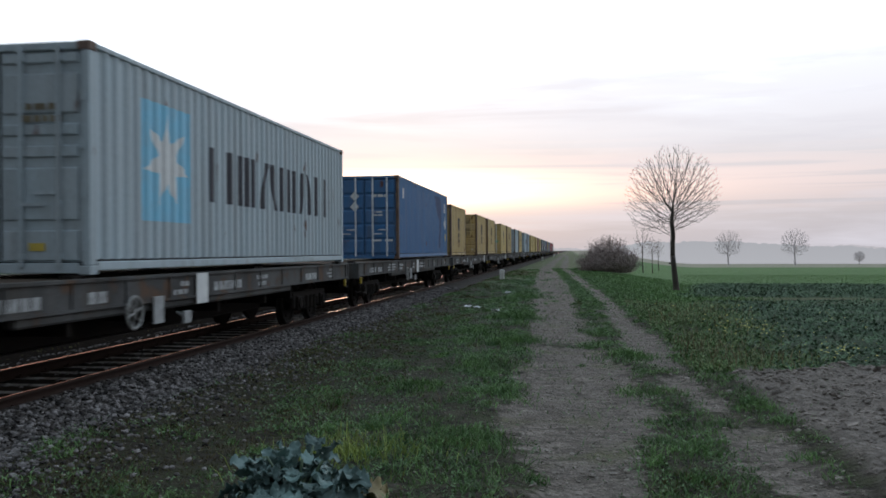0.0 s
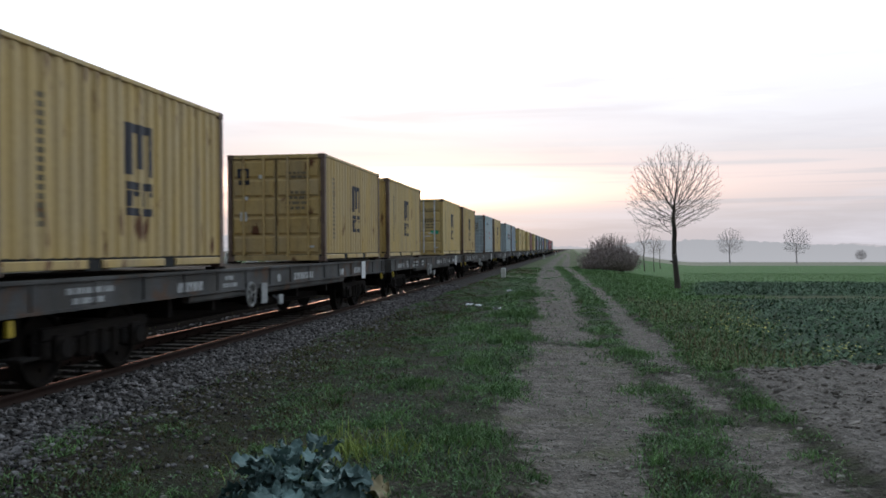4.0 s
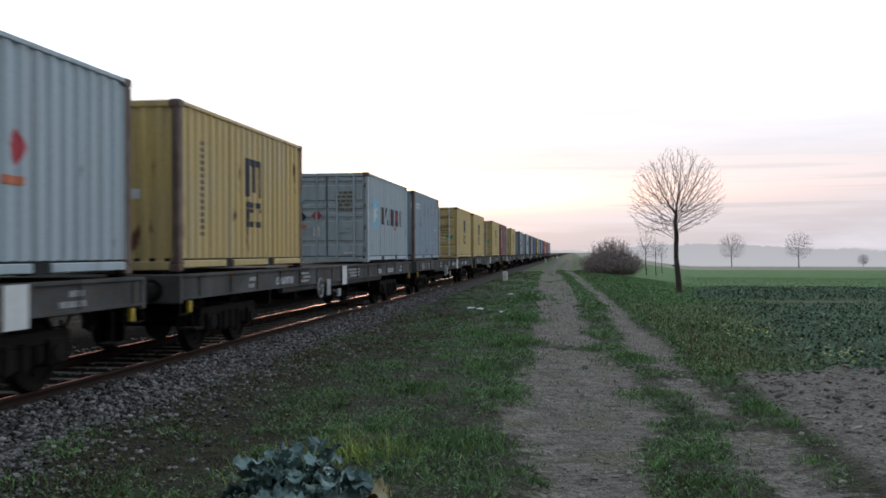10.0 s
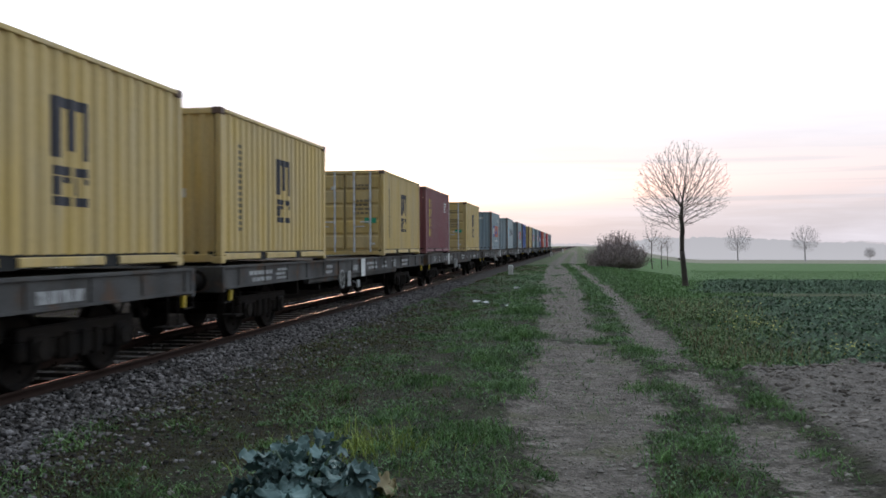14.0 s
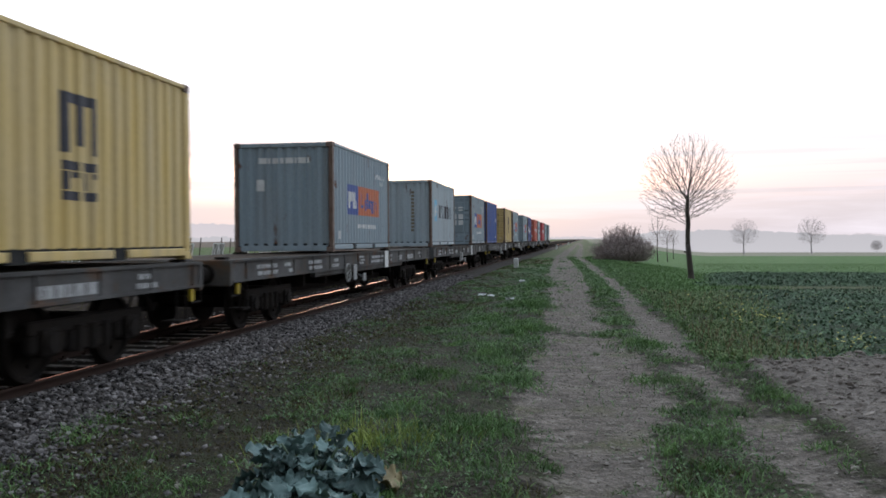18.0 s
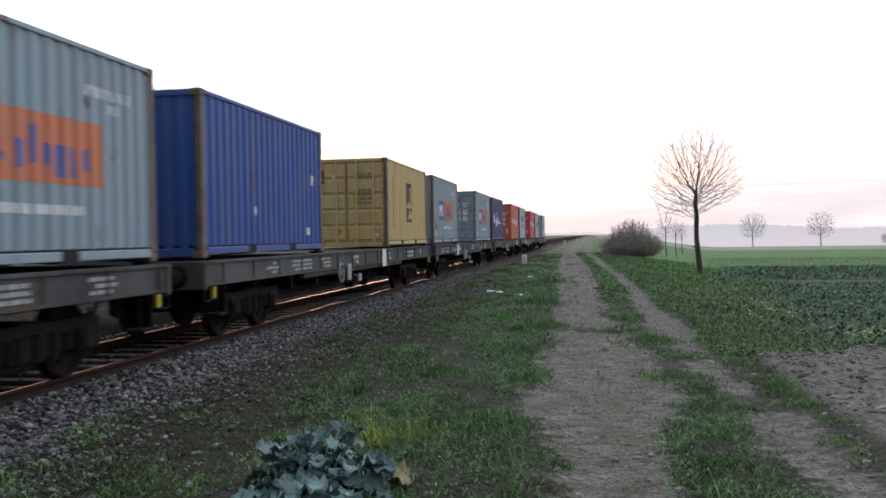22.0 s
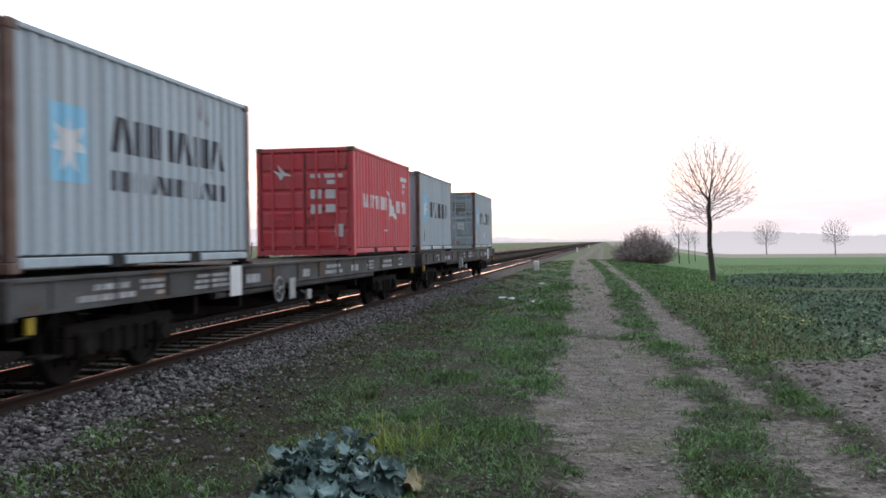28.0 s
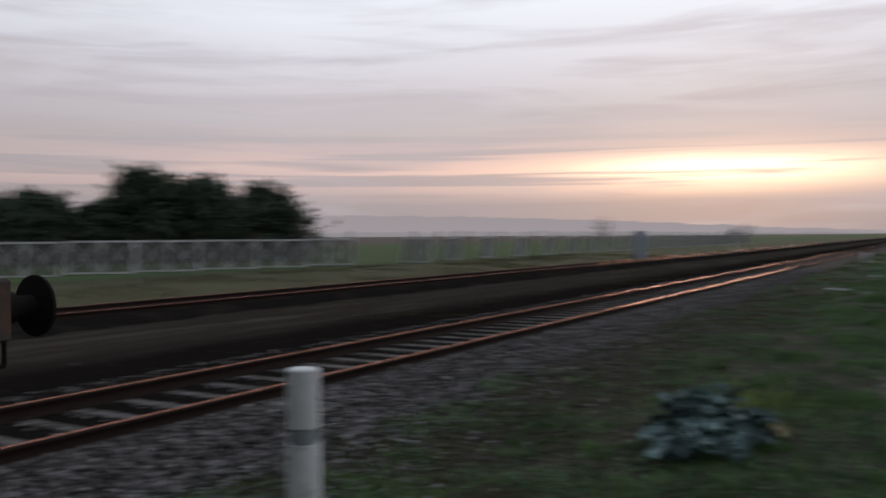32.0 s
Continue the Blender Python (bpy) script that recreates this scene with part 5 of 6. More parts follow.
def build_ballast(line):
    """Loose stones on the near shoulder and between the rails of the nearer line."""
    rnd = random.Random(9)
    src, piece = stone_meshes(stone_mat), stone_meshes(stone_piece)
    places, singles = [], []

    def top(x):
        d = x - LINE_X
        return float(np.interp(d, (-3.0, -2.2, -1.5, -0.86, -0.8, 0.8, 0.86, 1.55, 2.75), (-0.42, -0.20, -0.10, -0.10, -0.155, -0.155, -0.10, -0.10, -0.34)))

    def add(x, y, z, lo=0.018, hi=0.042):
        q = (x, y, z, rnd.uniform(lo, hi), rnd.uniform(0, 6.3), rnd.uniform(-0.6, 0.6))
        if len(singles) < 300 and 6.4 < y < 9.6 and -5.3 < x < -4.7 and rnd.random() < 0.6:
            singles.append(q)
        else:
            places.append(q)
    for _ in range(20000):
        y = 0.5 + 41.0 * rnd.random() ** 1.6
        edge = float(np.interp(y, (4, 8, 14, 30, 45), (-4.6, -4.82, -5.08, -5.23, -5.35)))
        x = -6.15 + (edge + 6.15 + 0.22 * float(rough_noise(0.0, y, 1.9, 2.0))) * rnd.random() ** 0.8 + abs(rnd.gauss(0, 0.10))
        add(x, y, max(top(x), float(land(x, y))) + rnd.uniform(-0.004, 0.022))
    for _ in range(2600):  # the shoulder beside and behind the viewpoint
        x = -6.15 + 1.85 * rnd.random() ** 0.8 + rnd.gauss(0, 0.06)
        y = rnd.uniform(-9.0, 0.6)
        add(x, y, max(top(x), float(land(x, y))) + rnd.uniform(-0.004, 0.022))
    for _ in range(4600):  # strays in the grass
        y = 1.5 + 29.0 * rnd.random() ** 1.6
        x = float(np.interp(y, (4, 8, 14, 30), (-4.6, -4.82, -5.08, -5.23))) + abs(rnd.gauss(0, 0.7))
        add(x, y, float(land(x, y)) + 0.008, 0.016, 0.036)
    for _ in range(5600):
        y = 2.0 + 43 * rnd.random() ** 1.5
        x = LINE_X + rnd.uniform(-2.2, 0.72)
        if abs(abs(x - LINE_X) - 0.7535) > 0.09:
            if ((y - 0.3 + 60) % 0.6 + 0.12) % 0.6 > 0.26:
                add(x, y, top(x) + rnd.uniform(-0.012, 0.004))
    heap = scatter_mesh("ballast_stones", src, places, stone_mat)
    tagged(new("ballast_stones", heap), "loose grey and rust-tinged ballast stones", "ballast", kind="stuff")
    for i, (x, y, z, size, turn, tilt) in enumerate(singles):
        ob = part("ballast_stone", piece[i % len(piece)], line)
        ob.matrix_local = pose(x - LINE_X, y, z, math.degrees(tilt), 0, math.degrees(turn)) @ Matrix.Diagonal((size, size, size, 1))


# ---- what grows ----
grass_mat = material("grass_blades", (0.165, 0.28, 0.095), 0.6, 0, (0.055, 0.105, 0.043), 3.0, 30, 0.2, 0, per_piece=0.4, by_island=True, spec=0.08)
fresh_mat = material("fresh_grass_blades", (0.30, 0.36, 0.085), 0.6, 0, (0.19, 0.25, 0.07), 2.0, 30, 0.2, 0, per_piece=0.35, by_island=True, spec=0.08)
olive_mat = material("olive_grass_blades", (0.095, 0.10, 0.032), 0.65, 0, (0.06, 0.042, 0.025), 2.6, 30, 0.2, 0, per_piece=0.4, by_island=True, spec=0.08)
straw_mat = material("dead_stalks", (0.12, 0.09, 0.055), 0.8, 0, (0.10, 0.07, 0.045), 0.9, 30, 0.2, 0, per_piece=0.4, by_island=True, spec=0.1)
weed_mat = material("low_weed_leaves", (0.165, 0.265, 0.125), 0.55, 0, (0.055, 0.088, 0.045), 3.0, 30, 0.2, 0, per_piece=0.45, by_island=True, spec=0.08)
margin_mat = material("field_edge_leaves", (0.175, 0.23, 0.10), 0.6, 0, (0.095, 0.13, 0.06), 0.9, 20, 0.2, 0, per_piece=0.45, by_island=True, spec=0.08)
crop_mat = material("crop_leaves", (0.12, 0.18, 0.105), 0.55, 0, (0.05, 0.085, 0.05), 0.9, 20, 0.2, 0, per_piece=0.5, by_island=True, spec=0.08)
corn_mat = material("young_corn_blades", (0.13, 0.22, 0.08), 0.6, 0, (0.105, 0.185, 0.065), 0.2, 20, 0.2, 0, per_piece=0.35, by_island=True, spec=0.08)
tan_mat = material("dry_tan_stems", (0.24, 0.20, 0.12), 0.8, 0, (0.17, 0.13, 0.08), 0.9, 30, 0.2, 0, per_piece=0.35, by_island=True, spec=0.1)
flower_mat = material("yellow_flowers", (0.62, 0.56, 0.10), 0.6, 0, scale=2, bump=0)
clod_mat = material("dry_clods", (0.29, 0.26, 0.23), 0.95, 0, (0.19, 0.165, 0.14), 5, 60, 0.5, 0.3, per_piece=0.25, by_island=True, spec=0.1)
lump_mat = material("tilled_lumps", (0.25, 0.22, 0.195), 0.95, 0, (0.15, 0.128, 0.112), 5, 60, 0.6, 0.4, per_piece=0.3, by_island=True, spec=0.05)
leaf_mat = material("waxy_blue_green_leaf", (0.165, 0.235, 0.225), 0.5, 0, (0.075, 0.12, 0.11), 6, 40, 0.3, 0.1, per_piece=0.35, spec=0.08)
dry_leaf_mat = material("yellowed_leaf", (0.27, 0.22, 0.10), 0.6, 0, (0.2, 0.15, 0.07), 6, 40, 0.3, 0.1)
stem_mat = material("pale_green_stem", (0.10, 0.16, 0.09), 0.5, 0, scale=6, bump=0.05)
bark_mat = material("grey_brown_bark", (0.075, 0.06, 0.05), 0.9, 0, (0.045, 0.036, 0.03), 3, 50, 0.5, 0.4)
# bush twigs lighter than twig_mat: haze put into their brown
bush_mat = material("pale_brown_twigs", (0.34, 0.275, 0.26), 0.85, 0, (0.26, 0.205, 0.19), 0.8, 40, 0.3, 0, per_piece=0.4, by_island=True)
# pale copy of the twig colour with distance haze painted in
haze_twig_mat = material("haze_paled_twigs", (0.46, 0.42, 0.42), 0.9, 0, (0.40, 0.36, 0.36), 0.3, 4, 0.2, 0)
twig_mat = material("brown_twigs", (0.17, 0.13, 0.11), 0.85, 0, (0.11, 0.08, 0.065), 2, 40, 0.3, 0)
# needle green raised: haze over the far pines put into the colour
pine_mat = material("dark_needles", (0.085, 0.105, 0.075), 0.7, 0, (0.055, 0.075, 0.052), 1.5, 20, 0.3, 0, per_piece=0.4, by_island=True, spec=0.08)
GROW = np.random.RandomState(11)


def quick_mesh(name, verts, faces, mat):
    me = bpy.data.meshes.new(name)
    me.from_pydata(verts.tolist(), [], faces)
    me.materials.append(mat)
    return me


def blade_mesh(name, x, y, height, width, mat, lean=0.6):
    """Bent blades of grass at the given places: two segments and a tip each."""
    n = len(x)
    z = land(x, y) - 0.005
    a, b = GROW.uniform(0, 2 * np.pi, n), GROW.uniform(0, 2 * np.pi, n)
    reach = height * GROW.uniform(0.1, lean, n)
    sx, sy = np.cos(a) * width / 2, np.sin(a) * width / 2
    bx, by = np.cos(b) * reach, np.sin(b) * reach
    cols = [(x - sx, y - sy, z), (x + sx, y + sy, z), (x + bx * 0.35 + sx * 0.8, y + by * 0.35 + sy * 0.8, z + height * 0.6), (x + bx * 0.35 - sx * 0.8, y + by * 0.35 - sy * 0.8, z + height * 0.6), (x + bx, y + by, z + height)]
    v = np.stack([np.stack(c, -1) for c in cols], 1).reshape(-1, 3)
    faces = []
    for k in range(0, 5 * n, 5):
        faces += [(k, k + 1, k + 2, k + 3), (k + 3, k + 2, k + 4)]
    return quick_mesh(name, v, faces, mat)


def leaf_scatter(name, x, y, z, size, mat, up=0.5, narrow=0.55):
    """Small folded leaves lying or standing at all angles."""
    n = len(x)
    a, t = GROW.uniform(0, 2 * np.pi, n), GROW.uniform(0.05, up, n)
    d = np.stack([np.cos(a) * np.cos(t), np.sin(a) * np.cos(t), np.sin(t)], -1) * size[:, None]
    s = np.stack([-np.sin(a), np.cos(a), np.zeros(n)], -1) * (size * narrow / 2)[:, None]
    p = np.stack([x, y, z], -1)
    drop = np.zeros((n, 3))
    drop[:, 2] = -size * 0.12
    v = np.stack([p, p + d * 0.5 + s + drop, p + d * 0.5 - drop * 0.6, p + d * 0.5 - s + drop, p + d], 1).reshape(-1, 3)
    faces = []
    for k in range(0, 5 * n, 5):
        faces += [(k, k + 1, k + 2), (k, k + 2, k + 3), (k + 1, k + 4, k + 2), (k + 2, k + 4, k + 3)]
    return quick_mesh(name, v, faces, mat)


def spots(n, x0, x1, y0, y1, power=1.8):
    return GROW.uniform(x0, x1, n), y0 + (y1 - y0) * GROW.random_sample(n) ** power


def keep(mask, *arrays):
    k = GROW.random_sample(len(mask)) < mask
    return [a[k] for a in arrays]


def stuff(name, me, label, category):
    return tagged(new(name, me), label, category, kind="stuff")


def tussock(x, y):
    """1 at the heart of a clump, 0 on the dark earth between clumps."""
    c = rough_noise(x, y, 2.3, 7.0) + 0.8 * rough_noise(x, y, 5.3, 2.0) + 0.5 * rough_noise(x, y, 12.0, 5.0)
    return smooth_step(-0.25, 0.5, c + 0.22 * smooth_step(-3.0, -1.0, x))


def grassland(x, y):
    """How thickly grass grows at a place, 0 to 1."""
    clump = tussock(x, y)
    right = smooth_step(-2.4, -1.2, x)
    edge = np.interp(y, (4, 8, 14, 30, 45), (-4.5, -4.72, -5.0, -5.15, -5.3)) + 0.25 * rough_noise(x, y, 2.3, 4.0)
    return (0.05 + 0.95 * clump) * (1 - 0.97 * np.clip(bare(x, y) * 1.5 - 0.75 * np.abs(rough_noise(x, y, 11.0, 3.0)), 0, 1)) * (1 - 0.97 * tilled(x, y)) * (1 - 0.8 * crop(x, y)) * smooth_step(-0.3, 0.25, x - edge) * (0.75 + 0.25 * right)


def build_grass():
    x, y = spots(300000, -5.3, 3.6, 1.6, 78.0, 2.4)
    bx, by = spots(26000, -5.2, 3.2, -9.0, 1.6, 1.0)
    x, y = np.concatenate([x, bx]), np.concatenate([y, by])
    x, y = keep(grassland(x, y), x, y)
    far = 1 + np.maximum(y, 0) / 22
    tuft = smooth_step(0.1, 0.7, rough_noise(x, y, 2.1, 3.3)) * (0.35 + 0.65 * smooth_step(-2.6, -1.2, x))
    h = GROW.uniform(0.012, 0.036, len(x)) * (0.45 + 1.5 * tussock(x, y) ** 1.5 + 0.8 * tuft) * (0.85 + 0.15 * far)
    olive = rough_noise(x, y, 0.8, 1.1) + 0.5 * rough_noise(x, y, 2.7, 4.0) - 0.75 * smooth_step(-3.6, -1.6, x) + GROW.normal(0, 0.2, len(x)) > 0.02
    for k, mat, nm, lab in ((~olive, grass_mat, "grass", "short green grass beside the farm track"), (olive, olive_mat, "dry_grass", "olive and brownish grass by the ballast")):
        stuff(nm, blade_mesh(nm, x[k], y[k], h[k], 0.007 * far[k], mat, 2.4), lab, "grass")
    # a low mossy mat on the darkened earth by the ballast
    x, y = spots(52000, -5.0, -2.0, 3.2, 24.0, 1.7)
    x, y = keep(smooth_step(-2.0, -2.8, x) * smooth_step(-4.85, -4.5, x) * (0.25 + 0.75 * smooth_step(-0.3, 0.3, rough_noise(x, y, 3.1, 8.0) + 0.5 * rough_noise(x, y, 9.0, 1.0))), x, y)
    stuff("moss_mat", blade_mesh("moss_mat", x, y, GROW.uniform(0.006, 0.022, len(x)) * (1 + y / 30), 0.008 + 0.0004 * y, olive_mat, 2.6), "low olive moss and stubble by the ballast", "moss")
    # taller bright tufts
    xs, ys, hs = [], [], []
    tufts = [(-0.95, 15.6, 0.5, 0.16, 700), (-0.9, 7.3, 0.45, 0.09, 900), (0.95, 7.2, 0.42, 0.06, 600), (0.9, 13.5, 0.45, 0.10, 700), (-1.3, 21.0, 0.6, 0.2, 700), (-1.2, 12.2, 0.5, 0.11, 700), (0.8, 10.2, 0.35, 0.08, 500),
             (-1.9, 10.2, 0.4, 0.09, 400), (1.9, 9.2, 0.3, 0.08, 350), (0.62, 6.7, 0.1, 0.11, 90), (-0.75, 9.8, 0.35, 0.08, 400), (-1.5, 30.0, 0.7, 0.24, 600), (-2.0, 17.5, 0.6, 0.14, 500)]
    rnd = random.Random(77)
    for _ in range(230):  # small scattered ones
        cx, cy = rnd.uniform(-3.2, 2.1), 4.5 + 26 * rnd.random() ** 1.7
        b = float(bare(cx, cy))
        if float(tilled(cx, cy)) < 0.3 and rnd.random() > 0.75 * b:
            tufts.append((cx, cy, rnd.uniform(0.07, 0.22), rnd.uniform(0.03, 0.08) * (1 - 0.4 * b) * (1 + cy / 40), int(rnd.uniform(40, 150) * (1 - 0.5 * b))))
    for cx, cy, r, hh, n in tufts:
        xs.append(cx + GROW.normal(0, r * 0.5, n))
        ys.append(cy + GROW.normal(0, r * 0.6, n))
        hs.append(hh * GROW.uniform(0.25, 1.1, n))
    x, y, h = map(np.concatenate, (xs, ys, hs))
    stuff("grass_tufts", blade_mesh("grass_tufts", x, y, h, 0.0055 + y * 0.0003, grass_mat, 1.7), "taller bright green tufts of grass", "grass")
    x, y = -1.75 + GROW.normal(0, 0.32, 520), 6.75 + GROW.normal(0, 0.3, 520)
    stuff("fresh_grass", blade_mesh("fresh_grass", x, y, GROW.uniform(0.05, 0.19, 520), 0.007, fresh_mat, 1.5), "yellow-green fresh grass behind the cabbage", "grass")
    x, y = spots(9000, -5.0, -0.8, 1.8, 30.0, 1.7)
    x, y = keep(0.1 + 0.6 * (rough_noise(x, y, 1.2, 9.0) > 0.2), x, y)
    stuff("dead_stalks", blade_mesh("dead_stalks", x, y, GROW.uniform(0.03, 0.09, len(x)), 0.005 + y * 0.0003, straw_mat, 1.8), "dead brown stalks among the weeds", "weeds")
    x, y = spots(175000, -5.1, 3.2, 1.6, 52.0, 2.3)
    bx, by = spots(14000, -5.0, 3.2, -9.0, 1.6, 1.0)
    x, y = np.concatenate([x, bx]), np.concatenate([y, by])
    x, y = keep((0.06 + 0.94 * tussock(x + 0.3, y - 0.2)) * (1 - 0.94 * bare(x, y)) * (1 - 0.93 * tilled(x, y)) * smooth_step(3.9, 1.2, np.abs(x + 1.2)), x, y)
    z = land(x, y) + GROW.uniform(0.0, 0.032, len(x))
    stuff("low_weeds", leaf_scatter("low_weeds", x, y, z, GROW.uniform(0.008, 0.032, len(x)) * (1 + np.maximum(y, 0) / 24), weed_mat, 0.9), "low broad-leaved weeds in the grass", "weeds")
    x, y = spots(30000, -4.8, 2.2, 2.6, 26.0, 1.8)
    x, y = keep(0.06 + 0.6 * bare(x, y), x, y)
    src = stone_meshes(clod_mat, 5)
    stuff("pebbles", scatter_mesh("pebbles", src, [(a, b, float(c) + 0.002, rnd.uniform(0.005, 0.016) + 0.022 * rnd.random() ** 9, rnd.uniform(0, 6), rnd.uniform(-0.4, 0.4)) for a, b, c in zip(x, y, land(x, y))], clod_mat), "small pebbles and crumbs of earth on the track", "pebbles")
    # scraps of grass between the two lines and on the far verge
    x, y = np.concatenate([GROW.uniform(-15.0, -9.6, 9000), GROW.uniform(-27.5, -19.2, 14000)]), 3.0 + 67.0 * GROW.random_sample(23000) ** 1.6
    x, y = keep((0.15 + 0.85 * (rough_noise(x, y, 0.7, 8.0) > 0.05)) * ((x < -18) | (y > 14)), x, y)
    h = np.where(x < -18, GROW.uniform(0.05, 0.2, len(x)), GROW.uniform(0.02, 0.07, len(x)))
    stuff("lineside_weeds", blade_mesh("lineside_weeds", x, y, h, 0.012 + y * 0.0005, olive_mat, 1.4), "dull brown weeds between the lines", "weeds")
    x, y = spots(22000, 1.9, 8.0, 5.0, 13.5, 1.1)
    x, y = keep(tilled(x, y), x, y)
    stuff("soil_clods", scatter_mesh("soil_clods", src, [(a, b, float(c) - 0.005, rnd.uniform(0.012, 0.06) * (0.2 + 0.8 * rnd.random() ** 1.4), rnd.uniform(0, 6), rnd.uniform(-0.5, 0.5)) for a, b, c in zip(x, y, land(x, y) + clod_rise(x, y))], lump_mat), "dry brown clods of tilled soil", "soil")


def build_crop():
    x, y = spots(205000, 1.6, 25.0, 11.2, 55.5, 1.3)
    thick = smooth_step(-0.6, 0.1, rough_noise(x, y, 1.6, 2.2) + 0.4 * rough_noise(x, y, 4.0, 0.3))
    x, y = keep(crop(x, y) ** 0.8 * (0.5 + 0.5 * thick), x, y)
    h = 0.10 * (0.55 + 0.75 * rough_noise(x, y, 1.5, 1.0) + 0.3 * rough_noise(x, y, 4.5, 2.0)) * (0.35 + 0.65 * crop(x, y))
    z = land(x, y) + np.clip(h, 0.02, 1) * GROW.random_sample(len(x)) ** 0.6 + 0.015
    stuff("crop_leaves", leaf_scatter("crop_leaves", x, y, z, GROW.uniform(0.02, 0.075, len(x)) * (1 + y / 60), crop_mat, 1.0, 0.75), "dark blue-green broad-leaved field crop", "crop")
    # weedy margin with yellow flowers: leaves, grass and last year's tan stems
    x, y = spots(60000, 1.4, 6.0, 11.8, 27.5, 1.15)
    edge = np.interp(y, (11, 16, 22, 28, 42), (3.2, 3.6, 4.2, 4.8, 6.0))
    x, y = keep(smooth_step(1.5, 1.85, x) * smooth_step(0.6, -0.8, x - edge) * (0.25 + 0.75 * smooth_step(-0.4, 0.3, rough_noise(x, y, 1.7, 4.4))) * (1 - bare(x, y)), x, y)
    tan = (GROW.random_sample(len(x)) < 0.02 + 0.07 * smooth_step(-0.1, 0.5, rough_noise(x, y, 0.9, 2.4))) & (y < 28)
    leafy = ~tan & (GROW.random_sample(len(x)) < 0.6)
    for k, nm, lab in ((leafy, "field_margin_weeds", "leafy green weeds along the field edge"),):
        stuff(nm, leaf_scatter(nm, x[k], y[k], land(x[k], y[k]) + GROW.uniform(0.01, 0.10, k.sum()), GROW.uniform(0.015, 0.05, k.sum()) * (1 + y[k] / 40), margin_mat, 1.1), lab, "weeds")
    k = ~tan & ~leafy
    stuff("field_margin_grass", blade_mesh("field_margin_grass", x[k], y[k], GROW.uniform(0.03, 0.11, k.sum()), 0.009 + 0.0006 * y[k], grass_mat, 1.6), "green grass along the field edge", "grass")
    stuff("dry_field_stems", blade_mesh("dry_field_stems", x[tan], y[tan], GROW.uniform(0.08, 0.26, tan.sum()), 0.008 + 0.0003 * y[tan], tan_mat, 0.7), "dry tan stems along the field edge", "weeds")
    x, y = np.concatenate([GROW.normal(3.15, 0.4, 90), GROW.normal(3.75, 0.2, 40), GROW.uniform(2.0, 6.0, 60)]), np.concatenate([GROW.normal(17.2, 1.2, 90), GROW.normal(12.8, 0.25, 40), GROW.uniform(13, 26, 60)])
    stuff("yellow_flowers", leaf_scatter("yellow_flowers", x, y, land(x, y) + GROW.uniform(0.10, 0.26, len(x)), GROW.uniform(0.025, 0.055, len(x)), flower_mat, 0.6, 1.0), "small yellow flower heads above the crop", "flowers")
    # grass of the sward between the track and the far plots
    x, y = spots(30000, -0.6, 7.5, 26.0, 66.0, 1.2)
    x, y = keep((1 - bare(x, y)) * (1 - crop(x, y)) * smooth_step(7.5, 5.0, x), x, y)
    stuff("sward", blade_mesh("sward", x, y, GROW.uniform(0.03, 0.09, len(x)), 0.03, corn_mat, 1.8), "green sward beside the far end of the track", "grass")
    # thin young corn of the field beyond
    x, y = spots(30000, 3.5, 42.0, 40.0, 100.0, 1.0)
    x, y = keep(smooth_step(0, 2.5, x - 0.13 * y + 2.0) * (1 - crop(x, y)), x, y)
    stuff("young_corn", blade_mesh("young_corn", x, y, GROW.uniform(0.02, 0.06, len(x)), 0.035, corn_mat, 2.0), "short bright green young corn", "crop")


def big_leaf(rnd, length, width, droop, frill):
    """One broad waxy leaf with a wavy, lobed rim on a short stalk; it grows along +y from the origin."""
    rows, cols = 17, 11
    g = Geo()
    ph, bend = rnd.uniform(0, 6), rnd.uniform(-0.25, 0.25)
    for i in range(rows):
        t = i / (rows - 1)
        blade = max(0.0, (t - 0.16) / 0.84)
        w = width * (0.05 + 0.98 * max(0.0, 1 - abs(2 * blade ** 0.85 - 1) ** 3) ** 0.55) * (1 + 0.05 * math.sin(15 * t + ph)) if t > 0.16 else width * 0.06
        y = length * t * (1 - 0.22 * droop * t)
        z = length * (0.42 * t - 0.75 * droop * t * t)
        for j in range(cols):
            s = j / (cols - 1) * 2 - 1
            ruffle = frill * s * s * math.sin(17 * t + 2.5 * s + ph) + 0.35 * frill * math.sin(29 * t - 6 * s) * s * s
            g.v.append((s * w / 2 + bend * length * t * t, y + 0.5 * frill * math.sin(9 * s + ph) * t, z + ruffle + 0.10 * w * s * s - 0.02 * w * (abs(s) < 0.1)))
    for i in range(rows - 1):
        for j in range(cols - 1):
            a = i * cols + j
            g.f.append((a, a + 1, a + cols + 1, a + cols))
    return g


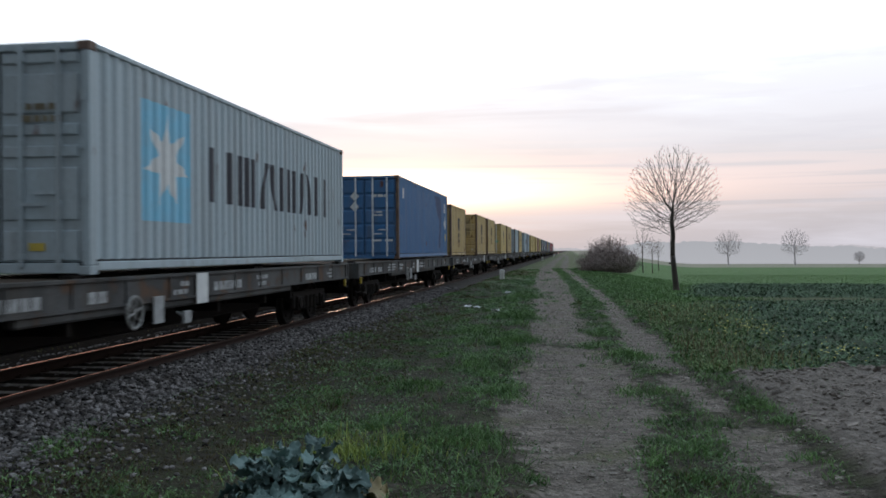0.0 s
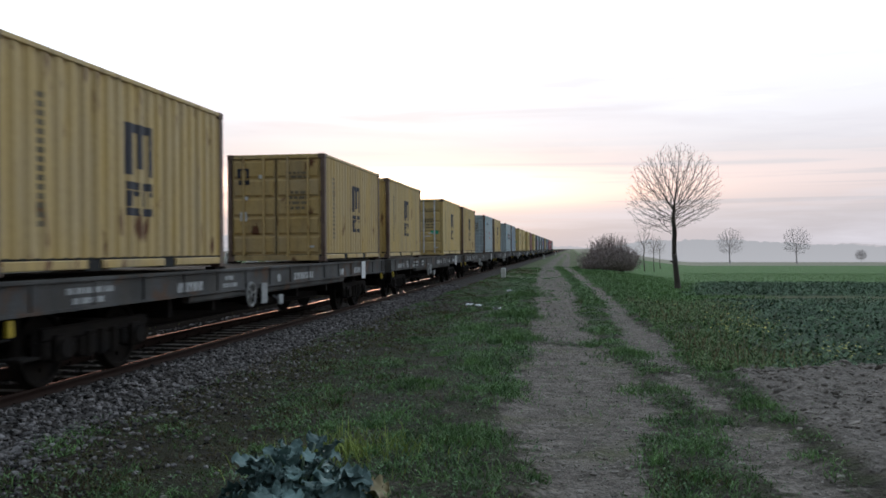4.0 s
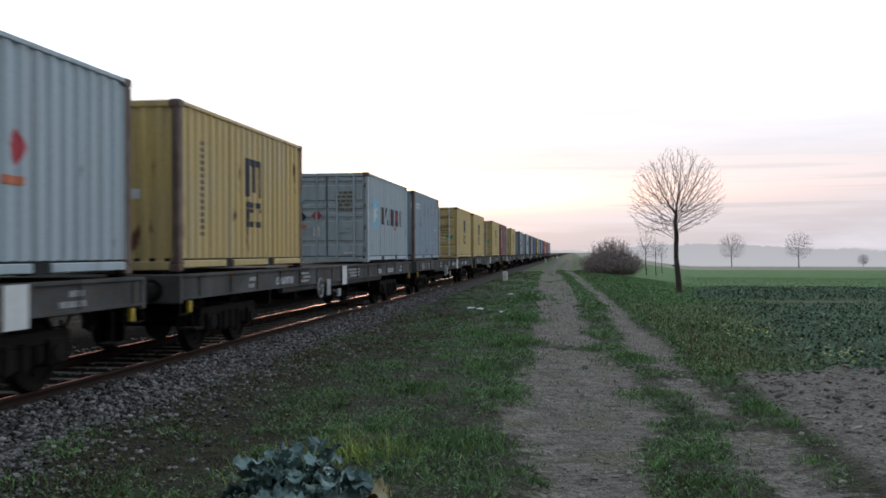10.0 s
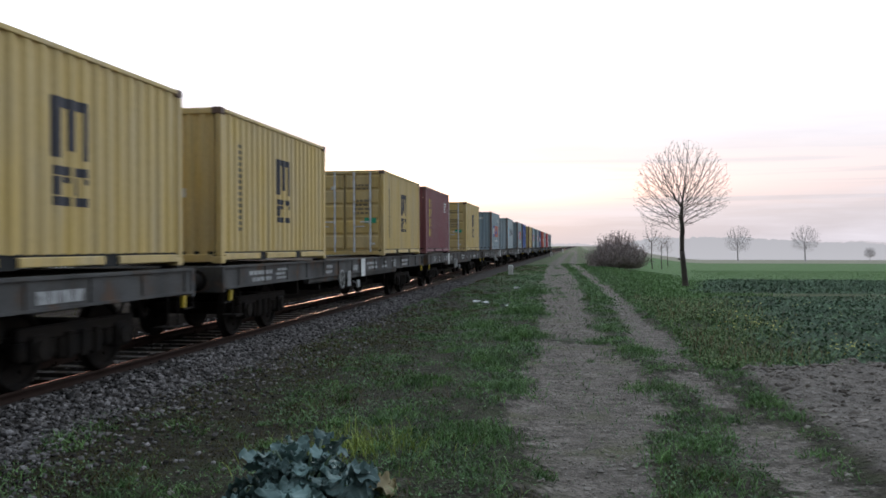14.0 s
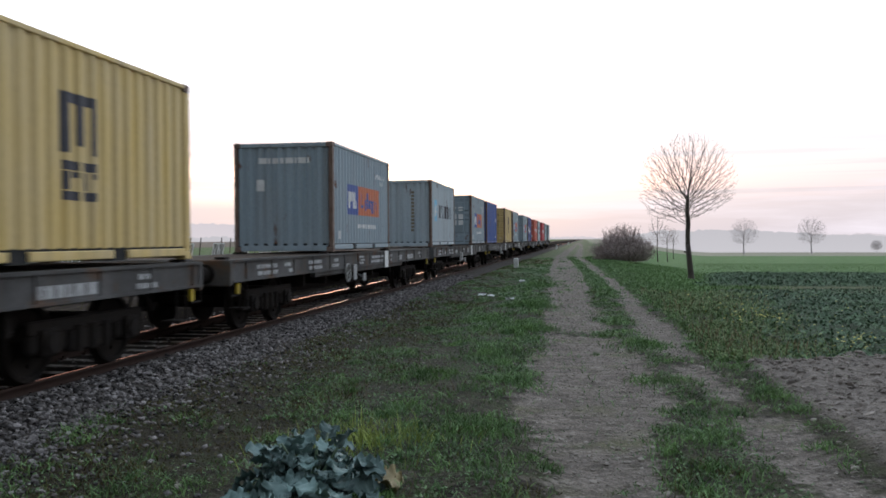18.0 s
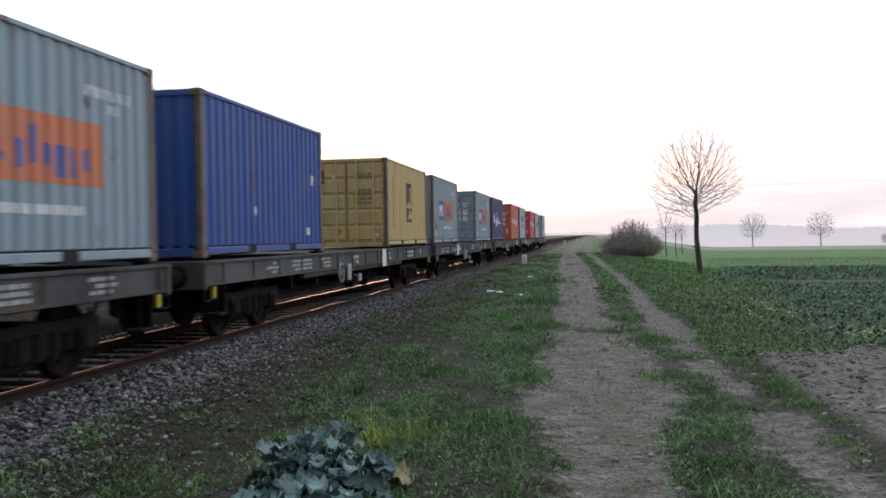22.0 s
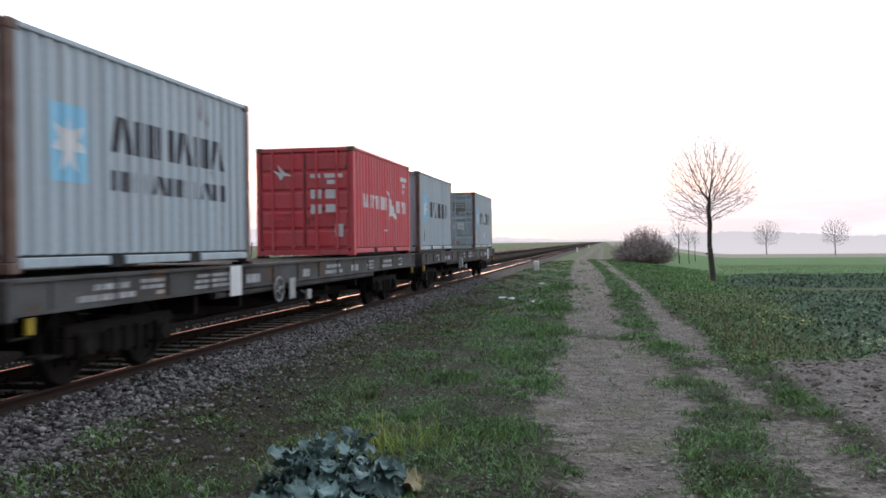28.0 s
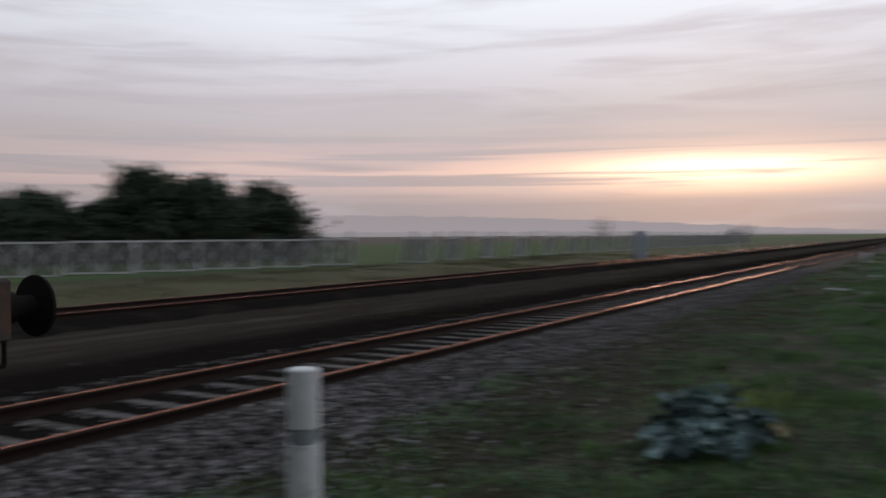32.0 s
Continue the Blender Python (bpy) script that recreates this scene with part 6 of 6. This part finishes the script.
def build_cabbage():
    """The blue-green wild cabbage in the foreground."""
    rnd = random.Random(4)
    x0, y0 = -1.71, 5.35
    plant = thing("wild_cabbage", pose(x0, y0, float(land(x0, y0))), "blue-green wild cabbage with frilled waxy leaves", "plant")
    stem = Geo()
    for k in range(5):
        a = k * 1.3
        stem.tube([((0.05 * math.cos(a) * t * 4, 0.05 * math.sin(a) * t * 4, 0.34 * t), (1, 0, 0), (0, 1, 0), 0.018 - 0.01 * t) for t in (0, 0.35, 0.7, 1.0)], 7)
    part("stem", stem.mesh("stem", stem_mat, True), plant)
    for k in range(104):
        t = k / 103
        dry = k in (7, 15)
        size = 0.22 if dry else rnd.uniform(0.6, 1.2) * (0.23 - 0.08 * t)
        g = big_leaf(rnd, size, size * rnd.uniform(0.62, 0.88), rnd.uniform(0.15, 0.9), size * (0.07 + 0.06 * rnd.random()))
        ob = part("leaf", g.mesh("leaf", dry_leaf_mat if dry else leaf_mat, True), plant, "yellowed dry leaf" if dry else "")
        turn = -70 - 12 * (k == 15) if dry else k * 137.5 + rnd.uniform(-20, 20)
        r = 0.04 + 0.40 * rnd.random() * (1 - 0.5 * t)
        ob.matrix_local = pose(r * -math.sin(radians(turn)), r * math.cos(radians(turn)), 0.04 + 0.29 * t * rnd.uniform(0.5, 1.12), rnd.uniform(-45, 25) + 20 * t, rnd.uniform(-35, 35), turn)
    # lower leaves sprawl forward over the grass
    for k in range(52):
        size = rnd.uniform(0.12, 0.24)
        g = big_leaf(rnd, size, size * rnd.uniform(0.62, 0.9), rnd.uniform(0.3, 1.0), size * (0.07 + 0.06 * rnd.random()))
        ob = part("leaf", g.mesh("leaf", leaf_mat, True), plant)
        y = -0.15 - 0.75 * rnd.random()
        x = rnd.uniform(-0.34, 0.34) * (1 + 0.3 * y) + 0.10
        ob.matrix_local = pose(x, y, 0.06 + (0.30 + 0.20 * y) * rnd.random(), rnd.uniform(-40, 20), rnd.uniform(-35, 35), rnd.uniform(90, 270))


def grown(rx, rz, cz, fork, seed, points, step, lift=0.18, flare=None):
    """Twigs that grow towards scattered points of light in an egg-shaped crown: nodes and their parents."""
    r = np.random.RandomState(seed)
    p = r.normal(0, 1, (points * 3, 3))
    p = p / np.linalg.norm(p, axis=1)[:, None] * (r.random_sample((points * 3, 1)) ** 0.42)
    lump = 1 + 0.13 * rough_noise(p[:, 0] * 2 + seed, p[:, 1] * 2 + p[:, 2], 1.6, seed * 0.1)
    p = p * lump[:, None] * (rx, rx, rz) + (0, 0, cz)
    p = p[p[:, 2] > cz - rz * (0.86 - 0.25 * r.random_sample(len(p)))]
    if flare:  # the crown's underside rises outwards from the fork
        p = p[np.hypot(p[:, 0] + 0.25 * rx, p[:, 1]) < (p[:, 2] - fork) * flare + 0.12 * rx]
    p = p[:points]
    nodes, up = [np.array((0.0, 0.0, z)) for z in np.arange(fork * 0.72, fork + 0.01, step)], []
    up = [-1] + list(range(len(nodes) - 1))
    # a leader with a few crooked turns, so that the limbs leave it at several heights
    q = nodes[-1].copy()
    for i in range(int((cz - 0.25 * rz - fork) / step)):
        q = q + step * np.array((0.12 * math.sin(i * 0.5 + seed), 0.12 * math.cos(i * 0.37 + seed), 0.98))
        nodes.append(q.copy())
        up.append(len(nodes) - 2)
    best, near = np.full(len(p), 1e9), np.zeros(len(p), int)

    def meet(first):
        for k in range(first, len(nodes)):
            d = np.linalg.norm(p - nodes[k], axis=1)
            m = d < best
            best[m], near[m] = d[m], k
    meet(0)
    alive = np.ones(len(p), bool)
    for _ in range(90):
        pull = {}
        for a in np.nonzero(alive)[0]:
            v = p[a] - nodes[near[a]]
            pull.setdefault(int(near[a]), []).append(v / max(1e-6, np.linalg.norm(v)))
        first = len(nodes)
        for k, vs in pull.items():
            d = np.sum(vs, 0) / len(vs) + r.normal(0, 0.17, 3) + (0, 0, lift)
            q = nodes[k] + d / max(1e-6, np.linalg.norm(d)) * step
            nodes.append(q)
            up.append(k)
        if first == len(nodes) or len(nodes) > 9000:
            break
        meet(first)
        alive &= best > step * 1.25
        if not alive.any():
            break
    return nodes, up


def bare_tree(x, y, height, crown, seed, label, points=1500, fork=0.30, girth=0.026, lean=-0.04, thin=0.0045, material_=None, lift=0.18, flare=None, taper=0.6):
    mat = material_ or twig_mat
    tree = thing("bare_tree", pose(x, y, float(land(x, y)) - 0.05), label, "tree")
    X, Y = (1, 0, 0), (0, 1, 0)
    hf = height * fork
    rx, rz = height * crown / 2, height * (1 - fork * 0.92) / 2
    nodes, up = grown(rx, rz, height - rz, hf, seed, points, height * 0.016, lift, flare)
    n = len(nodes)
    kids = [[] for _ in range(n)]
    for k in range(1, n):
        kids[up[k]].append(k)
    load_ = np.zeros(n)
    for k in range(n - 1, -1, -1):
        load_[k] = sum(load_[c] for c in kids[k]) if kids[k] else 1.0
    rad = thin + (height * girth * 0.8 - thin) * ((load_ - 1) / max(1.0, load_[0])) ** taper
    shift = np.array((lean * hf, 0, 0))
    g = Geo()
    prof = [(0, 1.55), (0.04, 1.15), (0.2, 1.0), (0.5, 0.92), (0.73, 0.86)]
    g.tube([((lean * hf * t / 0.73, 0, hf * t), X, Y, height * girth * k) for t, k in prof], 10)
    g.rod((0, 0, hf * 0.55), (-0.05 * height, 0, hf * 0.58), height * girth * 0.3, 6)
    # follow the stoutest way up as the trunk; every side branch from it is a limb
    stem, k = [0], 0
    while kids[k] and load_[k] > 0.12 * load_[0]:
        k = max(kids[k], key=lambda c: load_[c])
        stem.append(k)
    g.tube([(tuple(nodes[k] + shift), X, Y, rad[k]) for k in stem], 8)
    part("trunk", g.mesh("trunk", material_ or bark_mat, True), tree, "grey-brown trunk")
    on_stem = set(stem)
    for foot in stem:
        for first in kids[foot]:
            if first in on_stem:
                continue
            b, todo = Geo(), [(foot, first)]
            while todo:
                a, k = todo.pop()
                chain = [a, k]
                while kids[k]:
                    nxt = max(kids[k], key=lambda c: load_[c])
                    todo += [(k, c) for c in kids[k] if c != nxt]
                    chain.append(nxt)
                    k = nxt
                r0 = min(rad[chain[0]], rad[chain[1]] * 1.15)
                d = Vector(nodes[chain[-1]] - nodes[chain[0]]).normalized()
                u = d.orthogonal().normalized()
                w = d.cross(u)
                b.tube([(tuple(nodes[c] + shift), u, w, r0 if i == 0 else float(rad[c])) for i, c in enumerate(chain)], 5 if rad[chain[1]] > 0.012 else 3, False)
            part("limb", b.mesh("limb", bark_mat if load_[first] > 60 and material_ is None else mat), tree)
    return tree


def thicket(x, y, wide, tall, seed, label, stems=420):
    """A dense leafless bush: stems that arch up and out, with side twigs."""
    rnd = random.Random(seed)
    bush = thing("bush", pose(x, y, float(land(x, y)) - 0.05), label, "bush")
    g = Geo()
    for _ in range(stems):
        a, r = rnd.uniform(0, 2 * math.pi), rnd.random() ** 0.6
        foot = Vector((math.cos(a) * r * wide * 0.38, math.sin(a) * r * wide * 0.38, 0))
        top = tall * (1 - 0.62 * r * r) * rnd.uniform(0.45, 0.95)
        tip = Vector((math.cos(a) * r * wide * 0.52, math.sin(a) * r * wide * 0.52, top)) + Vector((rnd.gauss(0, 0.15), rnd.gauss(0, 0.15), 0)) * tall * 0.4
        mid = foot.lerp(tip, 0.5) + Vector((rnd.gauss(0, 0.06), rnd.gauss(0, 0.06), 0)) * tall
        k = 0.0055 * tall
        for p, q, rr in ((foot, mid, k), (mid, tip, k * 0.7)):
            g.rod(p, q, rr, 3)
        for _ in range(9):
            t = rnd.uniform(0.2, 1)
            p = foot.lerp(mid, t * 2) if t < 0.5 else mid.lerp(tip, t * 2 - 1)
            q = p + Vector((rnd.gauss(0, 1), rnd.gauss(0, 1), rnd.gauss(0.35, 0.7))) * tall * 0.085
            g.rod(p, q, k * 0.5, 3)
    tagged(part("twig_mass", g.mesh("twig_mass", bush_mat), bush), kind="stuff")
    return bush


def pine(x, y, tall, wide, seed, label):
    """A bushy dark conifer: trunk, whorls of limbs and many tufts of needles."""
    rnd = random.Random(seed)
    tree = thing("pine_tree", pose(x, y, float(land(x, y)) - 0.05), label, "tree", "pines beyond the line")
    part("trunk", Geo().tube([((0, 0, tall * t), (1, 0, 0), (0, 1, 0), 0.03 * tall * (1 - 0.85 * t)) for t in (0, 0.3, 0.6, 0.95)], 8).mesh("trunk", bark_mat), tree)
    g, P = Geo(), []
    for i in range(60):
        t = 0.06 + 0.92 * (i + rnd.random()) / 60
        a = i * 2.4
        reach = wide / 2 * (1 - t) ** 0.42 * (0.75 + 0.25 * min(1, t * 5)) * rnd.uniform(0.65, 1.2)
        p, q = Vector((0, 0, tall * t)), Vector((math.cos(a) * reach, math.sin(a) * reach, tall * min(t + 0.08, 1.02)))
        g.rod(p, q, 0.006 * tall * (1.1 - t), 4)
        for _ in range(34):
            P.append(p.lerp(q, rnd.uniform(0.25, 1.05)) + Vector((rnd.gauss(0, 1), rnd.gauss(0, 1), rnd.gauss(0, 0.8))) * wide * 0.075)
    tagged(part("limb_whorl", g.mesh("limb_whorl", bark_mat), tree), kind="stuff")
    P = np.array([p[:] for p in P])
    P = np.repeat(P, 3, 0) + GROW.normal(0, wide * 0.02, (len(P) * 3, 3))
    part("needles", leaf_scatter("needles", P[:, 0], P[:, 1], P[:, 2], GROW.uniform(0.2, 0.5, len(P)), pine_mat, 1.3, 0.45), tree, "dark green needles")
    return tree


# ---- what stands along the line ----
white_wood = material("weathered_white_wood", (0.78, 0.76, 0.75), 0.8, 0, (0.46, 0.44, 0.43), 3, 40, 0.4, 0.1)
slat_mat = material("grey_slats", (0.26, 0.245, 0.235), 0.85, 0, (0.18, 0.17, 0.16), 3, 40, 0.4, 0.1, per_piece=0.25)
stake_mat = material("dark_stakes", (0.10, 0.075, 0.06), 0.9, 0, scale=3, bump=0.1)
white_paint = material("white_painted_concrete", (0.74, 0.74, 0.73), 0.6, 0, (0.62, 0.62, 0.60), 4, 40, 0.3, 0.1, (0.35, 0.33, 0.30), 5, 0.6, 0.72)
band_dark = material("worn_grey_band", (0.30, 0.33, 0.33), 0.7, 0, scale=5, bump=0.1)
cabinet_mat = material("pale_blue_cabinet", (0.36, 0.44, 0.56), 0.6, 0, (0.3, 0.37, 0.48), 3, 40, 0.3, 0.05)


def snow_fence(m):
    """A leaning wooden snow-fence panel: frame, crossed braces, slats and two stakes."""
    w, h = 3.0, 1.55
    f = thing("snow_fence_panel", m, "weathered wooden snow-fence panel leaning on stakes in the field", "fence panel", "snow-fence panels")
    for name, a, b, c, d in (("top_bar", -w / 2, w / 2, h - 0.09, h), ("bottom_bar", -w / 2, w / 2, 0.0, 0.09), ("side_bar", -w / 2, -w / 2 + 0.09, 0.09, h - 0.09), ("side_bar", w / 2 - 0.09, w / 2, 0.09, h - 0.09), ("middle_bar", -0.045, 0.045, 0.09, h - 0.09)):
        part(name, cached(("fence", name, a), lambda: Geo().box(a, b, -0.03, 0.03, c, d, 0.006).mesh(name, white_wood)), f)
    for s in (-1, 1):
        for k in (0, 1):
            x0, x1 = sorted((s * 0.05, s * (w / 2 - 0.09)))
            za, zb = (0.09, h - 0.09) if k else (h - 0.09, 0.09)
            part("brace", cached(("brace", s, k), lambda: Geo().rod((x0, -0.045 - 0.012 * k, za), (x1, -0.045 - 0.012 * k, zb), 0.034, 4).mesh("brace", white_wood)), f)
    for i in range(18):
        x = -w / 2 + 0.13 + i * (w - 0.26) / 17
        ob = part("slat", cached("slat", lambda: Geo().box(-0.04, 0.04, 0.032, 0.05, 0.02, h - 0.03).mesh("slat", slat_mat)), f)
        ob.location.x = x
    for x in (-1.3, 1.2):
        ob = part("stake", cached("stake", lambda: Geo().rod((0, 0.75, -0.15), (0, 0.5, 2.1), 0.045, 6).mesh("stake", stake_mat)), f)
        ob.location.x = x
    return f


def build_lineside():
    places = [(-28.9, 45.2, -22), (-30.0, 51.6, -38), (-30.0, 57.0, -45), (-29.8, 62.5, -48)] + [(-29.7 + 0.02 * k, 68 + 5.4 * k, -50) for k in range(16)]
    places += [(-30.6 - 0.72 * k, 38.6 - 3.3 * k, 36 + 0.6 * k) for k in range(9)]
    first = snow_fence(pose(places[0][0], places[0][1], float(land(*places[0][:2])), -12, 0, places[0][2]))
    for x, y, turn in places[1:]:
        copy_thing(first, pose(x, y, float(land(x, y)), -12, 0, turn))
    # marker stones and posts
    for x, y, w, h in ((-3.95, 51.7, 0.26, 0.62), (-4.6, 150.0, 0.26, 0.7), (-4.4, 250.0, 0.26, 0.7)):
        ob = thing("marker_stone", pose(x, y, float(land(x, y)) - 0.04), "white concrete marker stone beside the ballast", "marker stone", "white lineside markers")
        part("stone", Geo().box(-w / 2, w / 2, -w / 2, w / 2, 0, h, 0.03).mesh("stone", white_paint), ob)
    x, y = -3.25, 2.34
    post = thing("marker_post", pose(x, y, float(land(x, y)) - 0.1), "round white marker post with a grey band", "marker post")
    X, Y = (1, 0, 0), (0, 1, 0)
    part("shaft", Geo().tube([((0, 0, z), X, Y, r) for z, r in ((0, 0.094), (0.60, 0.094))], 20).mesh("shaft", white_paint, False), post)
    part("band", Geo().tube([((0, 0, z), X, Y, r) for z, r in ((0.60, 0.083), (0.69, 0.083))], 20).mesh("band", band_dark, False), post, "worn grey band")
    part("cap", Geo().tube([((0, 0, z), X, Y, r) for z, r in ((0.69, 0.09), (1.01, 0.09), (1.02, 0.078))], 20).mesh("cap", white_paint, False), post)
    # relay cabinet and warning sign by the far line
    x, y = -19.3, 60.5
    cab = thing("relay_post", pose(x, y, float(land(x, y)) - 0.05), "narrow pale blue relay cabinet by the far line", "cabinet")
    part("body", Geo().box(-0.24, 0.24, -0.2, 0.2, 0.1, 1.75, 0.02).mesh("body", cabinet_mat), cab)
    part("hood", Geo().box(-0.30, 0.30, -0.26, 0.26, 1.75, 2.12, 0.04).mesh("hood", cabinet_mat), cab)
    part("plinth", Geo().box(-0.28, 0.28, -0.24, 0.24, 0.0, 0.1, 0.01).mesh("plinth", band_dark), cab)
    x, y = -20.6, 98.8
    sign = thing("warning_sign", pose(x, y, float(land(x, y)) - 0.05), "dark triangular warning sign on a white post", "sign")
    part("post", Geo().rod((0, 0, 0), (0, 0, 1.9), 0.06, 8).mesh("post", white_paint), sign)
    tri = Geo()
    tri.v = [(-0.5, -0.08, 1.75), (0.5, -0.08, 1.75), (0, -0.08, 2.65), (-0.5, -0.05, 1.75), (0.5, -0.05, 1.75), (0, -0.05, 2.65)]
    tri.f = [(0, 1, 2), (5, 4, 3), (0, 3, 4, 1), (1, 4, 5, 2), (2, 5, 3, 0)]
    part("plate", tri.mesh("plate", ink_black), sign)
    inner = Geo()
    inner.v = [(-0.16, -0.086, 1.9), (0.16, -0.086, 1.9), (0, -0.086, 2.25)]
    inner.f = [(0, 1, 2)]
    part("plate_centre", inner.mesh("plate_centre", ink_white), sign)
    # litter
    for k, (x, y) in enumerate(((-2.6, 24.6), (-2.95, 25.6), (-1.9, 22.6), (-2.3, 33.0))):
        g = Geo()
        rnd = random.Random(k)
        for i in range(4):
            for j in range(4):
                g.v.append(((i - 1.5) * 0.07, (j - 1.5) * 0.06, rnd.uniform(0.03, 0.11)))
        g.f = [(4 * i + j, 4 * i + j + 4, 4 * i + j + 5, 4 * i + j + 1) for i in range(3) for j in range(3)]
        ob = new("litter", g.mesh("litter", ink_white))
        ob.location = (x, y, float(land(x, y)))
        tagged(ob, "crumpled white scrap of litter in the grass", "litter", "scraps of litter")


def build_trees():
    bare_tree(4.8, 41.2, 6.75, 0.64, 21, "leafless roadside tree with a round twiggy crown", 4200, 0.34, 0.0195, thin=0.0048, lean=-0.07, lift=0.30, flare=1.9, taper=0.55)
    thicket(3.0, 70.0, 4.7, 3.15, 3, "dense leafless brown bush beside the farm track", 620)
    thicket(1.9, 69.0, 2.6, 1.6, 5, "low bramble bush beside the larger one", 160)
    for x, y, h, s in ((6.6, 82.0, 4.3, 31), (8.0, 88.0, 3.8, 32), (11.5, 118.0, 4.4, 33)):
        bare_tree(x, y, h, 0.42, s, "thin leafless sapling behind the bush", 260, 0.35, 0.011, thin=0.007)
    for x, y, h, s in ((86.0, 500.0, 20.0, 41), (121.0, 500.0, 20.5, 42), (154.0, 500.0, 8.0, 43)):
        bare_tree(x, y, h, 0.82, s, "distant leafless field tree, haze put into its colour", 1500, 0.2, 0.02, thin=0.03, material_=haze_twig_mat, lift=0.4)
    for x, y, h, s in ((-52.0, 145.0, 5.2, 51), (-36.0, 187.0, 4.2, 52)):
        bare_tree(x, y, h, 0.9, s, "distant leafless tree beyond the far line", 500, 0.2, 0.02, thin=0.01)
    rnd = random.Random(90)
    kinds = []
    for k in range(34):
        # a shelter belt that runs towards the camera, in two uneven rows; tallest at its far end
        t = k // 2 / 16
        turn, dist = 42.0 + 46.0 * t ** 0.9 + rnd.uniform(-0.8, 0.8), 63.0 - 15.0 * t + 4.5 * (k % 2) + rnd.uniform(-1, 1)
        x, y = -dist * math.sin(radians(turn)), dist * math.cos(radians(turn))
        h = (5.0 if 1 <= k <= 5 else 3.7 if k else 3.4) * rnd.uniform(0.86, 1.12)
        if len(kinds) < 5:
            kinds.append((pine(x, y, 4.0, 6.0, 60 + k, "bushy dark green pine behind the snow fence"), 4.0))
            ob = kinds[-1][0]
        else:
            ob = copy_thing(kinds[k % 5][0], pose(x, y, 0))
        grow = h / 4.0
        ob.matrix_world = pose(x, y, float(land(x, y)) - 0.1, 0, 0, rnd.uniform(0, 360)) @ Matrix.Diagonal((1.25, 1.25, grow, 1))


def build_distance():
    """Hills and woods on the skyline, glowing with painted haze, so far off that they do not shift."""
    # unlit emission colour: the haze of distance is painted into it
    m = bpy.data.materials.new("painted_haze_glow")
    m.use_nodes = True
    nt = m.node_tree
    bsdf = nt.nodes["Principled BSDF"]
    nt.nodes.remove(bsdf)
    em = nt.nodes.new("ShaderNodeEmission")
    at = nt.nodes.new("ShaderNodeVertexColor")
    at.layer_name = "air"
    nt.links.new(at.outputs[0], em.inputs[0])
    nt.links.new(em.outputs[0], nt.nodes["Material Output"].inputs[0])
    rnd = random.Random(8)
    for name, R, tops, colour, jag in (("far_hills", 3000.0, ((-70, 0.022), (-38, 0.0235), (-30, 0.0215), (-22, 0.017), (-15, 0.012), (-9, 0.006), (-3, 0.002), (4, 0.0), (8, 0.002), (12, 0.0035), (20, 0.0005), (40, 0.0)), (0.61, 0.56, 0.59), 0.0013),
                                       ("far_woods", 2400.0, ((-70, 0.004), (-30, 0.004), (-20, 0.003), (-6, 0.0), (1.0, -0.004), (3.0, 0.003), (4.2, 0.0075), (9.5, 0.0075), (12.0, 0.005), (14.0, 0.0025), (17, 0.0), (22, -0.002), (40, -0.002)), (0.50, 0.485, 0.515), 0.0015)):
        g, cols = Geo(), []
        az = np.arange(-75, 42, 0.12)
        for k, a in enumerate(az):
            h = float(np.interp(a, [t[0] for t in tops], [t[1] for t in tops])) + jag * (rnd.random() + float(rough_noise(a, 0.0, 2.2, 3.0)) + float(rough_noise(a, 0.0, 9.0, 1.0)) * 0.6)
            x, y = R * math.sin(radians(a)), R * math.cos(radians(a))
            g.v += [(x, y, -60.0), (x, y, 1.6 + R * h)]
        g.f = [(2 * i, 2 * i + 2, 2 * i + 3, 2 * i + 1) for i in range(len(az) - 1)]
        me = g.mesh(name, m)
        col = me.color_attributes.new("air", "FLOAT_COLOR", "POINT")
        for k, d in enumerate(col.data):  # painted haze, paler at the foot
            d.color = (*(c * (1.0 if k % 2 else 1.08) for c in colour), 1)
        tagged(new("backdrop", me), "pale hills and woods on the skyline, haze painted into their glow", "hills", kind="structure")


# ---- the place ----
build_ground()
near_line = railway("railway_track", LINE_X, -14.0, 900.0, 90.0, "single line of rusty rails on concrete sleepers and ballast")
far_line = railway("railway_track", NEXT_LINE_X, -14.0, 900.0, 60.0, "second line of rusty rails beyond the first")
build_distance()
build_train()
build_lineside()
build_trees()
build_cabbage()
build_crop()
build_grass()
build_ballast(near_line)


# ---- what moves: the train rolls by and its wheels turn ----
def motions():
    times = [float(t) for t in range(0, 31)] + [30.2 + 0.15 * k for k in range(1, 12)] + [32.0]
    for ob, along, z in TRAIN:
        walk(ob, [(t, pose(LINE_X, along - run(t), z)) for t in times])

    # wheels: one row every other picture, every picture once the train is fast
    ticks = [k / 15 for k in range(0, 331)] + [22.0 + k / 30 for k in range(1, 301)]
    for wheel in WHEELS:
        at = wheel.location.copy()
        walk(wheel, [(t, pose(at.x, at.y, at.z, math.degrees(run(t) / 0.46) % 360)) for t in ticks])


motions()
